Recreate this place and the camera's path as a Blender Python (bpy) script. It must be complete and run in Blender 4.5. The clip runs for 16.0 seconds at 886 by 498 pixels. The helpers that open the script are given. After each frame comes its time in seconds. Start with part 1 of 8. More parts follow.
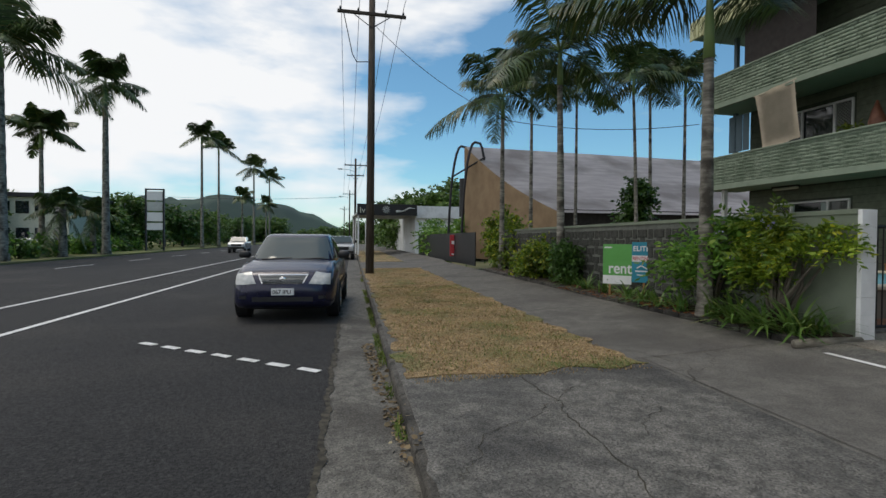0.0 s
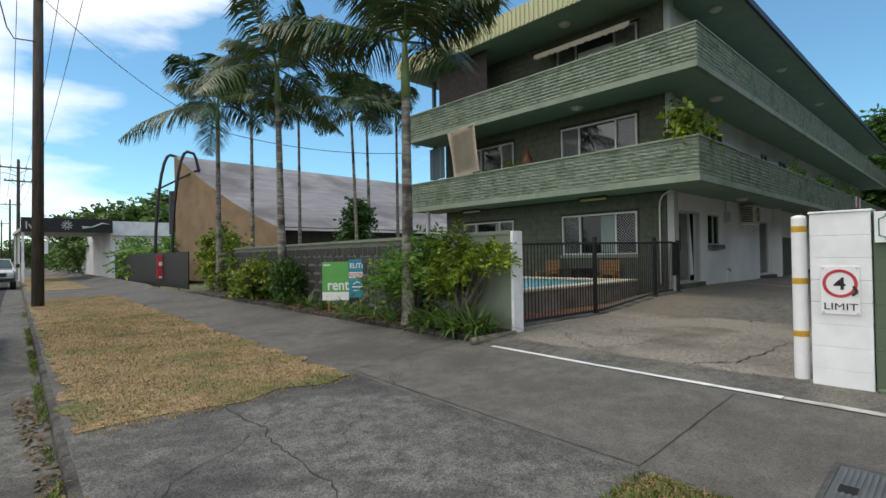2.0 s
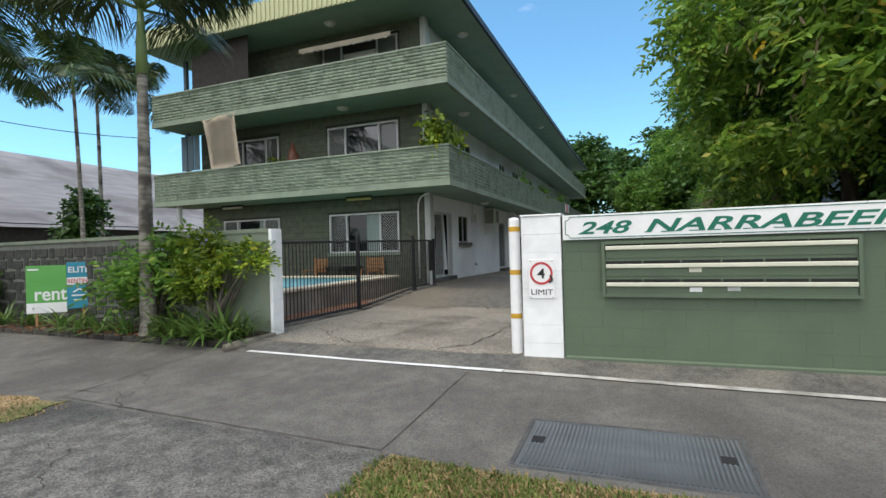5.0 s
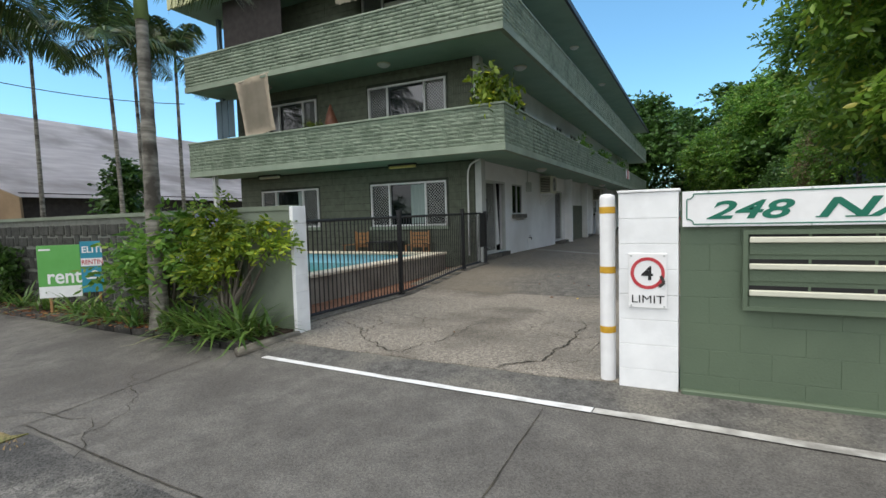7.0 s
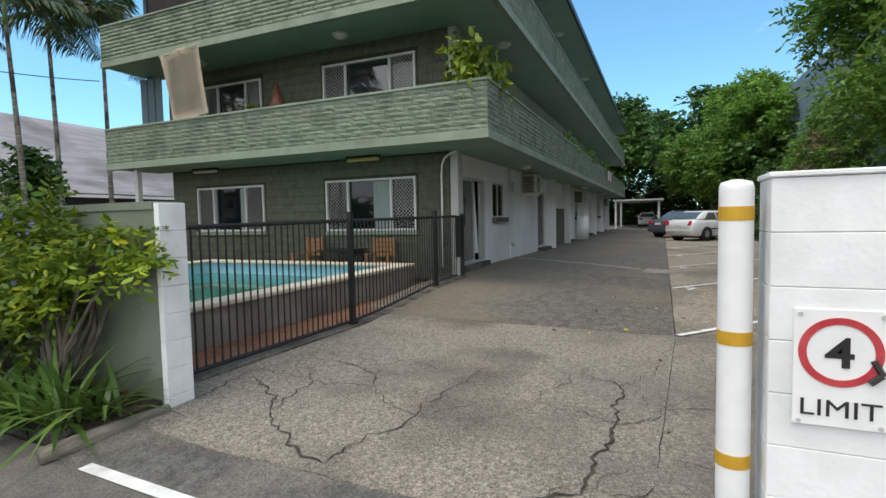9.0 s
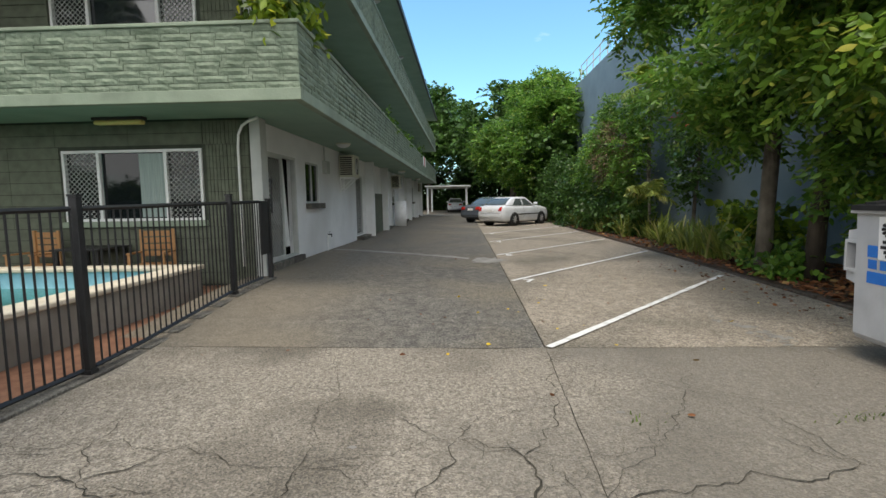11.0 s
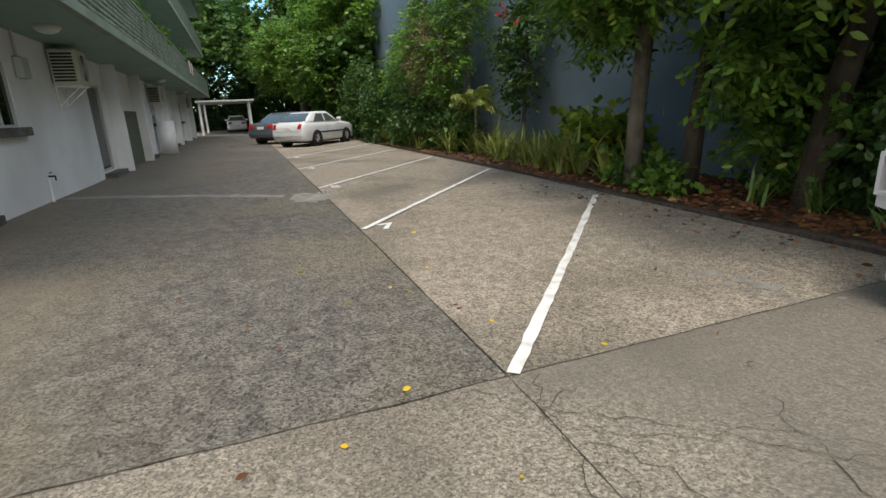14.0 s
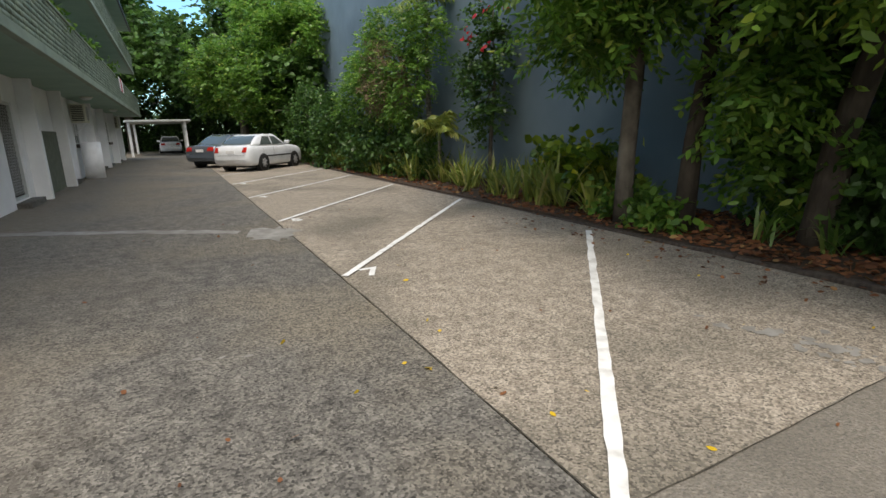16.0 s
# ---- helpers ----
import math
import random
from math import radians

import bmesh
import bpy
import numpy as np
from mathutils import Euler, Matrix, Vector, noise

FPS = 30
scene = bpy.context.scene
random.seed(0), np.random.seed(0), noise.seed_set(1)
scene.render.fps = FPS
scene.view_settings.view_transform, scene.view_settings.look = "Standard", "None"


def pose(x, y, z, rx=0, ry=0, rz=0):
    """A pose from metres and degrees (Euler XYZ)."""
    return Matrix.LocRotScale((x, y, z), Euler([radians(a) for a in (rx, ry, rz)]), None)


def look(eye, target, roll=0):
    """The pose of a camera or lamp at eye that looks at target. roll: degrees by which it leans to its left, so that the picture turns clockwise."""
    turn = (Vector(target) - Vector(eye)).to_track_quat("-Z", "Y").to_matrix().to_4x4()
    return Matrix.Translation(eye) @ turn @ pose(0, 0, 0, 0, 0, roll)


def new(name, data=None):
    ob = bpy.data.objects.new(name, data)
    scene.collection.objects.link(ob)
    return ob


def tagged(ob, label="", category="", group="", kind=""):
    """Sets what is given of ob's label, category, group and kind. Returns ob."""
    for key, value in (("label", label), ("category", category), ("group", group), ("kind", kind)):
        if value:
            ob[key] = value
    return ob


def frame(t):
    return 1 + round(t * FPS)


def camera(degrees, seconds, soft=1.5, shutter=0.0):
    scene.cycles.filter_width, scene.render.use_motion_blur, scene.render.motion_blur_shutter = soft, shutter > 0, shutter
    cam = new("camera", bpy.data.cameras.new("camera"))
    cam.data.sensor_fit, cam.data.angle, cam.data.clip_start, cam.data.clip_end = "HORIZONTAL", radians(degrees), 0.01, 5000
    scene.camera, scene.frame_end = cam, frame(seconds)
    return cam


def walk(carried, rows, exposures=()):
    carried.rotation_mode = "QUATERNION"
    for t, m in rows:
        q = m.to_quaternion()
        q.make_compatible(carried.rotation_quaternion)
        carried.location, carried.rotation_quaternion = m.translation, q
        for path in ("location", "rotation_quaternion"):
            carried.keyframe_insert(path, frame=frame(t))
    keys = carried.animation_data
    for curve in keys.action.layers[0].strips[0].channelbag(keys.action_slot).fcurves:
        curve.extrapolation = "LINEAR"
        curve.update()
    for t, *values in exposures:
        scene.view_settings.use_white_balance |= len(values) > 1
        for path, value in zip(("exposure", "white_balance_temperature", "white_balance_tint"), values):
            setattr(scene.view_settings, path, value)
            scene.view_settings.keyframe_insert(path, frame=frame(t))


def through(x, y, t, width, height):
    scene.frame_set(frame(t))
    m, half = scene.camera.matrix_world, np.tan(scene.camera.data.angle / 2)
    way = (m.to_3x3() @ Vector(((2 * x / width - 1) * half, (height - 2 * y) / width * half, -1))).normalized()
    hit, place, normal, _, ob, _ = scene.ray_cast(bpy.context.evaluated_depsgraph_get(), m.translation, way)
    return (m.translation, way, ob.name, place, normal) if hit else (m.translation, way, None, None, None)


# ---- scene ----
from mathutils.bvhtree import BVHTree

cam = camera(83.0, 16.0)
PATH = [
    (0, (0.385, 0.356, 1.311), (0.836, 2.305, 1.274), 0.4),
    (0.5, (0.406, 0.348, 1.314), (1.119, 2.216, 1.29), 0.1),
    (1, (0.449, 0.295, 1.331), (1.399, 2.055, 1.337), -0.4),
    (1.5, (0.486, 0.236, 1.348), (1.641, 1.868, 1.371), -0.6),
    (2, (0.554, 0.183, 1.346), (1.923, 1.641, 1.372), -0.9),
    (2.5, (0.569, 0.138, 1.349), (2.124, 1.394, 1.378), -0.9),
    (3, (0.616, 0.093, 1.354), (2.329, 1.125, 1.385), -1.1),
    (3.5, (0.644, 0.072, 1.353), (2.447, 0.938, 1.372), -1.3),
    (4, (0.668, 0.043, 1.346), (2.516, 0.807, 1.36), -1.4),
    (4.5, (0.679, 0.03, 1.349), (2.546, 0.746, 1.36), -1.5),
    (5, (0.652, 0.01, 1.34), (2.515, 0.74, 1.34), -1.6),
    (5.2, (0.759, 0.05, 1.328), (2.579, 0.877, 1.278), -1.7),
    (7.3, (2.242, 0.811, 1.551), (4.024, 1.709, 1.417), -1.5),
    (7.5, (2.446, 0.9, 1.558), (4.241, 1.77, 1.409), -1.4),
    (8, (3.061, 1.13, 1.538), (4.858, 1.992, 1.378), -1.2),
    (8.2, (3.273, 1.213, 1.549), (5.073, 2.074, 1.4), -1.0),
    (10.3, (5.042, 2.095, 1.538), (6.968, 2.618, 1.414), -1.6),
    (10.5, (5.205, 2.121, 1.539), (7.151, 2.561, 1.402), -1.3),
    (11, (5.631, 2.24, 1.56), (7.62, 2.321, 1.367), -1.0),
    (11.5, (6.057, 2.341, 1.566), (8.026, 2.102, 1.31), -2.2),
    (12, (6.463, 2.416, 1.579), (8.4, 2.061, 1.233), -2.1),
    (12.5, (6.929, 2.497, 1.569), (8.849, 2.106, 1.166), -1.8),
    (13, (7.409, 2.552, 1.561), (9.304, 2.083, 1.127), -1.6),
    (13.5, (7.855, 2.566, 1.533), (9.713, 2.006, 1.046), -1.7),
    (14, (8.242, 2.622, 1.54), (10.044, 1.942, 1.001), -2.6),
    (14.5, (8.588, 2.665, 1.551), (10.346, 1.891, 0.994), -2.8),
    (15, (8.895, 2.696, 1.576), (10.615, 1.833, 1.032), -1.7),
    (15.5, (9.101, 2.74, 1.597), (10.792, 1.807, 1.079), -1.4),
    (16, (9.222, 2.819, 1.621), (10.948, 1.921, 1.16), -1.6),
]
EXPOSURES = [(0.0, -0.78, 6500, 10), (1.0, -0.57, 6500, 10), (2.0, -0.28, 6500, 10), (3.0, 0.01, 6450, 10), (5.0, 0.13, 6400, 10), (8.0, 0.03, 6400, 10), (10.5, 0.29, 6650, 10), (12.5, 0.42, 6900, 11), (14.0, 0.36, 6850, 11), (16.0, 0.42, 6850, 12)]
walk(cam, [(t, look(eye, target, roll)) for t, eye, target, roll in PATH], EXPOSURES)

# ---- light ----
world = bpy.data.worlds.new("world")
scene.world = world
world.use_nodes = True
wn, wl = world.node_tree.nodes, world.node_tree.links
SUN_EL, SUN_AZ = radians(73), radians(301)
sky = wn.new("ShaderNodeTexSky")
sky.sky_type, sky.sun_disc = "NISHITA", False
sky.sun_elevation, sky.sun_rotation = SUN_EL, SUN_AZ
sky.air_density, sky.dust_density, sky.ozone_density = 1.0, 0.3, 1.2
tc = wn.new("ShaderNodeTexCoord")
cmap = wn.new("ShaderNodeMapping")
cmap.inputs["Scale"].default_value = (1.0, 1.0, 3.0)
cmap.inputs["Location"].default_value = (0.35, 0.1, 0.0)
cn = wn.new("ShaderNodeTexNoise")
cn.inputs["Scale"].default_value, cn.inputs["Detail"].default_value, cn.inputs["Roughness"].default_value = 2.1, 7, 0.55
cr = wn.new("ShaderNodeValToRGB")
cr.color_ramp.elements[0].position, cr.color_ramp.elements[1].position = 0.47, 0.66
# cloud bank over the far side of the road, clear sky over the flats
sepw = wn.new("ShaderNodeSeparateXYZ")
bank = wn.new("ShaderNodeMapRange")
bank.inputs["From Min"].default_value, bank.inputs["From Max"].default_value = 0.45, -0.45
bank.inputs["To Min"].default_value, bank.inputs["To Max"].default_value = -0.1, 0.2
addn = wn.new("ShaderNodeMath")
addn.operation = "ADD"
cmix = wn.new("ShaderNodeMixRGB")
cmix.inputs[2].default_value = (9.6, 9.75, 9.9, 1)
bg = wn["Background"]
bg.inputs["Strength"].default_value = 0.165
wl.new(tc.outputs["Generated"], cmap.inputs["Vector"])
wl.new(tc.outputs["Generated"], sepw.inputs[0])
wl.new(cmap.outputs[0], cn.inputs["Vector"])
wl.new(sepw.outputs[0], bank.inputs["Value"])
wl.new(cn.outputs["Fac"], addn.inputs[0])
wl.new(bank.outputs[0], addn.inputs[1])
wl.new(addn.outputs[0], cr.inputs[0])
wl.new(cr.outputs[0], cmix.inputs[0])
tint = wn.new("ShaderNodeMixRGB")
tint.blend_type = "MULTIPLY"
tint.inputs[0].default_value = 1.0
tint.inputs[2].default_value = (0.86, 1.26, 1.3, 1)
wl.new(sky.outputs[0], tint.inputs[1])
wl.new(tint.outputs[0], cmix.inputs[1])
wl.new(cmix.outputs[0], bg.inputs["Color"])

sun_data = bpy.data.lights.new("sun", "SUN")
sun_data.energy, sun_data.angle, sun_data.color = 2.0, radians(24), (1.0, 0.91, 0.77)
sun = new("sun", sun_data)
sun.matrix_world = look((0, 0, 40), (10, -6, 0))

# ---- materials ----
def material(name, c1, c2=None, scale=4.0, rough=0.8, bump=0.0, bscale=None, metal=0.0, c3=None, scale3=0.6, spec=0.4, island=0.0, stretch=(1, 1, 1), speck=None, obj_random=0.0, world_grain=False):
    """A procedural paint: two tones at a fine scale, a third in large patches, and relief."""
    m = bpy.data.materials.new(name)
    m.use_nodes = True
    n, l = m.node_tree.nodes, m.node_tree.links
    p = n["Principled BSDF"]
    p.inputs["Roughness"].default_value = rough
    p.inputs["Metallic"].default_value = metal
    p.inputs["Specular IOR Level"].default_value = spec
    co = n.new("ShaderNodeNewGeometry").outputs["Position"] if world_grain else n.new("ShaderNodeTexCoord").outputs["Object"]
    mp = n.new("ShaderNodeMapping")
    mp.inputs["Scale"].default_value = stretch
    l.new(co, mp.inputs[0])
    noi = n.new("ShaderNodeTexNoise")
    noi.inputs["Scale"].default_value, noi.inputs["Detail"].default_value = scale, 5
    l.new(mp.outputs[0], noi.inputs["Vector"])
    ramp = n.new("ShaderNodeValToRGB")
    ramp.color_ramp.elements[0].position, ramp.color_ramp.elements[1].position = 0.35, 0.65
    ramp.color_ramp.elements[0].color = (*c1, 1)
    ramp.color_ramp.elements[1].color = (*(c2 or c1), 1)
    l.new(noi.outputs["Fac"], ramp.inputs[0])
    out = ramp.outputs[0]
    if c3:
        n3 = n.new("ShaderNodeTexNoise")
        n3.inputs["Scale"].default_value, n3.inputs["Detail"].default_value = scale3, 4
        l.new(co, n3.inputs["Vector"])
        r3 = n.new("ShaderNodeValToRGB")
        r3.color_ramp.elements[0].position, r3.color_ramp.elements[1].position = 0.48, 0.66
        l.new(n3.outputs["Fac"], r3.inputs[0])
        mx = n.new("ShaderNodeMixRGB")
        l.new(r3.outputs[0], mx.inputs[0])
        l.new(out, mx.inputs[1])
        mx.inputs[2].default_value = (*c3, 1)
        out = mx.outputs[0]
    if speck:
        vo = n.new("ShaderNodeTexVoronoi")
        vo.inputs["Scale"].default_value = speck[1]
        l.new(co, vo.inputs["Vector"])
        rs = n.new("ShaderNodeValToRGB")
        rs.color_ramp.elements[0].position, rs.color_ramp.elements[1].position = 0.0, 1.0
        l.new(vo.outputs["Color"], rs.inputs[0])
        ms = n.new("ShaderNodeMixRGB")
        ms.blend_type = "OVERLAY"
        ms.inputs[0].default_value = speck[0]
        l.new(out, ms.inputs[1])
        l.new(rs.outputs[0], ms.inputs[2])
        out = ms.outputs[0]
    if island or obj_random:
        if island:
            rnd = n.new("ShaderNodeNewGeometry").outputs["Random Per Island"]
        else:
            rnd = n.new("ShaderNodeObjectInfo").outputs["Random"]
        hs = n.new("ShaderNodeHueSaturation")
        mr = n.new("ShaderNodeMapRange")
        a = island or obj_random
        mr.inputs["To Min"].default_value, mr.inputs["To Max"].default_value = 1 - a, 1 + a
        l.new(rnd, mr.inputs["Value"])
        l.new(mr.outputs[0], hs.inputs["Value"])
        l.new(out, hs.inputs["Color"])
        out = hs.outputs[0]
    l.new(out, p.inputs["Base Color"])
    if bump:
        nb = n.new("ShaderNodeTexNoise")
        nb.inputs["Scale"].default_value, nb.inputs["Detail"].default_value = bscale or scale * 4, 6
        l.new(mp.outputs[0], nb.inputs["Vector"])
        b = n.new("ShaderNodeBump")
        b.inputs["Strength"].default_value, b.inputs["Distance"].default_value = bump, 0.02
        l.new(nb.outputs["Fac"], b.inputs["Height"])
        l.new(b.outputs[0], p.inputs["Normal"])
    return m


def leaf_material(name, c1, c2, c3=None, rough=0.45, through=0.3, amount=0.35):
    """Leaves: each one its own tone, a little light passing through."""
    m = bpy.data.materials.new(name)
    m.use_nodes = True
    n, l = m.node_tree.nodes, m.node_tree.links
    p, out = n["Principled BSDF"], n["Material Output"]
    p.inputs["Roughness"].default_value = rough
    p.inputs["Specular IOR Level"].default_value = 0.35
    ramp = n.new("ShaderNodeValToRGB")
    e = ramp.color_ramp.elements
    e[0].color, e[1].color = (*c1, 1), (*c2, 1)
    if c3:
        e[1].position = 0.9
        last = e.new(1.0)
        last.color = (*c3, 1)
    l.new(n.new("ShaderNodeNewGeometry").outputs["Random Per Island"], ramp.inputs[0])
    co = n.new("ShaderNodeTexCoord")
    noi = n.new("ShaderNodeTexNoise")
    noi.inputs["Scale"].default_value = 1.3
    l.new(co.outputs["Object"], noi.inputs["Vector"])
    hs = n.new("ShaderNodeHueSaturation")
    mr = n.new("ShaderNodeMapRange")
    mr.inputs["From Min"].default_value, mr.inputs["From Max"].default_value = 0.3, 0.7
    mr.inputs["To Min"].default_value, mr.inputs["To Max"].default_value = 1 - amount, 1 + amount
    l.new(noi.outputs["Fac"], mr.inputs["Value"])
    l.new(mr.outputs[0], hs.inputs["Value"])
    l.new(ramp.outputs[0], hs.inputs["Color"])
    l.new(hs.outputs[0], p.inputs["Base Color"])
    tr = n.new("ShaderNodeBsdfTranslucent")
    l.new(hs.outputs[0], tr.inputs["Color"])
    mix = n.new("ShaderNodeMixShader")
    mix.inputs[0].default_value = through
    l.new(p.outputs[0], mix.inputs[1])
    l.new(tr.outputs[0], mix.inputs[2])
    l.new(mix.outputs[0], out.inputs["Surface"])
    return m


def glass_material(name, tint=(0.02, 0.025, 0.03), rough=0.04, gloss=0.9, coat=0.6):
    """Dark window glass seen from the bright side."""
    m = bpy.data.materials.new(name)
    m.use_nodes = True
    p = m.node_tree.nodes["Principled BSDF"]
    p.inputs["Base Color"].default_value = (*tint, 1)
    p.inputs["Roughness"].default_value = rough
    p.inputs["Specular IOR Level"].default_value = gloss
    p.inputs["Coat Weight"].default_value = coat
    return m


M = {}
M["asphalt"] = material("asphalt", (0.016, 0.016, 0.0165), (0.034, 0.033, 0.033), 34, 0.92, 1.0, 70, c3=(0.038, 0.036, 0.034), scale3=0.4, speck=(0.8, 62))
M["gutter"] = material("gutter_concrete", (0.085, 0.08, 0.07), (0.155, 0.146, 0.128), 9, 0.9, 0.5, 70, c3=(0.07, 0.064, 0.056), scale3=1.2, speck=(0.55, 80))
M["kerb"] = material("kerb_concrete", (0.05, 0.046, 0.04), (0.1, 0.092, 0.08), 9, 0.9, 0.8, 40, c3=(0.022, 0.021, 0.018), scale3=2.4, speck=(0.5, 70))
M["apron"] = material("apron_concrete", (0.088, 0.085, 0.077), (0.165, 0.156, 0.142), 7, 0.92, 0.8, 70, c3=(0.06, 0.058, 0.055), scale3=0.9, speck=(0.6, 80))
M["footpath"] = material("footpath_concrete", (0.096, 0.09, 0.081), (0.134, 0.126, 0.113), 5, 0.9, 0.3, 120, c3=(0.078, 0.072, 0.065), scale3=0.7, speck=(0.4, 110))
M["drive_old"] = material("cracked_concrete", (0.19, 0.168, 0.138), (0.305, 0.272, 0.226), 26, 0.92, 1.0, 60, c3=(0.145, 0.128, 0.104), scale3=0.8, speck=(0.62, 100))
M["drive_dark"] = material("dark_concrete", (0.088, 0.082, 0.073), (0.15, 0.14, 0.123), 7, 0.9, 0.6, 80, c3=(0.16, 0.14, 0.108), scale3=0.4, speck=(0.85, 75))
M["bays"] = material("bay_concrete", (0.228, 0.195, 0.156), (0.318, 0.276, 0.224), 9, 0.9, 0.6, 90, c3=(0.16, 0.142, 0.113), scale3=0.5, speck=(0.75, 80))
def side_tone(m, y0, y1, colour):
    """A second tone mixed into a slab towards one side, with a broken edge."""
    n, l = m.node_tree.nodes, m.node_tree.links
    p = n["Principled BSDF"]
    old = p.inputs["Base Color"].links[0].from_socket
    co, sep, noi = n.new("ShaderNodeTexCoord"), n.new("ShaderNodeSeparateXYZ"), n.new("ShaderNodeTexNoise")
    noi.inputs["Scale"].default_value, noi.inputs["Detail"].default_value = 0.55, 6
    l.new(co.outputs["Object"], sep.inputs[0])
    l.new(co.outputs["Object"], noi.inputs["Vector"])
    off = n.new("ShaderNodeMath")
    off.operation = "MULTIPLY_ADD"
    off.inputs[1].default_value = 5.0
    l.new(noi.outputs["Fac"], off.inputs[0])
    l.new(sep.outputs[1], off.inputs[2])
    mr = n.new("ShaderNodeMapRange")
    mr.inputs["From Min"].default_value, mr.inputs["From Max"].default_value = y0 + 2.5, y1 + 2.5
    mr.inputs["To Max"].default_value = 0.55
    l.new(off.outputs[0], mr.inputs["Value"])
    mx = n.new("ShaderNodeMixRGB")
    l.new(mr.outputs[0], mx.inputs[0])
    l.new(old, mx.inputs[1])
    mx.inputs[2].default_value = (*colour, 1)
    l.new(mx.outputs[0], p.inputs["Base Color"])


side_tone(M["drive_dark"], 2.9, 5.2, (0.19, 0.16, 0.118))
side_tone(M["drive_old"], 1.9, 1.2, (0.165, 0.15, 0.127))
M["lip"] = material("asphalt_lip", (0.075, 0.072, 0.066), (0.12, 0.115, 0.105), 10, 0.9, 0.5, 90, c3=(0.15, 0.14, 0.12), scale3=1.5, speck=(0.4, 70))
M["crack"] = material("crack_dirt", (0.022, 0.02, 0.015), (0.075, 0.066, 0.05), 16, 0.95)
M["line"] = material("road_paint", (0.66, 0.66, 0.65), (0.78, 0.78, 0.77), 14, 0.7, 0.1, 60, c3=(0.52, 0.51, 0.49), scale3=7)
M["grass_dry"] = material("dry_turf", (0.19, 0.128, 0.064), (0.31, 0.222, 0.115), 9, 0.95, 0.9, 60, c3=(0.1, 0.115, 0.034), scale3=0.9, speck=(0.7, 60))
M["soil"] = material("garden_soil", (0.035, 0.025, 0.017), (0.075, 0.05, 0.033), 14, 0.95, 0.8, 40)
M["ground"] = material("open_ground", (0.1, 0.1, 0.045), (0.15, 0.14, 0.06), 0.3, 0.95, 0.3)
M["green_brick"] = material("green_split_brick", (0.165, 0.212, 0.154), (0.225, 0.273, 0.205), 9, 0.85, 0.9, 22, c3=(0.128, 0.166, 0.118), scale3=2.2, obj_random=0.07, world_grain=True)
M["green_brick_run"] = material("green_split_brick_run", (0.165, 0.212, 0.154), (0.225, 0.273, 0.205), 9, 0.85, 0.9, 22, c3=(0.128, 0.166, 0.118), scale3=2.2, island=0.07, world_grain=True)
M["mortar"] = material("green_joint", (0.06, 0.078, 0.056), (0.085, 0.106, 0.078), 20, 0.9)
M["green_band"] = material("green_render", (0.228, 0.28, 0.212), (0.275, 0.328, 0.252), 3, 0.7, 0.2, 30, c3=(0.19, 0.23, 0.175), scale3=1.5)
M["wall_green"] = material("pale_green_wall_paint", (0.17, 0.2, 0.148), (0.205, 0.238, 0.178), 3, 0.75, 0.2, 30, c3=(0.14, 0.165, 0.122), scale3=1.5)
M["soffit"] = material("green_soffit", (0.2, 0.31, 0.235), (0.24, 0.355, 0.272), 1.5, 0.6, 0.1, 20)
M["green_block"] = material("green_fluted_block", (0.1, 0.112, 0.082), (0.135, 0.15, 0.11), 6, 0.85, 0.4, 60, obj_random=0.06)
M["green_joint"] = material("dark_green_joint", (0.04, 0.047, 0.035), (0.06, 0.07, 0.05), 6, 0.9)
M["white_wall"] = material("white_render", (0.72, 0.73, 0.74), (0.8, 0.81, 0.82), 2, 0.75, 0.15, 60, c3=(0.63, 0.63, 0.63), scale3=0.5)
M["grey_paint"] = material("pale_grey_paint", (0.42, 0.44, 0.43), (0.5, 0.52, 0.5), 3, 0.7, 0.1, 30)
M["white_paint"] = material("white_gloss_paint", (0.76, 0.77, 0.775), (0.83, 0.84, 0.845), 5, 0.5, 0.1, 40, c3=(0.67, 0.675, 0.675), scale3=2.0)
M["mail_green"] = material("mail_wall_green", (0.09, 0.124, 0.08), (0.104, 0.141, 0.091), 2.2, 0.6, 0.2, 60, c3=(0.094, 0.132, 0.086), scale3=0.8, world_grain=True)
M["black_metal"] = material("black_powder_coat", (0.012, 0.013, 0.014), (0.02, 0.02, 0.022), 8, 0.45, 0.1, 60)
M["alu"] = material("white_aluminium", (0.62, 0.63, 0.63), (0.7, 0.7, 0.7), 6, 0.4)
M["mesh_screen"] = material("security_grille", (0.35, 0.36, 0.35), (0.42, 0.43, 0.42), 10, 0.5)
# Near black: the shade inside rooms, slots and pockets put into a colour.
M["inside_shade"] = material("inside_shade_black", (0.008, 0.008, 0.009), (0.014, 0.014, 0.014), 3, 0.8)
M["curtain"] = material("curtain_cloth", (0.24, 0.3, 0.29), (0.3, 0.36, 0.34), 5, 0.8, stretch=(1, 9, 0.3))
M["glass"] = glass_material("window_glass")
# Copy of the glass for shaded panes, its tint darkened and its reflection cut.
M["glass_low"] = glass_material("shaded_window_glass", (0.008, 0.011, 0.012), 0.03, 0.42, 0.0)
M["timber_pole"] = material("weathered_pole_timber", (0.045, 0.035, 0.028), (0.09, 0.072, 0.058), 6, 0.9, 0.6, 20, stretch=(4, 4, 0.3))
M["timber"] = material("warm_timber", (0.32, 0.16, 0.06), (0.42, 0.23, 0.1), 6, 0.6, 0.2, 30, stretch=(4, 4, 0.6))
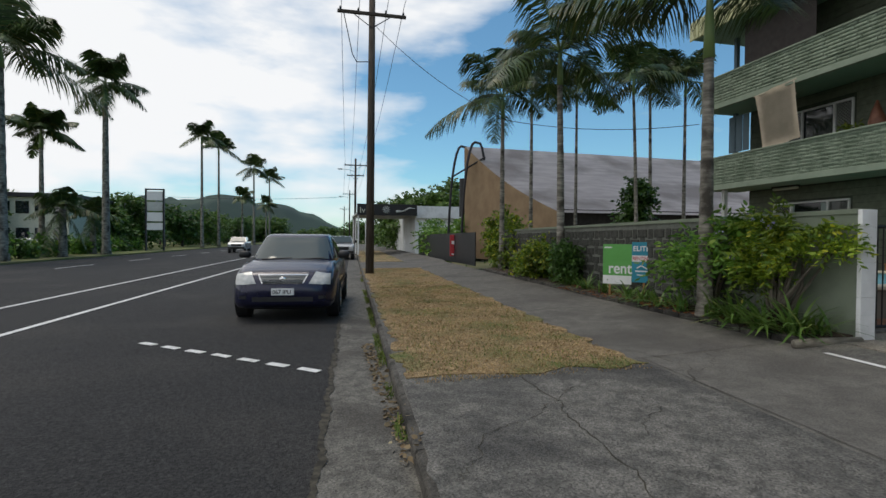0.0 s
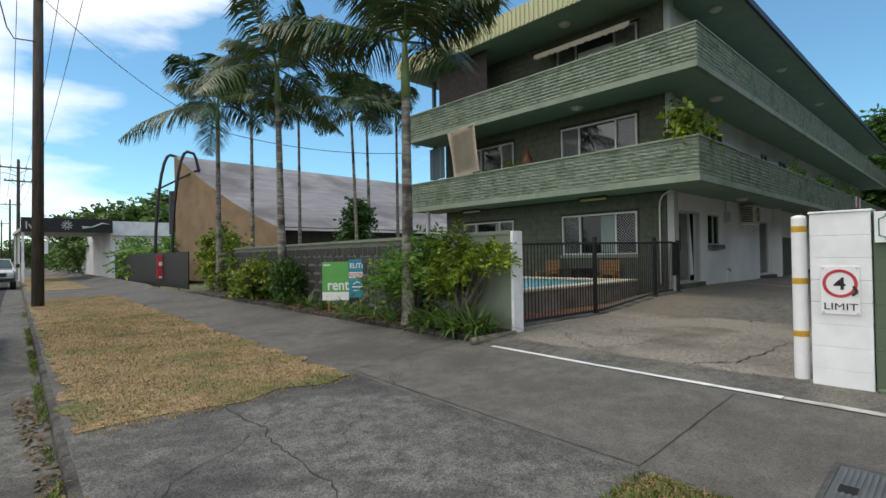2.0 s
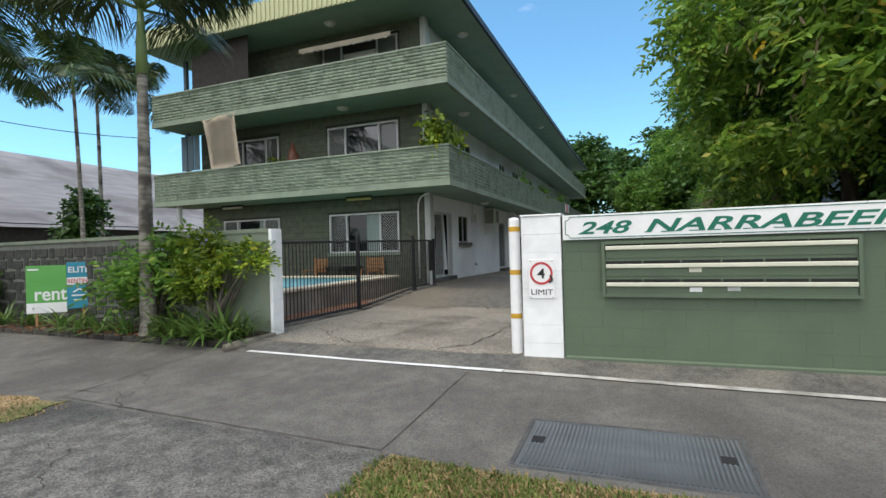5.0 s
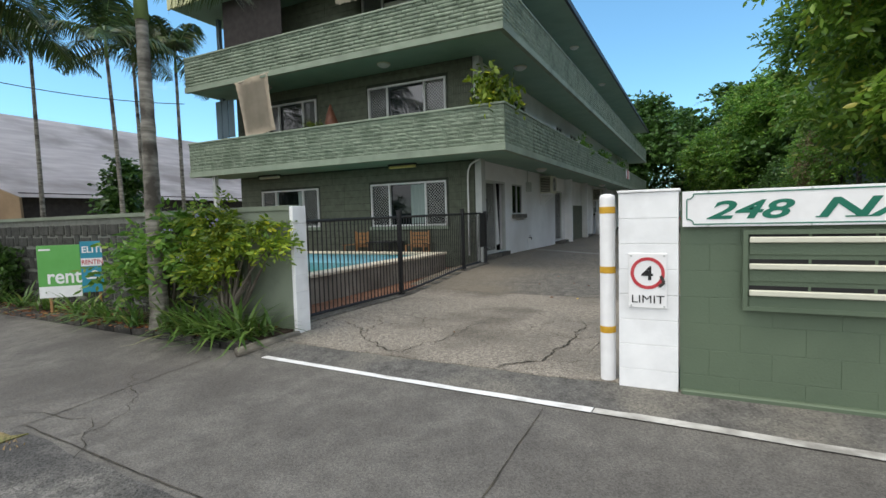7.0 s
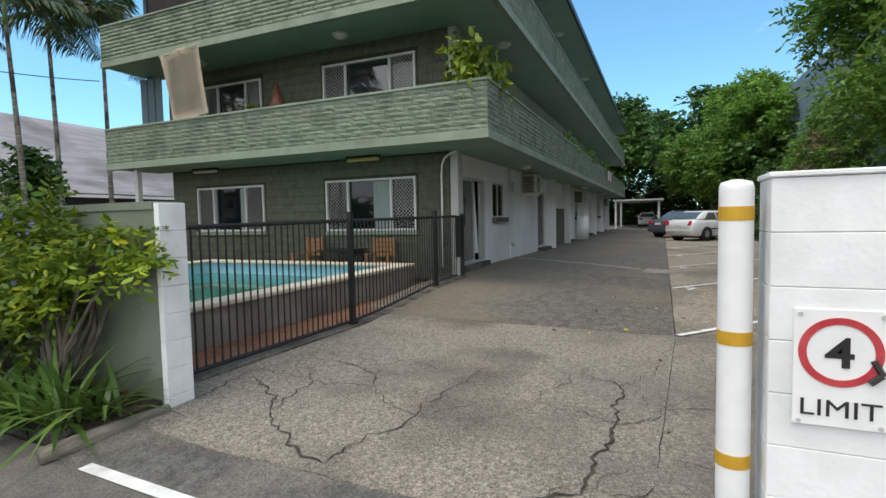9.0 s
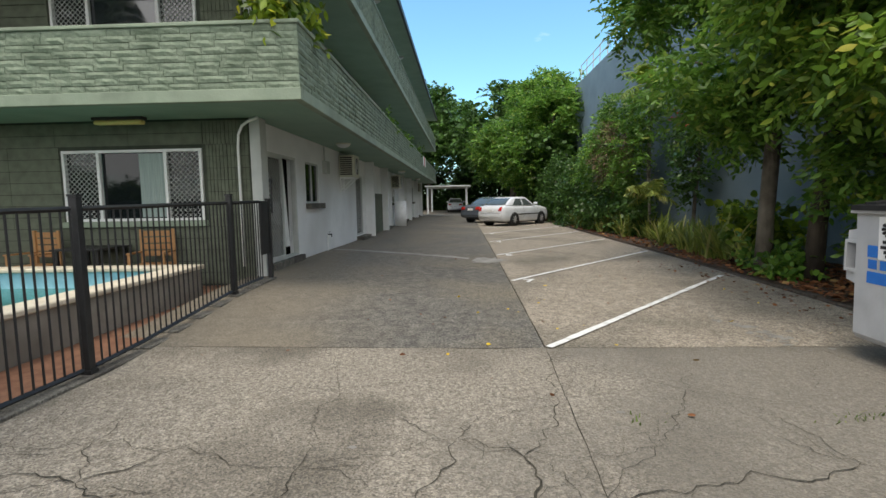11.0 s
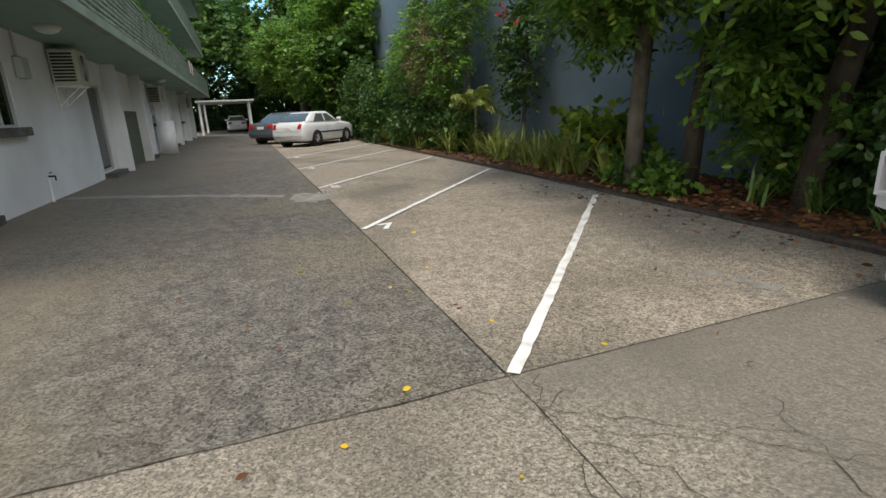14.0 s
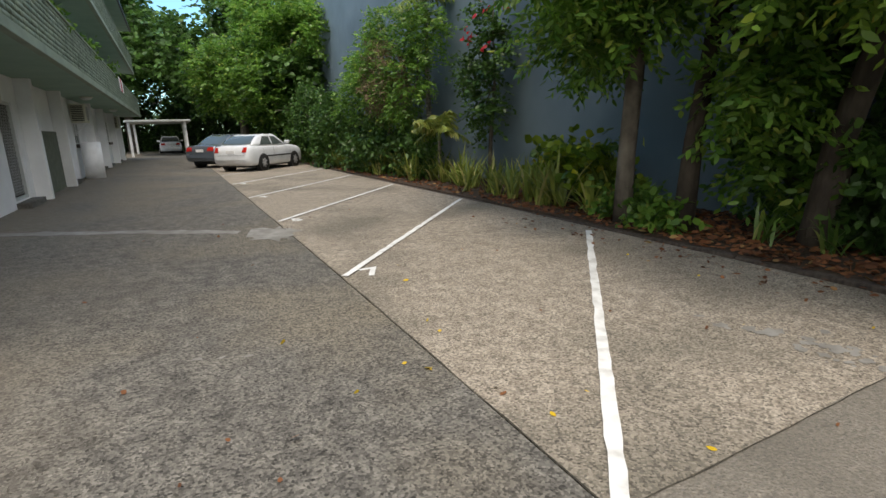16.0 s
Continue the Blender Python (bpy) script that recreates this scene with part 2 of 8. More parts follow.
M["blue_wall"] = material("blue_grey_render", (0.125, 0.178, 0.215), (0.158, 0.215, 0.252), 0.8, 0.8, 0.15, 12, c3=(0.11, 0.158, 0.19), scale3=0.35)
M["tent"] = material("shade_roof_sheet", (0.42, 0.4, 0.42), (0.55, 0.53, 0.54), 1.2, 0.75, 0.2, 12, c3=(0.3, 0.28, 0.28), scale3=0.35, stretch=(0.5, 3, 1))
M["tan"] = material("tan_lining", (0.22, 0.15, 0.09), (0.28, 0.2, 0.12), 1.5, 0.85)
M["steel_dark"] = material("dark_steel", (0.02, 0.02, 0.024), (0.035, 0.035, 0.04), 5, 0.5, metal=0.3)
M["rubber"] = material("tyre_rubber", (0.012, 0.012, 0.012), (0.022, 0.022, 0.022), 30, 0.85, 0.3)
M["rim"] = material("alloy_rim", (0.4, 0.4, 0.41), (0.5, 0.5, 0.5), 10, 0.35, metal=0.7)
M["water"] = material("pool_water", (0.012, 0.12, 0.1), (0.025, 0.2, 0.17), 1.2, 0.03, 0.12, 5)
M["coping"] = material("pool_coping", (0.5, 0.45, 0.36), (0.6, 0.55, 0.45), 6, 0.8, 0.2, 40)
M["terracotta"] = material("terracotta_paving", (0.15, 0.07, 0.042), (0.22, 0.11, 0.066), 8, 0.85, 0.3, 40)
M["yellow"] = material("yellow_band", (0.5, 0.28, 0.02), (0.58, 0.34, 0.03), 10, 0.6)
M["dark_green_ink"] = material("dark_green_ink", (0.005, 0.13, 0.08), (0.008, 0.15, 0.095), 10, 0.5)
M["black_ink"] = material("black_ink", (0.015, 0.015, 0.016), (0.025, 0.025, 0.025), 10, 0.6)
M["red_ink"] = material("faded_red_ink", (0.42, 0.03, 0.04), (0.5, 0.06, 0.07), 12, 0.6)
M["white_ink"] = material("white_ink", (0.75, 0.75, 0.75), (0.8, 0.8, 0.8), 10, 0.6)
M["lime"] = material("lime_green_board", (0.1, 0.34, 0.07), (0.12, 0.38, 0.09), 3, 0.5)
M["teal"] = material("teal_board", (0.02, 0.22, 0.32), (0.03, 0.26, 0.37), 3, 0.5)
M["cream"] = material("cream_metal", (0.55, 0.55, 0.45), (0.62, 0.61, 0.5), 4, 0.5)
M["fascia"] = material("ribbed_cream_fascia", (0.46, 0.47, 0.27), (0.54, 0.54, 0.33), 2, 0.6, 0.1, 20)
M["blind"] = material("beige_blind_canvas", (0.42, 0.37, 0.29), (0.5, 0.44, 0.35), 3, 0.85, 0.2, 60)
# Dark cloth colour, used also to paint the shade under the neighbour's eave.
M["dark_blind_and_shade"] = material("dark_cloth_and_shade", (0.035, 0.03, 0.028), (0.05, 0.043, 0.04), 6, 0.9)
M["bark"] = material("grey_bark", (0.09, 0.078, 0.062), (0.17, 0.15, 0.12), 5, 0.9, 0.8, 16, c3=(0.055, 0.045, 0.035), scale3=2.5, stretch=(1, 1, 0.5))
M["bark_dark"] = material("dark_bark", (0.035, 0.028, 0.022), (0.075, 0.06, 0.045), 6, 0.95, 0.9, 18, stretch=(1, 1, 0.4))
M["palm_trunk"] = material("ringed_palm_trunk", (0.13, 0.12, 0.1), (0.34, 0.32, 0.275), 3, 0.85, 0.6, 25, c3=(0.06, 0.052, 0.042), scale3=3.2, stretch=(1, 1, 7), world_grain=True)
M["crownshaft"] = material("green_crownshaft", (0.13, 0.2, 0.07), (0.2, 0.27, 0.1), 3, 0.5, stretch=(1, 1, 0.3))
M["palm_leaf"] = leaf_material("palm_frond", (0.028, 0.055, 0.018), (0.07, 0.115, 0.03), (0.17, 0.15, 0.04), 0.35, 0.14)
M["leaf_mid"] = leaf_material("green_leaf", (0.06, 0.15, 0.022), (0.19, 0.34, 0.055), (0.34, 0.4, 0.085), 0.34, 0.46)
M["leaf_bell"] = leaf_material("yellow_green_leaf", (0.075, 0.165, 0.022), (0.235, 0.37, 0.05), (0.45, 0.43, 0.07), 0.34, 0.47)
M["leaf_dark"] = leaf_material("dark_leaf", (0.03, 0.075, 0.016), (0.085, 0.17, 0.034), None, 0.36, 0.3)
M["verge_green"] = material("green_verge_turf", (0.1, 0.125, 0.035), (0.16, 0.18, 0.055), 2, 0.95, 0.4, 20, c3=(0.2, 0.18, 0.075), scale3=0.3)
M["cement"] = material("pale_cement", (0.19, 0.18, 0.165), (0.29, 0.28, 0.26), 6, 0.85, 0.2, 40, c3=(0.2, 0.19, 0.17), scale3=2.5)
M["leaf_far"] = leaf_material("far_leaf", (0.045, 0.1, 0.02), (0.11, 0.19, 0.035), (0.15, 0.2, 0.05))
M["leaf_gold"] = leaf_material("golden_leaf", (0.05, 0.11, 0.012), (0.2, 0.27, 0.022), (0.46, 0.44, 0.035), 0.42, 0.35, 0.55)
M["leaf_strap"] = leaf_material("strap_leaf", (0.05, 0.12, 0.025), (0.15, 0.25, 0.055), (0.32, 0.32, 0.1), 0.35)
M["leaf_variegated"] = leaf_material("yellow_green_strap_leaf", (0.09, 0.15, 0.03), (0.3, 0.33, 0.07), (0.45, 0.38, 0.16))
M["leaf_dry"] = leaf_material("dry_leaf", (0.13, 0.09, 0.05), (0.22, 0.17, 0.1), (0.32, 0.27, 0.16), 0.8, 0.15)
M["litter"] = leaf_material("leaf_litter", (0.1, 0.04, 0.02), (0.24, 0.1, 0.04), (0.3, 0.2, 0.08), 0.85, 0.05)
M["blade_dry"] = leaf_material("dry_grass_blade", (0.24, 0.16, 0.075), (0.4, 0.28, 0.14), (0.16, 0.17, 0.05), 0.8, 0.2)
M["blade_green"] = leaf_material("grass_blade", (0.07, 0.12, 0.02), (0.16, 0.2, 0.05), (0.3, 0.25, 0.1), 0.8, 0.25)
M["red_flower"] = leaf_material("red_petal", (0.5, 0.02, 0.03), (0.62, 0.05, 0.05))
M["yellow_flower"] = leaf_material("yellow_petal", (0.65, 0.42, 0.02), (0.7, 0.5, 0.04))


# ---- helpers of this scene ----
def part(name, bm, mat, parent=None, label="", smooth=False, loc=None):
    """Link a bmesh as one mesh object under a thing or a part."""
    me = bpy.data.meshes.new(name)
    bm.to_mesh(me)
    bm.free()
    if smooth:
        me.polygons.foreach_set("use_smooth", [True] * len(me.polygons))
    ob = new(name, me)
    me.materials.append(mat)
    if parent:
        ob.parent = parent
    if loc:
        ob.location = loc
    if label:
        ob["label"] = label
    return ob


def piece(name, me, parent, loc=(0, 0, 0), rot=0.0):
    """One more object on a shared mesh."""
    ob = new(name, me)
    ob.parent = parent
    ob.location = loc
    ob.rotation_euler = (0, 0, rot)
    return ob


def thing(name, label, category, group="", kind="", at=(0, 0, 0), rz=0.0):
    """An Empty that holds the parts of one thing."""
    ob = new(name)
    ob.empty_display_size = 0.2
    ob.location = at
    ob.rotation_euler = (0, 0, radians(rz))
    return tagged(ob, label, category, group, kind)


def box(bm, x0, x1, y0, y1, z0, z1, bev=0.0):
    r = bmesh.ops.create_cube(bm, size=1, matrix=Matrix.Translation(((x0 + x1) / 2, (y0 + y1) / 2, (z0 + z1) / 2)) @ Matrix.Diagonal((abs(x1 - x0), abs(y1 - y0), abs(z1 - z0), 1)))
    if bev:
        edges = list({e for v in r["verts"] for e in v.link_edges})
        bmesh.ops.bevel(bm, geom=edges, offset=bev, segments=1, affect="EDGES")
    return bm


def box_bm(*a, bev=0.0):
    return box(bmesh.new(), *a, bev=bev)


def tube(bm, p0, p1, r0, r1=None, n=10, caps=True):
    """A tapered rod between two points."""
    p0, p1 = Vector(p0), Vector(p1)
    d = p1 - p0
    q = d.to_track_quat("Z", "Y").to_matrix().to_4x4()
    bmesh.ops.create_cone(bm, cap_ends=caps, segments=n, radius1=r0, radius2=r0 if r1 is None else r1, depth=d.length, matrix=Matrix.Translation((p0 + p1) / 2) @ q)
    return bm


def sweep(bm, pts, radii, n=10):
    """A bent tapered rod through points, closed at both ends."""
    rings = []
    q, last = None, None
    for i, p in enumerate(pts):
        a, b = Vector(pts[max(i - 1, 0)]), Vector(pts[min(i + 1, len(pts) - 1)])
        d = (b - a).normalized()
        q = d.to_track_quat("Z", "Y") if q is None else last.rotation_difference(d) @ q
        last = d
        rings.append([bm.verts.new(Vector(p) + q @ Vector((math.cos(k * math.tau / n) * radii[i], math.sin(k * math.tau / n) * radii[i], 0))) for k in range(n)])
    for r, s in zip(rings, rings[1:]):
        for k in range(n):
            bm.faces.new((r[k], r[(k + 1) % n], s[(k + 1) % n], s[k]))
    bm.faces.new(rings[0][::-1])
    bm.faces.new(rings[-1])
    return bm


def quad_mesh(name, verts, quads, mat, parent=None, smooth=False):
    """One mesh from arrays of vertices and quads."""
    me = bpy.data.meshes.new(name)
    nv, nq = len(verts), len(quads)
    me.vertices.add(nv)
    me.vertices.foreach_set("co", np.ascontiguousarray(verts, dtype=np.float32).ravel())
    me.loops.add(nq * 4)
    me.loops.foreach_set("vertex_index", np.ascontiguousarray(quads, dtype=np.int32).ravel())
    me.polygons.add(nq)
    me.polygons.foreach_set("loop_start", np.arange(0, nq * 4, 4, dtype=np.int32))
    if smooth:
        me.polygons.foreach_set("use_smooth", np.ones(nq, dtype=bool))
    me.update(calc_edges=True)
    ob = new(name, me)
    me.materials.append(mat)
    if parent:
        ob.parent = parent
    return ob


def lettering(name, text, mat, parent, size, m, depth=0.003, shear=0.0, widen=1.0, bold=0.0, align="LEFT"):
    """Raised letters as a mesh, at the pose m."""
    cu = bpy.data.curves.new(name, "FONT")
    cu.body, cu.size, cu.extrude, cu.shear, cu.align_x, cu.offset = text, size, depth, shear, align, bold
    tmp = bpy.data.objects.new(name, cu)
    me = bpy.data.meshes.new_from_object(tmp)
    bpy.data.objects.remove(tmp)
    me.materials.clear()
    me.materials.append(mat)
    me.transform(m @ Matrix.Diagonal((widen, 1, 1, 1)))
    ob = new(name, me)
    ob.parent = parent
    return ob


rng = np.random.default_rng(7)


# ---- the lie of the land ----
GX = [-60, -26, -14, -4, 0.2, 0.6, 0.601, 4, 5.8, 6.25, 7, 8.6, 10.4, 12, 14, 18, 60]
GZ = [-0.3, -0.3, -0.27, -0.13, -0.19, -0.21, -0.08, -0.05, 0.05, 0.128, 0.138, 0.12, 0.1, 0.125, 0.15, 0.185, 0.33]


def street_x(x, y):
    """x along the street, which runs a little askew to the flats."""
    return x + 0.047 * (y - 3)


def gz(x, y):
    """Height of the ground."""
    u = x if x > 5.5 and y < 5.3 or x > 7 else x - 0.047 * (min(y, 60) - 3)
    if u < 0.95 and x < 6:
        u2 = u - 0.35
        z = float(np.interp(u2, GX[:6], GZ[:6]))
    else:
        z = float(np.interp(max(u, 0.95), GX[6:], GZ[6:]))
    if x > 9.8 and y > 2:
        z += min(0.165, 0.06 * (x - 9.8)) * min(1.0, (y - 2) / 3.3) * (1.0 if x < 16 else max(0.55, 1 - 0.09 * (x - 16)))
    return z


def sheet(name, mat, fx0, fx1, y0, y1, lift=0.0, nx=8, ny=40, skirt=0.12, kind="structure", label="", wob=0.0, category="ground"):
    """A slab that lies on the ground between two edges given as functions of y."""
    bm = bmesh.new()
    grid = []
    for j in range(ny + 1):
        y = y0 + (y1 - y0) * j / ny
        a = (fx0(y) if callable(fx0) else fx0) + wob * noise.noise((y * 1.7, 3.1, 0)) + wob * 0.5 * noise.noise((y * 6, 1.1, 0))
        b = (fx1(y) if callable(fx1) else fx1) + wob * noise.noise((y * 1.7, 8.1, 0)) + wob * 0.5 * noise.noise((y * 6, 5.1, 0))
        row = []
        for i in range(nx + 1):
            x = a + (b - a) * i / nx
            yy = y + (wob * noise.noise((x * 2.2, y0, 4)) if j in (0, ny) else 0)
            row.append(bm.verts.new((x, yy, gz(x, yy) + lift)))
        grid.append(row)
    for j in range(ny):
        for i in range(nx):
            bm.faces.new((grid[j][i], grid[j][i + 1], grid[j + 1][i + 1], grid[j + 1][i]))
    rim = grid[0] + [r[-1] for r in grid[1:]] + grid[-1][-2::-1] + [r[0] for r in grid[-2:0:-1]]
    low = [bm.verts.new(v.co - Vector((0, 0, skirt))) for v in rim]
    for k in range(len(rim)):
        k2 = (k + 1) % len(rim)
        bm.faces.new((rim[k], low[k], low[k2], rim[k2]))
    return tagged(part(name, bm, mat), label, category, "", kind)


# base ground to the horizon
bm = bmesh.new()
for (x0, x1, y0, y1) in ((-3000, 3000, -3000, 3000),):
    vs = [bm.verts.new(c) for c in ((x0, y0, -0.75), (x1, y0, -0.75), (x1, y1, -0.75), (x0, y1, -0.75))]
    bm.faces.new(vs)
tagged(part("ground", bm, M["ground"]), "flat green and brown open ground", "ground", "", "structure")

ROAD0, ROAD1 = -40, 420
gut = lambda y: street_x(0.3, y)
kerbf = lambda y: street_x(0.93, y)
kerbb = lambda y: street_x(1.02, y)
sheet("road", M["asphalt"], lambda y: -17.6, gut, ROAD0, ROAD1, 0.0, 14, 120, 0.3, label="worn dark asphalt road with white lane lines", category="road")
sheet("gutter", M["gutter"], lambda y: gut(y) - 0.0, kerbf, ROAD0, 120, 0.004, 4, 240, 0.3, label="stained concrete gutter beside the kerb", wob=0.0, category="gutter")


def kerb_run():
    bm = bmesh.new()
    y = -12.0
    while y < 60:
        a, b = y + 0.006, y + 1.19
        prof = [(0.925, -0.3), (0.93, -0.105), (0.945, -0.084), (0.995, -0.076), (0.995, -0.3)]
        rows = [[bm.verts.new((street_x(px + 0.008 * noise.noise((yy, 2, 0)), yy), yy, pz + 0.006 * noise.noise((yy * 2, 7, 0)))) for px, pz in prof] for yy in (a, (a + b) / 2, b)]
        for r, s in zip(rows, rows[1:]):
            for k in range(4):
                bm.faces.new((r[k], s[k], s[k + 1], r[k + 1]))
        bm.faces.new(rows[0])
        bm.faces.new(rows[-1][::-1])
        y += 1.2
    return tagged(part("kerb", bm, M["kerb"]), "weathered concrete kerb stones along the gutter", "kerb", "", "structure")


kerb_run()
pav_l = lambda y: street_x(0.99, y)
pav_r = lambda y: street_x(5.9, y) if y > 4.9 else 5.72 + 0.036 * (y - 1.4)
sheet("footpath", M["footpath"], pav_l, lambda y: street_x(5.82, y), -30, 120, 0.0, 8, 150, label="grey concrete footpath with cracks and joints", category="footpath")
sheet("apron", M["apron"], pav_l, lambda y: street_x(3.75, y), 1.35, 5.55, 0.006, 8, 24, label="rough grey exposed concrete driveway crossing", wob=0.06, category="driveway")
sheet("driveway_lip", M["lip"], lambda y: 5.72 + 0.036 * (y - 1.4), 6.6, -3.4, 5.3, 0.004, 8, 24, label="dark patched asphalt strip at the driveway entry", wob=0.05, category="driveway")
sheet("driveway", M["drive_old"], lambda y: 6.2 + 0.05 * max(0, y - 3.6) + 0.05 * noise.noise((y * 1.3, 2, 0)) + 0.03 * noise.noise((y * 5, 4, 0)), 10.42, -3.6, 5.45, 0.012, 26, 90, label="cracked pale concrete driveway slab", wob=0.02, category="driveway")
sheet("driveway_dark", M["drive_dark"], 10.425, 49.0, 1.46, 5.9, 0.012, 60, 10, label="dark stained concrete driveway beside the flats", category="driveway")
sheet("parking_bays", M["bays"], 10.425, 49.0, -2.55, 1.45, 0.012, 60, 10, label="tan concrete parking bays with painted lines", category="parking bay")
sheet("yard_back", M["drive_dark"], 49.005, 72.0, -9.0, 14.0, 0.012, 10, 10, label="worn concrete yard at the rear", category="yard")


def strip(name, pts, w, mat, lift=0.02, parent=None, label="", wobble=0.0, seg=0.4, category="line"):
    """A painted line or crack along points on the ground."""
    bm = bmesh.new()
    prev = None
    for (xa, ya), (xb, yb) in zip(pts, pts[1:]):
        L = math.hypot(xb - xa, yb - ya)
        n = max(1, int(L / seg))
        nx, ny = -(yb - ya) / L, (xb - xa) / L
        for k in range(n + 1):
            x, y = xa + (xb - xa) * k / n, ya + (yb - ya) * k / n
            a = w / 2 * (1 + wobble * noise.noise((x * 5, y * 5, 1)))
            b = w / 2 * (1 + wobble * noise.noise((x * 5, y * 5, 9)))
            row = [bm.verts.new((x + nx * a, y + ny * a, gz(x, y) + lift)), bm.verts.new((x - nx * b, y - ny * b, gz(x, y) + lift))]
            if prev:
                bm.faces.new((prev[0], prev[1], row[1], row[0]))
            prev = row
    ob = part(name, bm, mat, parent)
    if label:
        tagged(ob, label, category, "", "structure")
    return ob


# road markings
strip("lane_line", [(street_x(-4.2, 2) - 0.25, 2), (-3.75, 24), (-2.6, 60)], 0.12, M["line"], 0.012, label="white painted edge line on the road", wobble=0.15)
strip("lane_line", [(-6.3, 2), (-5.9, 31), (-5.0, 60)], 0.12, M["line"], 0.012, label="white painted lane line on the road", wobble=0.15)
for k in range(7):
    ya = 20 + k * 9
    strip("lane_dash", [(-13.4 + 0.02 * ya, ya), (-13.4 + 0.02 * (ya + 4), ya + 4)], 0.12, M["line"], 0.012, label="white dashed lane marking on the road", wobble=0.15)
for k in range(7):
    t0, t1 = k / 7 + 0.02, k / 7 + 0.108
    strip("bay_dash", [(-2.16 + 2.55 * t0, 8.04 - 2.0 * t0), (-2.16 + 2.55 * t1, 8.04 - 2.0 * t1)], 0.11, M["line"], 0.012, label="white dashed parking bay marking on the road", wobble=0.25, seg=0.1)
strip("entry_line", [(5.87, 4.85), (5.74, 1.37)], 0.12, M["line"], 0.0085, label="white painted line across the driveway entry", wobble=0.2)
strip("entry_line", [(5.74, 1.36), (5.56, -3.2)], 0.11, material("faded_line_paint", (0.4, 0.39, 0.36), (0.5, 0.49, 0.46), 14, 0.8, 0.2, 60, c3=(0.25, 0.24, 0.22), scale3=4), 0.0085, label="faded white line on the footpath", wobble=0.3)
for k in range(6):
    xa = 10.42 + 3.72 * k
    strip("bay_line", [(xa, 1.42), (xa + (4.05 if k == 0 else 4.2), -2.26 if k == 0 else -2.38)], 0.078, M["line"], 0.026, label="white painted angled parking bay line", wobble=0.4, seg=0.12)

# ---- the block of flats ----
FX, SY, BX, BY, BL, XE = 14.0, 5.75, 12.5, 4.42, 14.75, 47.0
WL = 14.25                      # end of the front wall
S0, S1, S2 = 2.985, 5.575, 8.08    # undersides of balcony one, balcony two and the eaves
P1, P2 = 4.01, 6.585             # tops of the parapets
flats = thing("apartment_building", "three storey sage green flats with split brick balconies", "building")


def wall_with_holes(bm, axis, face, thick, a0, a1, z0, z1, holes):
    """A wall slab along y (axis 'x') or along x (axis 'y') with openings through it."""
    As = sorted({a0, a1, *[h[0] for h in holes], *[h[1] for h in holes]})
    Zs = sorted({z0, z1, *[h[2] for h in holes], *[h[3] for h in holes]})
    for a, b in zip(As, As[1:]):
        for c, d in zip(Zs, Zs[1:]):
            if any(h[0] <= a and b <= h[1] and h[2] <= c and d <= h[3] for h in holes):
                continue
            if axis == "x":
                box(bm, face, face + thick, a, b, c, d)
            else:
                box(bm, a, b, face, face + thick, c, d)
    bmesh.ops.remove_doubles(bm, verts=bm.verts[:], dist=0.0005)
    return bm


# windows: (y0, y1, z0, z1) on the front wall
FRONT_W = [(6.6, 9.02, 1.3, 2.5), (10.95, 13.3, 1.32, 2.5), (6.55, 9.0, 4.12, 5.2), (10.9, 12.9, 4.12, 5.17), (6.5, 9.1, 6.75, 7.75)]
front = wall_with_holes(bmesh.new(), "x", FX, 0.2, SY + 0.02, WL, 0.1, S2, FRONT_W)
part("wall", front, M["green_joint"], flats)

# openings of the drive side: (x0, x1, z0, z1)
SIDE_D = [(14.58, 16.2, 0.46, 2.5), (22.1, 23.3, 0.44, 2.45), (27.6, 28.9, 0.45, 2.5), (35.0, 36.1, 0.5, 2.5), (38.2, 39.2, 0.5, 2.52), (43.0, 44.0, 0.5, 2.52)]
SIDE_W = [(16.82, 17.86, 1.55, 2.48), (30.6, 31.6, 1.5, 2.5), (40.4, 41.4, 1.5, 2.5)]
SIDE_U = [(15.2, 16.3, 3.2, 5.1), (17.2, 18.4, 4.1, 5.1), (22.5, 23.5, 3.2, 5.1), (25.0, 26.4, 4.1, 5.1), (29.0, 30.0, 3.2, 5.1), (36.0, 37.0, 3.2, 5.1),
          (15.2, 16.3, 5.8, 7.75), (19.0, 20.4, 6.75, 7.75), (24.5, 25.5, 5.8, 7.75), (31.0, 32.2, 6.75, 7.75)]
side = wall_with_holes(bmesh.new(), "y", SY, 0.2, FX + 0.2, XE, 0.1, S2, SIDE_D + SIDE_W + SIDE_U)
part("side_wall", side, M["white_wall"], flats, "white rendered wall beside the drive")
part("back_wall", box_bm(XE - 0.2, XE, SY + 0.2, WL - 0.2, 0.1, S2), M["white_wall"], flats)
part("north_wall", box_bm(FX + 0.2, XE, WL - 0.2, WL, 0.1, S2), M["white_wall"], flats)
# Unlit rooms: near-black panels stand behind the openings in place of real shade.
part("inner_wall", box_bm(FX + 0.75, XE - 0.4, SY + 0.75, SY + 0.85, 0.2, S2 - 0.1), M["inside_shade"], flats, "near-black panel painted as the shade of the rooms behind the windows")
part("inner_wall", box_bm(FX + 0.75, FX + 0.85, SY + 0.9, WL - 0.3, 0.2, S2 - 0.1), M["inside_shade"], flats, "near-black panel painted as the shade of the rooms behind the windows")
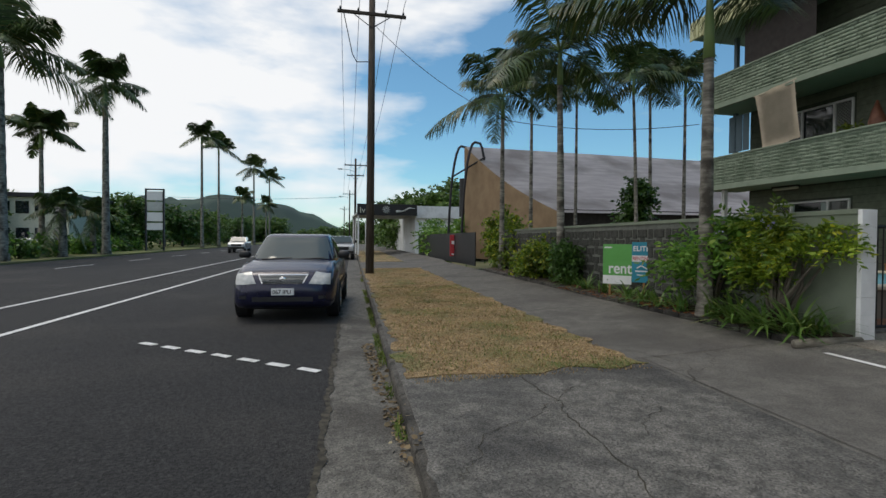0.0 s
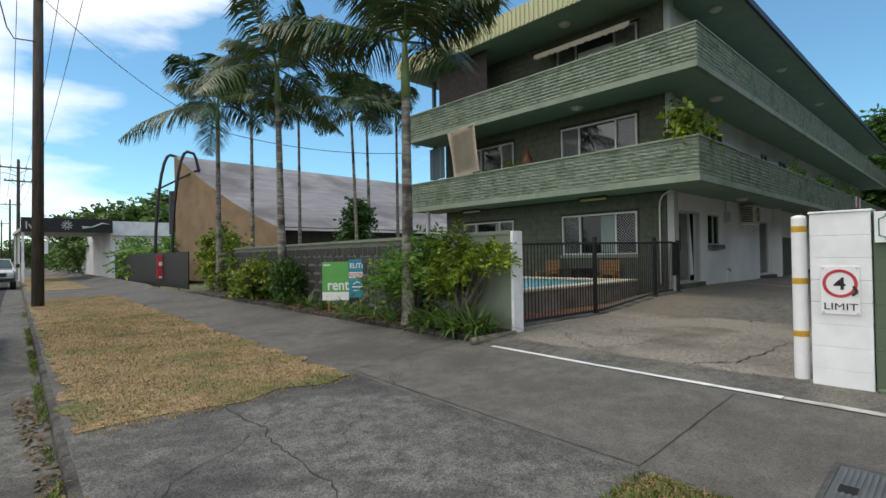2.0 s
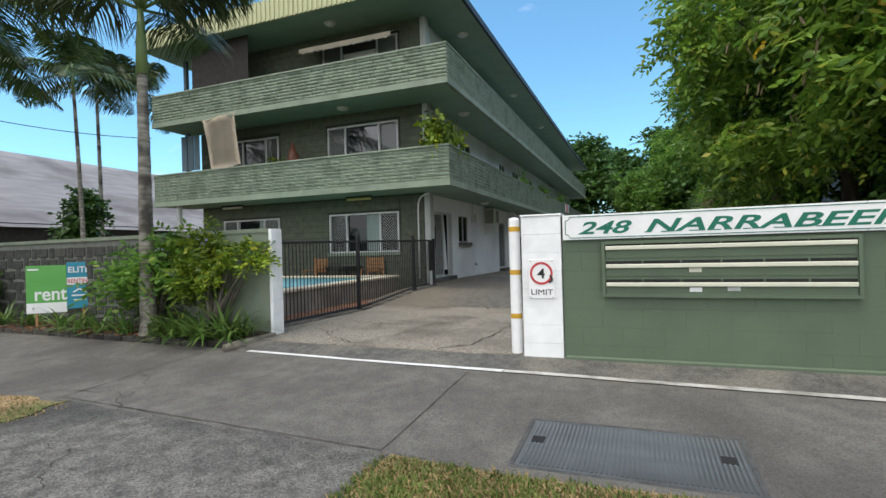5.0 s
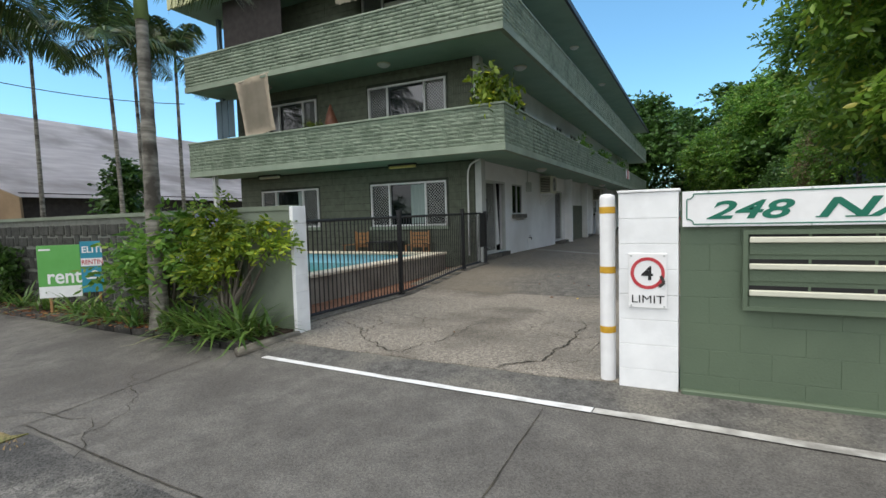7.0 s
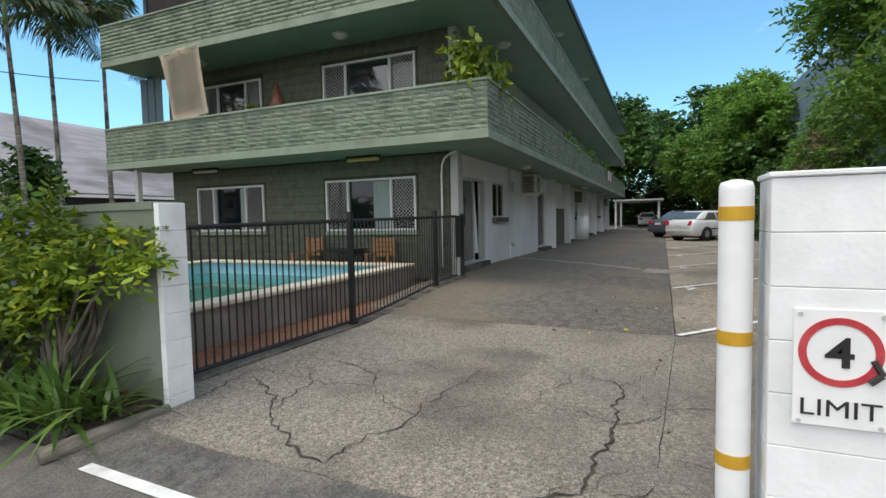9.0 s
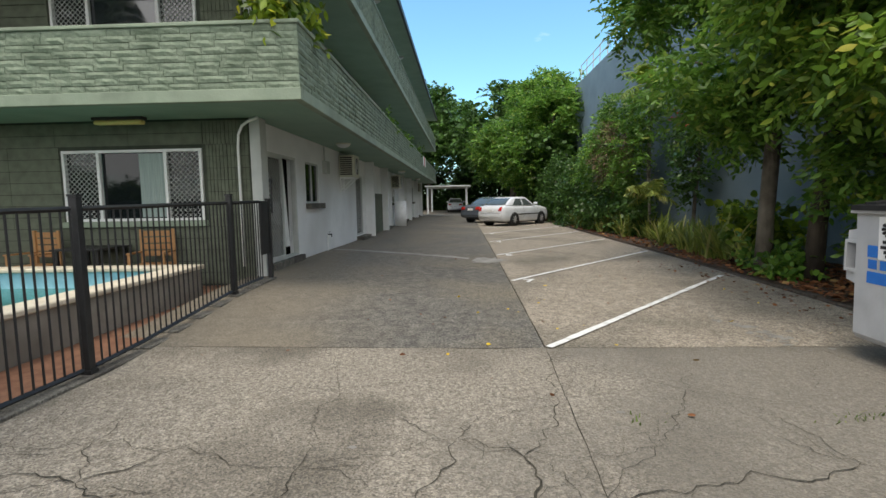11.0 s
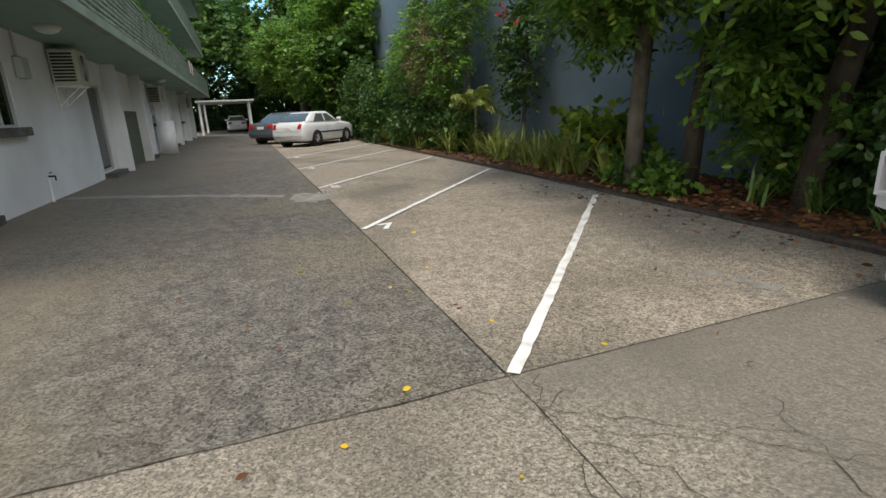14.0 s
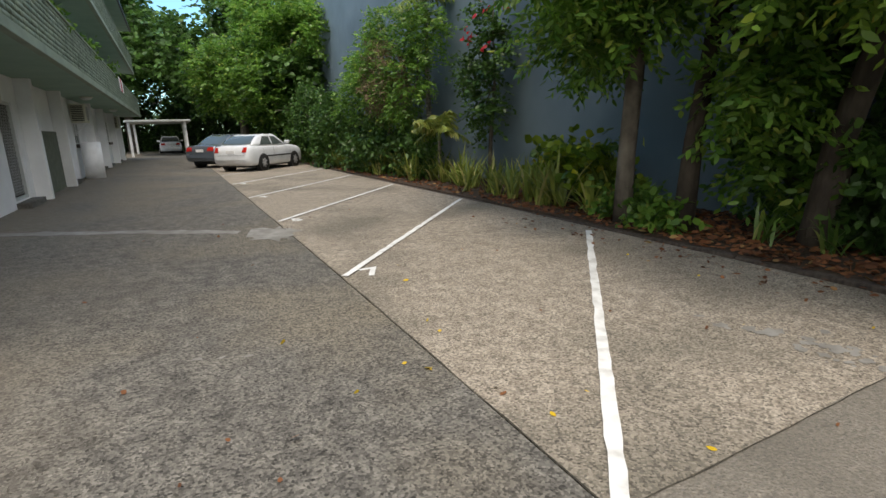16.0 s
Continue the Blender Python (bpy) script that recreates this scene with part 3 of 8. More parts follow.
# corner pilaster, two steps, each storey
for z0, z1 in ((0.16, S0), (S0 + 0.14, S1), (S1 + 0.14, S2)):
    part("pilaster", box_bm(FX - 0.03, FX + 0.24, SY - 0.16, SY + 0.02, z0, z1, bev=0.008), M["grey_paint"], flats, "pale grey corner pilaster")
    part("pilaster", box_bm(FX + 0.24, FX + 0.42, SY - 0.07, SY - 0.002, z0, z1, bev=0.006), M["grey_paint"], flats, "pale grey corner pilaster")

# fluted block courses of the front wall
def fluted(w, h):
    """A block face with vertical flutes."""
    bm = bmesh.new()
    n = max(2, int(w / 0.055))
    for k in range(n):
        y0 = -w / 2 + w * k / n
        box(bm, -0.018, 0.0, y0 + 0.007, y0 + w / n - 0.007, -h / 2, h / 2)
    box(bm, -0.008, 0.0, -w / 2, w / 2, -h / 2, h / 2)
    return bm


def plain_block(w, h):
    return box_bm(-0.016, 0.0, -w / 2, w / 2, -h / 2, h / 2, bev=0.005)


CH = 0.197
front_faces = bmesh.new()
def course(bm, y0, y1, z0, z1, flute):
    """Fill a strip of one course with blocks."""
    if y1 - y0 < 0.05:
        return
    n = max(1, round((y1 - y0) / (0.4 if flute else 1.2)))
    w = (y1 - y0) / n
    for k in range(n):
        a, b = y0 + k * w + 0.004, y0 + (k + 1) * w - 0.004
        if flute:
            m = max(2, int((b - a) / 0.057))
            for q in range(m):
                u = a + (b - a) * q / m
                box(bm, FX - 0.016, FX, u + 0.006, u + (b - a) / m - 0.006, z0 + 0.006, z1 - 0.006)
            box(bm, FX - 0.006, FX, a, b, z0 + 0.004, z1 - 0.004)
        else:
            box(bm, FX - 0.014, FX, a, b, z0 + 0.006, z1 - 0.006)


for base, top, wins in ((0.2, S0, FRONT_W[:2]), (S0 + 0.14, S1, FRONT_W[2:4]), (S1 + 0.14, S2, FRONT_W[4:])):
    z = base
    while z < top - 0.05:
        z1 = min(z + CH, top)
        cuts = [(w[0] - 0.06, w[1] + 0.06) for w in wins if w[2] - 0.1 < z1 - 0.02 and z + 0.02 < w[3] + 0.05]
        edges = [SY + 0.05] + sorted(c for w in cuts for c in w) + [WL]
        for a, b in zip(edges[::2], edges[1::2]):
            cut = 6.6 - 0.02
            if a < cut:
                course(front_faces, a, min(b, cut), z, z1, True)
                a = cut
            course(front_faces, a, b, z, z1, False)
        z = z1
fb = part("block_course", front_faces, M["green_block"], flats, "olive green fluted and plain block courses")
fb["kind"] = "stuff"

# balcony slabs, parapets, eaves
def balcony(zb, zt):
    slab = part("balcony_slab", box_bm(BX + 0.02, FX - 0.02, BY + 0.02, BL, zb, zb + 0.14), M["soffit"], flats, "green painted balcony soffit")
    part("balcony_slab", box_bm(FX - 0.019, XE + 0.5, BY + 0.02, SY - 0.002, zb + 0.001, zb + 0.14), M["soffit"], flats, "green painted walkway soffit")
    band = bmesh.new()
    box(band, BX - 0.02, BX + 0.1, BY - 0.02, BL + 0.02, zb - 0.03, zb + 0.13, bev=0.006)
    box(band, BX + 0.1, XE + 0.5, BY - 0.02, BY + 0.1, zb - 0.03, zb + 0.13, bev=0.006)
    part("edge_band", band, M["green_band"], flats, "pale green edge band under the brick parapet")
    par = part("parapet", box_bm(BX + 0.012, BX + 0.11, BY + 0.012, BL, zb + 0.13, zt - 0.05), M["mortar"], flats)
    par2 = part("parapet", box_bm(BX + 0.112, XE + 0.5, BY + 0.012, BY + 0.11, zb + 0.13, zt - 0.05), M["mortar"], flats)
    cap = bmesh.new()
    box(cap, BX - 0.025, BX + 0.135, BY - 0.025, BL + 0.02, zt - 0.05, zt, bev=0.008)
    box(cap, BX + 0.135, XE + 0.5, BY - 0.025, BY + 0.135, zt - 0.05, zt, bev=0.008)
    part("parapet_cap", cap, M["green_band"], flats, "pale green coping on the parapet")
    return par, par2


parA, parA2 = balcony(S0, P1)
parB, parB2 = balcony(S1, P2)
part("parapet_end", box_bm(BX + 0.11, FX, BL - 0.1, BL, S0 + 0.14, P1), M["green_band"], flats)
part("parapet_end", box_bm(BX + 0.11, FX, BL - 0.1, BL, S1 + 0.14, P2), M["green_band"], flats)
roof_bm = bmesh.new()
box(roof_bm, BX - 0.2, XE + 0.6, BY - 0.12, BL + 0.3, S2 + 0.002, S2 + 0.12)
part("eave_soffit", roof_bm, M["soffit"], flats, "green painted eaves soffit")
fascia = part("fascia", box_bm(BX - 0.235, BX - 0.2, BY - 0.2, BL + 0.3, S2 - 0.06, S2 + 0.55), M["fascia"], flats, "ribbed cream metal fascia along the front eaves")
rib_bm = box_bm(-0.034, 0.0, 0.0, 0.09, 0.0, 0.61, bev=0.006)
rib_me = bpy.data.meshes.new("rib")
rib_bm.to_mesh(rib_me)
rib_bm.free()
rib_me.materials.append(M["fascia"])
for k in range(67):
    piece("rib", rib_me, fascia, (BX - 0.236, BY - 0.19 + k * 0.16, S2 - 0.06))
bm = bmesh.new()
box(bm, BX - 0.2, XE + 0.6, BY - 0.2, BY - 0.12, S2 - 0.05, S2 + 0.13)
part("side_gutter", bm, M["steel_dark"], flats, "dark metal roof gutter along the drive side")
bm = bmesh.new()
vs = [bm.verts.new(c) for c in ((BX - 0.2, BY - 0.12, S2 + 0.13), (XE + 0.6, BY - 0.12, S2 + 0.13), (XE + 0.6, BL + 0.3, S2 + 0.5), (BX - 0.2, BL + 0.3, S2 + 0.5), (BX - 0.2, BL + 0.3, S2 + 0.13), (XE + 0.6, BL + 0.3, S2 + 0.13))]
for f in ((0, 1, 2, 3), (2, 5, 4, 3), (0, 3, 4), (1, 5, 2)):
    bm.faces.new([vs[i] for i in f])
part("roof", bm, M["cream"], flats, "low pitched metal roof")

# glazing
def lattice(bm, axis, face, a0, a1, z0, z1, pitch=0.085, r=0.006):
    """Diamond security grille."""
    w, h = a1 - a0, z1 - z0
    for s in (1, -1):
        c = -h
        while c < w:
            # line a = c + s-run
            u0, u1 = max(0, c), min(w, c + h)
            if u1 - u0 > 0.02:
                v0, v1 = u0 - c, u1 - c
                if s < 0:
                    v0, v1 = h - v0, h - v1
                p = (face, a0 + u0, z0 + v0) if axis == "x" else (a0 + u0, face, z0 + v0)
                q = (face, a0 + u1, z0 + v1) if axis == "x" else (a0 + u1, face, z0 + v1)
                tube(bm, p, q, r, n=4, caps=False)
            c += pitch
    return bm


def frame_bars(bm, axis, face, a0, a1, z0, z1, w=0.05, d=0.05):
    for (b0, b1, c0, c1) in ((a0, a1, z1 - w, z1), (a0, a1, z0, z0 + w), (a0, a0 + w, z0 + w, z1 - w), (a1 - w, a1, z0 + w, z1 - w)):
        if axis == "x":
            box(bm, face - d / 2, face + d / 2, b0, b1, c0, c1)
        else:
            box(bm, b0, b1, face - d / 2, face + d / 2, c0, c1)
    return bm


def front_window(y0, y1, z0, z1, sill=True):
    win = part("window", frame_bars(bmesh.new(), "x", FX - 0.01, y0, y1, z0, z1, 0.045, 0.07), M["alu"], flats, "white framed sliding window with security grilles")
    w = y1 - y0
    ya, yb = y0 + w * 0.26, y0 + w * 0.74
    for m in (ya, yb):
        part("mullion", box_bm(FX - 0.045, FX + 0.01, m - 0.025, m + 0.025, z0 + 0.045, z1 - 0.045), M["alu"], win)
    part("pane", box_bm(FX + 0.03, FX + 0.036, y0 + 0.04, y1 - 0.04, z0 + 0.04, z1 - 0.04), M["glass_low" if sill else "glass"], win)
    for a, b in ((y0 + 0.045, ya - 0.025), (yb + 0.025, y1 - 0.045)):
        part("grille", lattice(bmesh.new(), "x", FX - 0.025, a, b, z0 + 0.045, z1 - 0.045), M["mesh_screen"], win)
    if sill:
        part("sill", box_bm(FX - 0.09, FX - 0.015, y0 - 0.05, y1 + 0.05, z0 - 0.1, z0 - 0.003, bev=0.01), M["green_band"], win)
    return win


for i, w in enumerate(FRONT_W):
    front_window(*w, sill=i < 2)
for c0, c1, q0, q1 in ((7.25, 7.72, 1.36, 2.44), (8.36, 8.42, 1.36, 2.44), (12.62, 12.72, 1.38, 2.44), (11.58, 11.8, 1.38, 2.44)):
    cb = bmesh.new()
    nf = max(8, int((c1 - c0) / 0.012))
    hang = [[cb.verts.new((FX + 0.022 + 0.006 * math.sin(k * 1.45), c0 + (c1 - c0) * k / nf, z)) for z in (q0, q1)] for k in range(nf + 1)]
    for u0, u1 in zip(hang, hang[1:]):
        cb.faces.new((u0[0], u1[0], u1[1], u0[1]))
    part("curtain", cb, M["curtain"], flats, "pale green curtain behind the glass", True)

part("roller_blind", box_bm(FX - 0.012, FX + 0.028, 7.24, 8.36, 6.8, 7.42, bev=0.004), M["white_ink"], flats, "white roller blind in the top window")

# side doors and windows
def slider(x0, x1, z0, z1):
    d = part("door", frame_bars(bmesh.new(), "y", SY + 0.06, x0, x1, z0, z1, 0.05, 0.1), M["grey_paint"], flats, "sliding glass door with a diamond grille, half open")
    mid = (x0 + x1) / 2
    part("door_leaf", frame_bars(bmesh.new(), "y", SY + 0.02, x0 + 0.05, mid, z0 + 0.05, z1 - 0.05, 0.04, 0.03), M["grey_paint"], d)
    part("grille", lattice(bmesh.new(), "y", SY + 0.02, x0 + 0.09, mid - 0.04, z0 + 0.09, z1 - 0.09, 0.09, 0.005), M["mesh_screen"], d)
    part("pane", box_bm(x0 + 0.09, mid - 0.04, SY + 0.05, SY + 0.056, z0 + 0.09, z1 - 0.09), M["glass_low"], d)
    bm = bmesh.new()
    n = 5
    for k in range(n):
        a = mid + 0.08 + 0.16 * k / n
        tube(bm, (a + 0.22, SY + 0.09 + 0.02 * (k % 2), z0 + 0.22), (a, SY + 0.1 + 0.02 * (k % 2), z1 - 0.06), 0.024, n=6)
    part("curtain", bm, M["white_wall"], d, "white curtain hanging in the doorway")
    part("step", box_bm(x0 - 0.02, x1 + 0.1, SY - 0.1, SY + 0.06, 0.15, z0 + 0.0, bev=0.008), M["gutter"], d)


slider(*SIDE_D[0])
for (x0, x1, z0, z1) in SIDE_D[1:]:
    d = part("door", frame_bars(bmesh.new(), "y", SY + 0.1, x0, x1, z0, z1, 0.06, 0.12), M["grey_paint"], flats, "dark screened flat door with a grey frame")
    part("door_leaf", box_bm(x0 + 0.06, x1 - 0.06, SY + 0.09, SY + 0.12, z0 + 0.02, z1 - 0.06), M["dark_blind_and_shade"], d)
    part("grille", lattice(bmesh.new(), "y", SY + 0.075, x0 + 0.06, x1 - 0.06, z0 + 0.1, z1 - 0.06, 0.12, 0.005), M["mesh_screen"], d)
    part("step", box_bm(x0 - 0.05, x1 + 0.05, SY - 0.25, SY, 0.15, z0 - 0.02, bev=0.008), M["gutter"], d)
for (x0, x1, z0, z1) in SIDE_W + SIDE_U:
    d = part("window", frame_bars(bmesh.new(), "y", SY + 0.05, x0, x1, z0, z1, 0.04, 0.06), M["grey_paint"], flats, "grey framed side window with a screen")
    part("pane", box_bm(x0 + 0.04, x1 - 0.04, SY + 0.05, SY + 0.056, z0 + 0.04, z1 - 0.04), M["glass_low"], d)
    part("mullion", box_bm((x0 + x1) / 2 - 0.02, (x0 + x1) / 2 + 0.02, SY + 0.02, SY + 0.049, z0 + 0.04, z1 - 0.04), M["grey_paint"], d)
    if z1 < 3:
        part("sill", box_bm(x0 - 0.04, x1 + 0.1, SY - 0.12, SY + 0.02, z0 - 0.13, z0 - 0.002, bev=0.01), M["gutter"], d, "grey concrete sill")
# fins that divide the entries, and the green recess panel
for x in (23.75, 27.2, 33.2, 37.2, 41.8, 45.5):
    part("fin_wall", box_bm(x, x + 0.22, SY - 0.3, SY - 0.003, 0.2, S0), M["white_wall"], flats)
part("recess_panel", box_bm(24.8, 27.15, SY - 0.06, SY - 0.004, 0.25, 1.88, bev=0.01), M["green_block"], flats, "dark green low panel in the entry recess")

# columns at the balcony's far end, eaves post
part("column", box_bm(BX + 0.16, BX + 0.28, BL - 0.9, BL - 0.78, 0.1, S0), M["grey_paint"], flats)
part("column", box_bm(FX - 0.4, FX - 0.28, BL - 0.3, BL - 0.18, S0 + 0.14, S1), M["blue_wall"], flats)
part("column", box_bm(FX - 0.4, FX - 0.28, BL - 0.3, BL - 0.18, S1 + 0.14, S2), M["blue_wall"], flats)

# down pipe at the corner
pipe = sweep(bmesh.new(), [(FX - 0.08, SY + 0.2, 0.5), (FX - 0.08, SY + 0.2, 2.5), (FX - 0.09, SY + 0.18, 2.7), (FX - 0.12, SY + 0.1, 2.84), (FX - 0.16, SY - 0.02, 2.9), (FX - 0.2, SY - 0.2, 2.955)], [0.023] * 6, 8)
part("downpipe", pipe, M["white_paint"], flats, "white plastic downpipe with a bent head", True)

# lights under the slabs
def batten_light(x, y, z, lit):
    t = thing("ceiling_light", "old batten light with a yellowed diffuser under the balcony", "light fitting")
    part("base", box_bm(x - 0.07, x + 0.07, y - 0.42, y + 0.42, z - 0.05, z - 0.003, bev=0.006), M["dark_blind_and_shade"], t)
    part("diffuser", box_bm(x - 0.06, x + 0.06, y - 0.4, y + 0.4, z - 0.12, z - 0.05, bev=0.02), M["yellow_diffuser"] if lit else M["cream"], t)


M["yellow_diffuser"] = material("yellowed_diffuser", (0.62, 0.5, 0.16), (0.7, 0.58, 0.22), 5, 0.5)
batten_light(FX - 0.35, 7.75, S0, True)
batten_light(FX - 0.35, 12.6, S0, False)


def dome_light(x, y, z):
    t = thing("ceiling_light", "round oyster light under the walkway", "light fitting")
    bm = bmesh.new()
    bmesh.ops.create_uvsphere(bm, u_segments=16, v_segments=8, radius=0.16, matrix=Matrix.Translation((x, y, z - 0.03)) @ Matrix.Diagonal((1, 1, 0.5, 1)))
    part("diffuser", bm, M["alu"], t, "", True)
    part("base", tube(bmesh.new(), (x, y, z - 0.035), (x, y, z - 0.002), 0.18, n=16), M["cream"], t)


for (x, y, z) in ((17.92, 5.13, S0), (29.5, 5.1, S0), (38, 5.1, S0), (13.3, 8.0, S1), (13.3, 12.2, S1), (15.5, 5.0, S1), (15.6, 5.0, S2), (22.5, 5.0, S2), (29.0, 5.0, S2), (13.2, 8.3, S2)):
    dome_light(x, y, z)


# air conditioners on brackets
def aircon(x, z, label):
    """A boxy window unit: louvred side, fan ring on the front, wall brackets."""
    t = thing("air_conditioner", label, "air conditioner", "wall units")
    w, h, d = 0.72, 0.62, 0.46
    part("case", box_bm(x, x + w, SY - d, SY - 0.02, z, z + h, bev=0.02), M["cream"], t)
    for k in range(9):
        part("louvre", box_bm(x - 0.012, x - 0.001, SY - d + 0.06, SY - 0.06, z + 0.06 + k * 0.058, z + 0.095 + k * 0.058), M["dark_blind_and_shade"], t)
    fan = bmesh.new()
    for r in (0.24, 0.19, 0.14, 0.09, 0.045):
        ring = [(x + w / 2 + r * math.cos(q * math.tau / 20), SY - d - 0.008, z + h / 2 + r * math.sin(q * math.tau / 20)) for q in range(21)]
        for p0, p1 in zip(ring, ring[1:]):
            tube(fan, p0, p1, 0.008, n=4, caps=False)
    part("fan_guard", fan, M["grey_paint"], t)
    part("fan", tube(bmesh.new(), (x + w / 2, SY - d - 0.004, z + h / 2), (x + w / 2, SY - d + 0.002, z + h / 2), 0.24, n=24), M["dark_blind_and_shade"], t)
    for a in (0.12, 0.56):
        b = bmesh.new()
        box(b, x + a, x + a + 0.035, SY - d + 0.02, SY - 0.002, z - 0.036, z - 0.002)
        box(b, x + a, x + a + 0.035, SY - 0.036, SY - 0.002, z - 0.42, z - 0.036)
        tube(b, (x + a + 0.017, SY - d + 0.06, z - 0.03), (x + a + 0.017, SY - 0.03, z - 0.36), 0.012, n=6)
        part("bracket", b, M["white_paint"], t)


aircon(19.83, 2.27, "boxy cream window air conditioner on a wall bracket")
aircon(30.3, 2.2, "boxy cream window air conditioner on a wall bracket")
aircon(42.0, 2.2, "boxy cream window air conditioner on a wall bracket")
meter = thing("meter_box", "small grey electrical box on the white wall", "electrical box")
part("box", box_bm(18.2, 18.5, SY - 0.12, SY - 0.003, 2.28, 2.6, bev=0.01), M["grey_paint"], meter)
part("conduit", tube(bmesh.new(), (18.33, SY - 0.03, 2.6), (18.33, SY - 0.03, S0), 0.018, n=8), M["grey_paint"], meter)
tap = thing("garden_tap", "old brass garden tap on a white pipe", "tap")
part("pipe", tube(bmesh.new(), (18.3, SY - 0.05, 0.25), (18.3, SY - 0.05, 0.75), 0.018, n=8), M["white_paint"], tap)
b = bmesh.new()
tube(b, (18.3, SY - 0.05, 0.75), (18.3, SY - 0.15, 0.75), 0.016, n=8)
tube(b, (18.3, SY - 0.15, 0.76), (18.3, SY - 0.15, 0.68), 0.012, n=8)
tube(b, (18.25, SY - 0.1, 0.81), (18.35, SY - 0.1, 0.81), 0.01, n=6)
part("spout", b, M["black_metal"], tap)
cyl = thing("water_heater", "tall white water heater beside an entry", "water heater")
part("tank", tube(bmesh.new(), (30.6, SY - 0.4, 0.32), (30.6, SY - 0.4, 1.55), 0.3, n=20), M["white_paint"], cyl, "", True)
part("plinth", box_bm(30.2, 31.0, SY - 0.8, SY - 0.02, 0.15, 0.32, bev=0.01), M["gutter"], cyl)

# front balcony things
bl = thing("canvas_blind", "beige canvas blind hanging askew from the balcony", "blind")
bm = bmesh.new()
grid = []
for j in range(9):
    v = j / 8
    row = []
    for i in range(7):
        u = i / 6
        row.append(bm.verts.new((BX + 0.06 + 0.18 * v - 0.1 + 0.03 * math.sin(u * 9 + v * 3), 12.55 - u * (1.25 - 0.05 * v) - 0.12 * v, S1 - 0.04 + 0.12 * u - v * 1.55)))
    grid.append(row)
for j in range(8):
    for i in range(6):
        bm.faces.new((grid[j][i], grid[j][i + 1], grid[j + 1][i + 1], grid[j + 1][i]))
bmesh.ops.solidify(bm, geom=bm.faces[:], thickness=0.012)
part("canvas", bm, M["blind"], bl, "", True)
part("roller", tube(bmesh.new(), (BX + 0.0, 12.6, S1 - 0.06), (BX + 0.0, 11.25, S1 + 0.07), 0.03, n=8), M["blind"], bl)
dk = thing("shade_screen", "dark shade cloth screening the top balcony", "blind")
part("cloth", box_bm(BX + 0.3, BX + 0.315, 11.0, 13.3, P2 + 0.003, S2 - 0.02), M["dark_blind_and_shade"], dk)
aw = thing("awning", "faded scalloped fabric awning over the top window", "awning")
bm = bmesh.new()
n = 30
for k in range(n):
    y0, y1 = 6.35 + 3.1 * k / n, 6.35 + 3.1 * (k + 1) / n
    drop = 0.1 + 0.05 * abs(math.sin(k * 1.3))
    v = [bm.verts.new(c) for c in ((FX - 0.02, y0, 7.85), (FX - 0.02, y1, 7.85), (FX - 0.75, y1, 7.5), (FX - 0.75, y0, 7.5))]
    bm.faces.new(v)
    w = [bm.verts.new(c) for c in ((FX - 0.755, y0, 7.5), (FX - 0.755, y1, 7.5), (FX - 0.757, y1, 7.5 - drop), (FX - 0.757, (y0 + y1) / 2, 7.5 - drop - 0.04), (FX - 0.757, y0, 7.5 - drop))]
    bm.faces.new(w)
bmesh.ops.remove_doubles(bm, verts=bm.verts[:], dist=0.006)
bmesh.ops.solidify(bm, geom=bm.faces[:], thickness=0.008)
part("canvas", bm, M["blind"], aw)
tot = thing("carved_ornament", "small carved timber ornament on the balcony", "ornament", at=(FX - 0.5, 9.95, S0 + 0.14))
b = bmesh.new()
sweep(b, [(0, 0, 0), (0, 0, 0.5), (0, 0.02, 0.9), (0, 0.0, 1.15), (0, 0.03, 1.4), (0, 0.02, 1.68)], [0.15, 0.19, 0.15, 0.2, 0.12, 0.02], 10)
part("figure", b, material("dark_red_timber", (0.12, 0.045, 0.025), (0.2, 0.08, 0.045), 6, 0.5, 0.2, 30), tot, "", True)

# lower brick courses: one stone of each of six shapes, shared by all
def rough_brick(w, h, seed):
    bm = bmesh.new()
    n = 4
    r = random.Random(seed)
    top, low = [], []
    for j in range(3):
        row = []
        for i in range(n + 1):
            d = 0.004 if i in (0, n) or j in (0, 2) else 0.008 + 0.014 * r.random()
            row.append(bm.verts.new((-d, -w / 2 + w * i / n, -h / 2 + h * j / 2)))
        top.append(row)
    for j in range(2):
        for i in range(n):
            bm.faces.new((top[j][i], top[j + 1][i], top[j + 1][i + 1], top[j][i + 1]))
    rim = top[0] + [top[1][-1]] + top[2][::-1] + [top[1][0]]
    back = [bm.verts.new((0.006, v.co.y, v.co.z)) for v in rim]
    for k in range(len(rim)):
        k2 = (k + 1) % len(rim)
        bm.faces.new((rim[k], rim[k2], back[k2], back[k]))
    bmesh.ops.recalc_face_normals(bm, faces=bm.faces[:])
    return bm


NC = 9
BRICKS = []
for k in range(9):
    wv = (0.42, 0.5, 0.34)[k % 3]
    me = bpy.data.meshes.new("brick")
    bmk = rough_brick(wv - 0.009, 0.108, k)
    bmk.to_mesh(me)
    me.materials.append(M["green_brick"])
    bmk.free()
    BRICKS.append((wv, me))


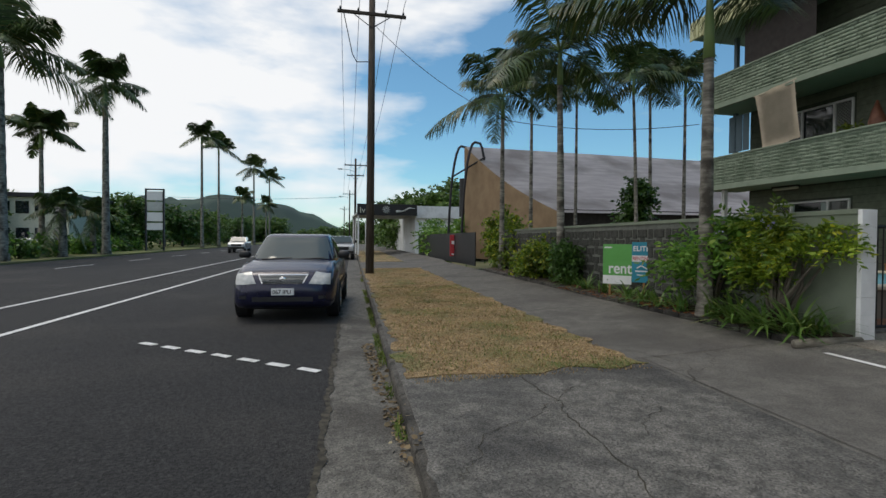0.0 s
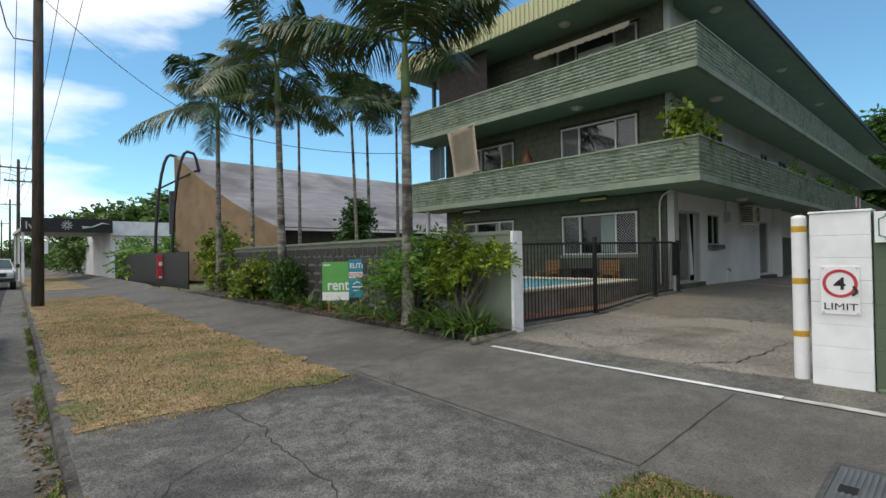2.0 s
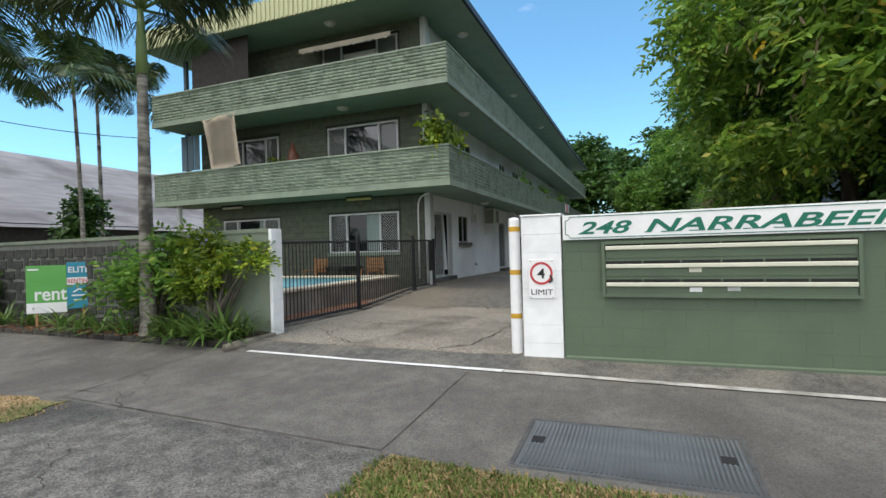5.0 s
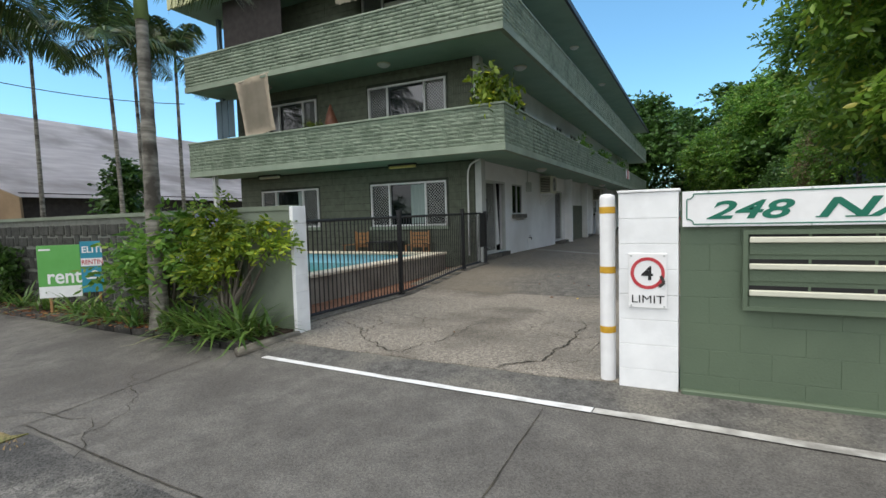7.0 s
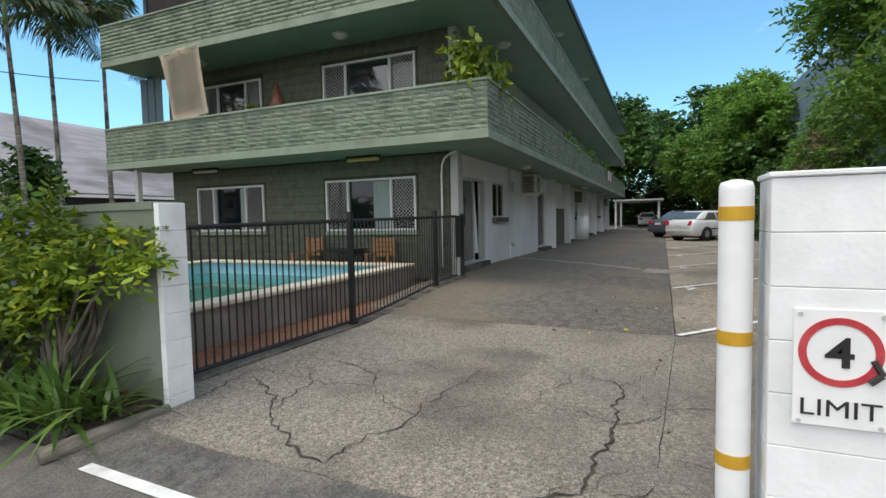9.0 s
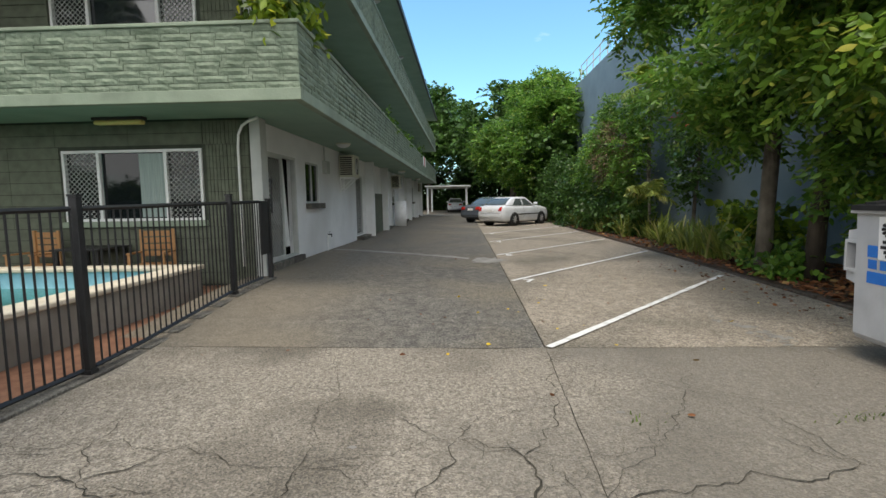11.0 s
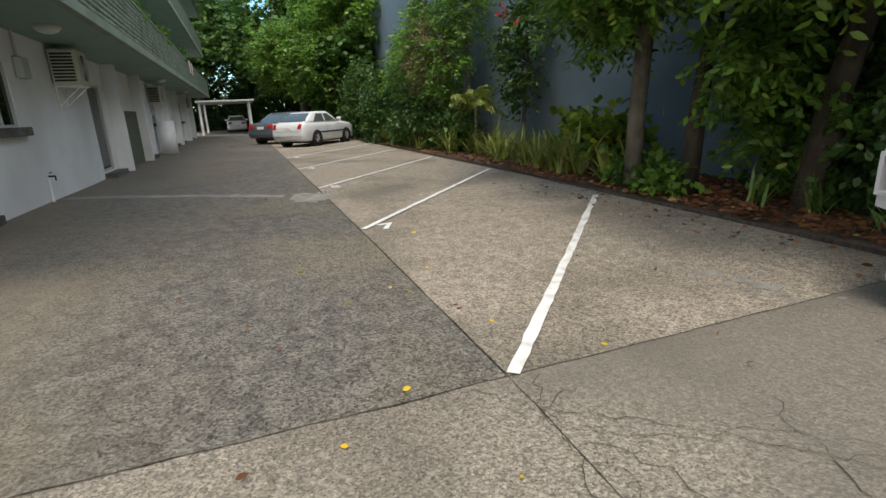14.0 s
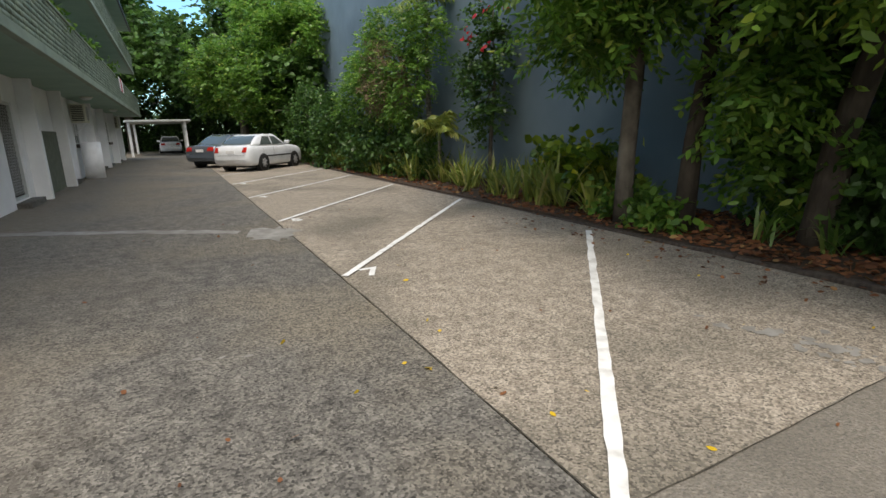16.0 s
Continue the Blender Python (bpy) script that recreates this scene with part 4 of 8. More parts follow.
def brick_run(x0, y0, along, length, zb, zt, single, parent, seed):
    """Courses of split bricks along y or x; as parts of their own, or joined in one mesh."""
    r = random.Random(seed)
    ch = (zt - zb) / NC
    V, Q = [], []
    for c in range(NC):
        a = -0.2 * r.random()
        z = zb + ch * (c + 0.5)
        while a < length - 0.02:
            wv, me = BRICKS[r.randrange(9)]
            s, e = max(a, 0), min(a + wv, length)
            if e - s > 0.06:
                mid, sc = (s + e) / 2, (e - s) / wv
                dz = 0.012 * (r.random() - 0.5)
                prd = 0.006 * r.random()
                if single:
                    if along == "y":
                        ob = piece("brick", me, parent, (x0 - prd + 0.012, y0 + mid, z + dz))
                    else:
                        ob = piece("brick", me, parent, (x0 + mid, y0 - prd + 0.012, z + dz), math.pi / 2)
                    ob.scale = (1, sc, ch / 0.1175)
                else:
                    co = np.array([v.co[:] for v in me.vertices]) * (1, sc, ch / 0.1175)
                    if along == "y":
                        co = co + (x0 - prd + 0.012, y0 + mid, z + dz)
                    else:
                        co = np.stack([co[:, 1] * -1, co[:, 0], co[:, 2]], 1) + (x0 + mid, y0 - prd + 0.012, z + dz)
                    base = len(V)
                    V.extend(co.tolist())
                    Q.extend([[base + i for i in p.vertices] for p in me.polygons if len(p.vertices) == 4])
            a += wv
    if V:
        ob = quad_mesh("brickwork", np.array(V), np.array(Q), M["green_brick_run"], parent)
        ob["kind"] = "stuff"


brick_run(BX, BY, "y", BL - BY, S1 + 0.13, P2 - 0.05, False, parB, 2)
brick_run(BX, BY, "x", XE + 0.5 - BX, S1 + 0.13, P2 - 0.05, False, parB2, 3)
brick_run(BX + 2.2, BY, "x", XE - 1.7 - BX, S0 + 0.13, P1 - 0.05, False, parA2, 4)

# ---- front wall, bed, pool fence, mail wall ----
wall_x = lambda y: 6.6 + 0.047 * (y - 5)
fence_wall = thing("garden_wall", "low grey patterned block wall with a pale green coping", "wall", kind="structure")
bm = bmesh.new()
def skew_box(bm, fx, thick, y0, y1, z0, z1):
    """A wall length that follows the street line."""
    c = [(fx(y0), y0), (fx(y1), y1), (fx(y1) + thick, y1), (fx(y0) + thick, y0)]
    lo = [bm.verts.new((x, y, z0)) for x, y in c]
    hi = [bm.verts.new((x, y, z1)) for x, y in c]
    bm.faces.new(lo)
    bm.faces.new(hi[::-1])
    for k in range(4):
        k2 = (k + 1) % 4
        bm.faces.new((lo[k], hi[k], hi[k2], lo[k2]))


skew_box(bm, wall_x, 0.19, 6.6, 20.0, -0.05, 1.66)
part("backing", bm, material("grey_mortar", (0.125, 0.132, 0.114), (0.165, 0.174, 0.15), 8, 0.9, 0.3), fence_wall)
bm = bmesh.new()
skew_box(bm, lambda y: wall_x(y) - 0.02, 0.21, 5.086, 6.6, -0.05, 1.66)
part("panel", bm, M["wall_green"], fence_wall, "pale green rendered end of the wall")
bm = bmesh.new()
skew_box(bm, lambda y: wall_x(y) - 0.04, 0.27, 5.09, 20.0, 1.66, 1.72)
part("coping", bm, M["wall_green"], fence_wall)
bm = bmesh.new()
for k in range(8):
    box(bm, wall_x(5.1) - 0.03, wall_x(5.1) + 0.2, 5.03, 5.085, 0.02 + 0.211 * k + 0.001, 0.02 + 0.211 * (k + 1) - 0.001, bev=0.004)
part("end_pier", bm, M["white_paint"], fence_wall, "white painted block end pier")

mail = thing("mail_wall", "green painted block wall with a white pier", "wall", kind="structure")
MX = 6.2
part("core", box_bm(MX + 0.006, MX + 0.2, -6.0, 0.79, 0.0, 1.665), M["mail_green"], mail)
part("footing", box_bm(MX - 0.045, MX + 0.01, -6.0, 0.78, -0.02, 0.15, bev=0.01), M["mail_green"], mail)
bm = bmesh.new()
for k in range(8):
    box(bm, MX - 0.02, MX + 0.22, 0.8, 1.235, 0.07 + 0.2 * k + 0.0008, 0.07 + 0.2 * (k + 1) - 0.0008, bev=0.003)
box(bm, MX - 0.03, MX + 0.23, 0.79, 1.245, 1.671, 1.692, bev=0.005)
part("pier", bm, M["white_paint"], mail, "white painted block pier")

board = thing("street_number_board", "long white name board with dark green lettering", "sign")
part("panel", box_bm(MX - 0.045, MX - 0.022, -3.6, 0.775, 1.398, 1.662, bev=0.003), M["white_ink"], board)
bm = bmesh.new()
for z in (1.418, 1.642):
    box(bm, MX - 0.0485, MX - 0.0452, -3.5, 0.7, z - 0.004, z + 0.004)
for y, z0, z1 in ((0.745, 1.457, 1.603),):
    box(bm, MX - 0.0485, MX - 0.0452, y - 0.004, y + 0.004, z0, z1)
for s in (1, -1):
    zc = 1.642 if s > 0 else 1.418
    pts = [(0.7, zc), (0.703, zc - s * 0.02), (0.72, zc - s * 0.034), (0.745, zc - s * 0.039)]
    for a, b2 in zip(pts, pts[1:]):
        tube(bm, (MX - 0.047, a[0], a[1]), (MX - 0.047, b2[0], b2[1]), 0.004, n=5)
part("border", bm, M["dark_green_ink"], board)


def fitted_word(text, y_start, y_end, z0, height, shear=0.3):
    """Slanted capitals between two places along the board, with foot and head serifs."""
    ob = lettering("letters", text, M["dark_green_ink"], board, 1.0, Matrix.Identity(4), 0.01, shear, 1.0, 0.022)
    co = np.array([v.co[:] for v in ob.data.vertices])
    lo, hi = co.min(0), co.max(0)
    sx, sy = (y_start - y_end) / (hi[0] - lo[0]), height / (hi[1] - lo[1])
    ob.data.transform(pose(MX - 0.0465, y_start, z0, 90, 0, -90) @ Matrix.Diagonal((sx, sy, 0.15, 1)) @ Matrix.Translation((-lo[0], -lo[1], 0)))


fitted_word("248", 0.615, 0.075, 1.452, 0.134)
fitted_word("NARRABEEN", -0.055, -2.26, 1.452, 0.134)
serif = bmesh.new()
for y in (-0.075, -0.235, -0.3, -0.485, -0.545, -0.7, -0.79, -0.95, -1.03, -1.2, -1.27, -1.53, -1.78, -2.03, -2.21):
    box(serif, MX - 0.0485, MX - 0.0452, y - 0.034, y + 0.034, 1.452, 1.461)
part("serif", serif, M["dark_green_ink"], board)
bm = bmesh.new()
for k in range(7):
    for z in (1.407, 1.652):
        tube(bm, (MX - 0.052, 0.6 - k * 0.62, z), (MX - 0.045, 0.6 - k * 0.62, z), 0.008, n=8)
part("screws", bm, M["grey_paint"], board)

boxes = thing("letterbox_unit", "green letterbox bank with three rows of slots", "letterbox")
part("case", frame_bars(box_bm(MX - 0.03, MX + 0.01, -1.83, 0.37, 0.8, 1.36), "x", MX - 0.036, -1.84, 0.38, 0.79, 1.37, 0.03, 0.03), M["mail_green"], boxes)
for r in range(3):
    zt = 1.352 - r * 0.19
    # No opening is cut: the slot's shade is a near-black strip on the case.
    part("slot", box_bm(MX - 0.034, MX - 0.0305, -1.8, 0.34, zt - 0.03, zt), M["inside_shade"], boxes, "letter slot drawn as a near-black strip for its shade")
    lip = bmesh.new()
    box(lip, MX - 0.066, MX - 0.031, -1.8, 0.34, zt - 0.072, zt - 0.031, bev=0.006)
    part("lip", lip, M["cream"], boxes, "cream metal slot lip")
    part("door", box_bm(MX - 0.038, MX - 0.031, -1.8, 0.34, zt - 0.158, zt - 0.074, bev=0.002), M["mail_green"], boxes)
    for k in range(1, 6):
        y = 0.34 - 2.14 * k / 6
        part("divider", box_bm(MX - 0.036, MX - 0.0342, y - 0.008, y + 0.008, zt - 0.03, zt), M["mail_green"], boxes)
for (y, z, mt) in ((-0.5, 1.065, "cream"), (-0.5, 0.87, "white_ink"), (-0.83, 0.88, "grey_paint")):
    part("sticker", box_bm(MX - 0.041, MX - 0.0385, y - 0.055, y + 0.055, z - 0.022, z + 0.022), M[mt], boxes)

lim = thing("speed_sign", "white speed sign with a red ring reading 4 limit", "sign", at=(0, 0, 0.022))
part("plate", box_bm(MX - 0.03, MX - 0.0215, 0.88, 1.16, 0.745, 1.175, bev=0.003), M["white_ink"], lim)
bm = bmesh.new()
n = 40
rings = [[bm.verts.new((MX - d, 1.02 + r * math.cos(k * math.tau / n), 1.02 + r * math.sin(k * math.tau / n))) for k in range(n)] for r, d in ((0.1, 0.0295), (0.1, 0.033), (0.125, 0.033), (0.125, 0.0295))]
for a, c in zip(rings, rings[1:]):
    for k in range(n):
        bm.faces.new((a[k], a[(k + 1) % n], c[(k + 1) % n], c[k]))
bmesh.ops.recalc_face_normals(bm, faces=bm.faces[:])
part("ring", bm, M["red_ink"], lim)
lettering("numeral", "4", M["black_ink"], lim, 0.15, pose(MX - 0.032, 1.064, 0.968, 90, 0, -90), 0.001, 0, 1.15, 0.003)
lettering("word", "LIMIT", M["black_ink"], lim, 0.088, pose(MX - 0.032, 1.142, 0.785, 90, 0, -90), 0.001, 0, 1.18, 0.0)
bm = bmesh.new()
tube(bm, (MX - 0.034, 0.925, 1.0), (MX - 0.034, 0.9, 0.95), 0.011, n=6)
tube(bm, (MX - 0.034, 0.9, 0.95), (MX - 0.034, 0.935, 0.918), 0.012, n=6)
part("scrawl", bm, M["dark_blind_and_shade"], lim, "dark scrawl over the ring")
bm = bmesh.new()
for y in (0.9, 1.14):
    for z in (0.76, 1.155):
        tube(bm, (MX - 0.036, y, z), (MX - 0.03, y, z), 0.008, n=8)
part("screws", bm, M["grey_paint"], lim)

bol = thing("bollard", "white pipe bollard with yellow bands", "bollard", at=(6.28, 1.335, 0.13))
b = sweep(bmesh.new(), [(0, 0, -0.02), (0, 0, 0.012), (0, 0, 1.5), (0, 0, 1.515), (0, 0, 1.535), (0, 0, 1.545)], [0.062, 0.062, 0.062, 0.0615, 0.055, 0.02], 20)
part("post", b, M["white_ink"], bol, "", True)
for z in (0.4, 0.895, 1.385):
    part("band", tube(bmesh.new(), (0, 0, z), (0, 0, z + 0.055), 0.0635, n=20), M["yellow"], bol, "yellow reflective band")

# pool fence
fence = thing("pool_fence", "black tubular steel pool fence with a gate", "fence")
def fence_foot(x):
    """Top of the edging under the fence, which climbs towards the flats."""
    return gz(x, 5.3) + 0.035


def fence_head(x):
    return 1.53 + 0.012 * (x - 7.2)


PALING = None
def fence_run(x0, x1, y, parent, n):
    global PALING
    if PALING is None:
        b = bmesh.new()
        tube(b, (0, 0, 0), (0, 0, 1), 0.0095, n=6)
        PALING = bpy.data.meshes.new("paling")
        b.to_mesh(PALING)
        b.free()
        PALING.materials.append(M["black_metal"])
    for k in range(n + 1):
        x = x0 + (x1 - x0) * k / n
        ob = piece("paling", PALING, parent, (x, y, fence_foot(x) + 0.03))
        ob.scale = (1, 1, fence_head(x) - fence_foot(x) - 0.03)
    for f, o in ((fence_foot, 0.05), (fence_head, -0.015)):
        xs = [x0 + (x1 - x0) * k / 4 for k in range(5)]
        part("rail", sweep(bmesh.new(), [(x, y, f(x) + o) for x in xs], [0.022] * 5, 4), M["black_metal"], parent)


def fence_post(x, y, parent, w=0.035):
    z, zt = fence_foot(x) - 0.02, fence_head(x) + 0.085
    b = box_bm(x - w, x + w, y - w, y + w, z, zt, bev=0.004)
    box(b, x - w - 0.012, x + w + 0.012, y - w - 0.012, y + w + 0.012, z + 0.01, z + 0.06)
    box(b, x - w - 0.004, x + w + 0.004, y - w - 0.004, y + w + 0.004, zt, zt + 0.02)
    part("post", b, M["black_metal"], parent)


FY = 5.43
fence_run(6.98, 9.58, FY, fence, 27)
fence_run(9.71, 12.32, FY, fence, 27)
for x in (6.92, 9.65, 12.38):
    fence_post(x, FY, fence)
gate = thing("pool_gate", "black tubular pool gate with a tall latch", "gate")
fence_run(12.48, 13.4, FY, gate, 10)
gb = bmesh.new()
box(gb, 13.4, 13.68, FY - 0.02, FY + 0.02, 0.75, 1.6, bev=0.004)
part("shield", gb, M["black_metal"], gate, "black sheet shield round the latch")
part("post", box_bm(13.7, 13.77, FY - 0.035, FY + 0.035, 0.25, 1.64, bev=0.004), M["black_metal"], gate)
lt = bmesh.new()
tube(lt, (13.78, FY - 0.05, 1.4), (13.78, FY - 0.05, 1.93), 0.016, n=8)
tube(lt, (13.78, FY - 0.05, 1.9), (13.78, FY - 0.05, 1.96), 0.026, n=8)
part("latch", lt, M["black_metal"], gate)

# plinth under the fence, pool, paving
bm = bmesh.new()
for k in range(14):
    x0, x1 = 6.9 + k * 0.49, 6.9 + (k + 1) * 0.49 - 0.004
    box(bm, x0, x1, FY - 0.09, FY + 0.12, 0.0, fence_foot(x0) + 0.002, bev=0.008)
tagged(part("fence_kerb", bm, M["gutter"]), "pale concrete edging under the pool fence", "edging", "", "structure")
tagged(part("pool_paving", box_bm(6.9, 14.0, FY + 0.101, 14.4, 0.0, 0.17), M["terracotta"]), "terracotta paving round the raised pool", "paving", "", "structure")
pool = thing("swimming_pool", "raised pool with cream coping and blue water", "pool")
PX0, PX1, PY0, PY1, PZ = 7.1, 13.0, 6.2, 11.8, 0.66
b = bmesh.new()
for (x0, x1, y0, y1) in ((PX0, PX1, PY0, PY0 + 0.25), (PX0, PX1, PY1 - 0.25, PY1), (PX0, PX0 + 0.25, PY0 + 0.25, PY1 - 0.25), (PX1 - 0.25, PX1, PY0 + 0.25, PY1 - 0.25)):
    part("pool_wall", box_bm(x0, x1, y0, y1, 0.1, PZ - 0.06), material("pool_render", (0.2, 0.185, 0.16), (0.27, 0.25, 0.22), 6, 0.85, 0.3, 50, c3=(0.15, 0.135, 0.115), scale3=1.5), pool, "grey rendered pool wall")
for k in range(11):
    x0, x1 = PX0 - 0.03 + k * 0.542, PX0 - 0.03 + (k + 1) * 0.542 - 0.006
    for y0 in (PY0 - 0.04, PY1 - 0.3):
        part("coping", box_bm(x0, x1, y0, y0 + 0.34, PZ - 0.06, PZ, bev=0.012), M["coping"], pool)
for k in range(9):
    y0, y1 = PY0 + 0.305 + k * 0.55, PY0 + 0.3 + (k + 1) * 0.55
    for x0 in (PX0 - 0.03, PX1 - 0.31):
        part("coping", box_bm(x0, x0 + 0.34, y0, y1, PZ - 0.06, PZ, bev=0.012), M["coping"], pool)
b = bmesh.new()
for (x0, x1, y0, y1) in ((PX0 + 0.25, PX1 - 0.25, PY1 - 0.262, PY1 - 0.25), (PX1 - 0.262, PX1 - 0.25, PY0 + 0.25, PY1 - 0.262), (PX0 + 0.25, PX0 + 0.262, PY0 + 0.25, PY1 - 0.262), (PX0 + 0.262, PX1 - 0.262, PY0 + 0.25, PY0 + 0.262)):
    box(b, x0, x1, y0, y1, 0.2, PZ - 0.061)
part("waterline_tiles", b, material("pale_blue_tile", (0.25, 0.5, 0.62), (0.32, 0.58, 0.7), 9, 0.3), pool)
part("water", box_bm(PX0 + 0.262, PX1 - 0.262, PY0 + 0.262, PY1 - 0.262, 0.15, PZ - 0.3), M["water"], pool, "clear blue green pool water")

# outdoor table and chairs behind the pool
def patio_chair(x, y, rz, label):
    t = thing("patio_chair", label, "chair", "chairs behind the pool", at=(x, y, 0.17), rz=rz)
    b = bmesh.new()
    for k in range(5):
        box(b, -0.25, 0.25, -0.24 + k * 0.1, -0.15 + k * 0.1, 0.42, 0.445, bev=0.004)
    part("seat", b, M["timber"], t)
    b = bmesh.new()
    for k in range(4):
        box(b, -0.24, 0.24, 0.25, 0.275, 0.55 + k * 0.11, 0.64 + k * 0.11, bev=0.004)
    part("backrest", b, M["timber"], t)
    for sx in (-0.25, 0.25):
        part("leg", box_bm(sx - 0.025, sx + 0.025, -0.25, -0.2, 0, 0.62, bev=0.004), M["timber"], t)
        part("leg", box_bm(sx - 0.025, sx + 0.025, 0.22, 0.27, 0, 1.0, bev=0.004), M["timber"], t)
        part("armrest", box_bm(sx - 0.035, sx + 0.035, -0.27, 0.25, 0.62, 0.645, bev=0.004), M["timber"], t)


patio_chair(13.55, 9.3, -100, "timber slatted patio chair beside a small table")
patio_chair(13.55, 7.3, -80, "timber slatted patio chair beside a small table")
tb = thing("patio_table", "small dark patio table between two chairs", "table", at=(13.55, 8.3, 0.17))
part("tabletop", box_bm(-0.4, 0.4, -0.4, 0.4, 0.7, 0.73, bev=0.005), M["black_metal"], tb)
for sx in (-0.33, 0.33):
    for sy in (-0.33, 0.33):
        part("leg", box_bm(sx - 0.02, sx + 0.02, sy - 0.02, sy + 0.02, 0, 0.7), M["black_metal"], tb)

# ---- garden bed along the street ----
bed_l = lambda y: street_x(5.9, y)
sheet("garden_bed", M["soil"], lambda y: bed_l(y), lambda y: wall_x(y) - 0.004, 5.12, 20.0, 0.06, 4, 50, 0.2, label="dark soil garden bed along the block wall", wob=0.03, category="garden bed")
log = thing("edging_log", "weathered grey log edging the garden bed", "log")
part("timber", sweep(bmesh.new(), [(5.78, 5.18, 0.1), (6.1, 5.1, 0.12), (6.55, 5.0, 0.14)], [0.055, 0.062, 0.055], 10), material("grey_log", (0.14, 0.125, 0.1), (0.24, 0.22, 0.18), 6, 0.9, 0.6, 20, stretch=(0.4, 4, 4)), log, "", True)
bm = bmesh.new()
y = 5.2
while y < 20:
    x = bed_l(y)
    b0 = 0.35 + 0.2 * rng.random()
    vs = [(x - 0.05, y + 0.01), (bed_l(y + b0) - 0.05, y + b0), (bed_l(y + b0) + 0.07, y + b0), (x + 0.07, y + 0.01)]
    lo = [bm.verts.new((a, c, -0.1)) for a, c in vs]
    h = 0.06 + 0.02 * rng.random()
    hi = [bm.verts.new((a, c, gz(a, c) + h)) for a, c in vs]
    bm.faces.new(hi[::-1])
    for k in range(4):
        bm.faces.new((lo[k], hi[k], hi[(k + 1) % 4], lo[(k + 1) % 4]))
    y += b0 + 0.02
tagged(part("bed_edging", bm, M["kerb"]), "rough stone edging of the garden bed", "edging", "", "structure")

# rental boards
rent = thing("rental_board", "lime green and teal rental board on posts", "sign", at=(6.5, 9.75, 0.12), rz=-45)
rent.scale = (0.92, 0.92, 0.92)
part("green_panel", box_bm(-0.5, 0.14, -0.012, 0.012, 0.3, 1.22, bev=0.003), M["lime"], rent, "lime green board reading rent")
part("teal_panel", box_bm(0.145, 0.55, -0.014, 0.01, 0.36, 1.27, bev=0.003), M["teal"], rent, "teal board")
part("white_foot", box_bm(-0.498, 0.138, -0.0155, -0.0125, 0.302, 0.5), M["white_ink"], rent, "white lower strip")
part("white_strip", box_bm(0.147, 0.548, -0.0175, -0.0145, 0.83, 0.97), M["white_ink"], rent, "white strip")
lettering("word", "rent", M["white_ink"], rent, 0.36, pose(-0.38, -0.0135, 0.55, 90, 0, 0), 0.001, 0, 0.85, 0.006)
lettering("word", "ELITE", M["white_ink"], rent, 0.16, pose(0.165, -0.016, 1.07, 90, 0, 0), 0.001, 0, 0.95, 0.003)
lettering("word", "RENTING", M["red_ink"], rent, 0.115, pose(0.155, -0.0185, 0.862, 90, 0, 0), 0.001, 0, 0.82, 0.002)
part("brand_bar", box_bm(-0.47, -0.3, -0.015, -0.0125, 1.13, 1.16), M["white_ink"], rent)
bb = bmesh.new()
tube(bb, (0.25, -0.016, 0.68), (0.35, -0.016, 0.74), 0.014, n=6)
tube(bb, (0.35, -0.016, 0.74), (0.47, -0.016, 0.67), 0.014, n=6)
box(bb, 0.22, 0.48, -0.0175, -0.0145, 0.6, 0.63)
box(bb, 0.25, 0.45, -0.0175, -0.0145, 0.52, 0.54)
part("brand_shape", bb, M["white_ink"], rent)
for x in (-0.35, 0.4):
    part("stake", box_bm(x - 0.02, x + 0.02, 0.013, 0.05, 0.05, 1.15), M["timber"], rent)

# service pit lid in the footpath
lid = thing("service_pit_lid", "grey chequered metal pit lid in the footpath", "pit lid")
b = bmesh.new()
box(b, 3.79, 4.53, -0.58, 0.79, -0.12, -0.022)
M["lid"] = material("galvanised_grey", (0.075, 0.084, 0.09), (0.11, 0.121, 0.128), 6, 0.6, 0.2, 60, c3=(0.05, 0.052, 0.055), scale3=1.5)
plate = part("plate", b, M["lid"], lid)
rim_bm = bmesh.new()
for x0, x1, y0, y1 in ((3.75, 3.785, -0.62, 0.83), (4.535, 4.57, -0.62, 0.83), (3.785, 4.535, 0.795, 0.83), (3.785, 4.535, -0.62, -0.585)):
    box(rim_bm, x0, x1, y0, y1, -0.12, -0.02, bev=0.004)
M["lid_rim"] = material("weathered_rim_steel", (0.045, 0.047, 0.049), (0.08, 0.08, 0.078), 12, 0.7, 0.3, 60)
part("rim", rim_bm, M["lid_rim"], lid, "weathered dark steel seating rim")
# Finger holes: raised near-black pads, coloured as the shade down a hole.
for y in (0.71, -0.48):
    part("finger_hole", box_bm(4.14, 4.24, y - 0.045, y + 0.045, -0.021, -0.0155), M["inside_shade"], lid)
for ob in lid.children:
    for v in ob.data.vertices:
        v.co.z += gz(v.co.x, 0.1) + 0.023
rib_bm = box_bm(3.81, 4.51, 0, 0.016, -0.022, -0.0175)
for v in rib_bm.verts:
    v.co.z += gz(v.co.x, 0.1) + 0.023
rib_me = bpy.data.meshes.new("rib")
rib_bm.to_mesh(rib_me)
rib_bm.free()
rib_me.materials.append(M["lid"])
for k in range(46):
    piece("rib", rib_me, plate, (0, -0.57 + 0.0293 * k, 0))

# ---- plants ----
def unit(v):
    return v / np.maximum(np.linalg.norm(v, axis=-1, keepdims=True), 1e-6)


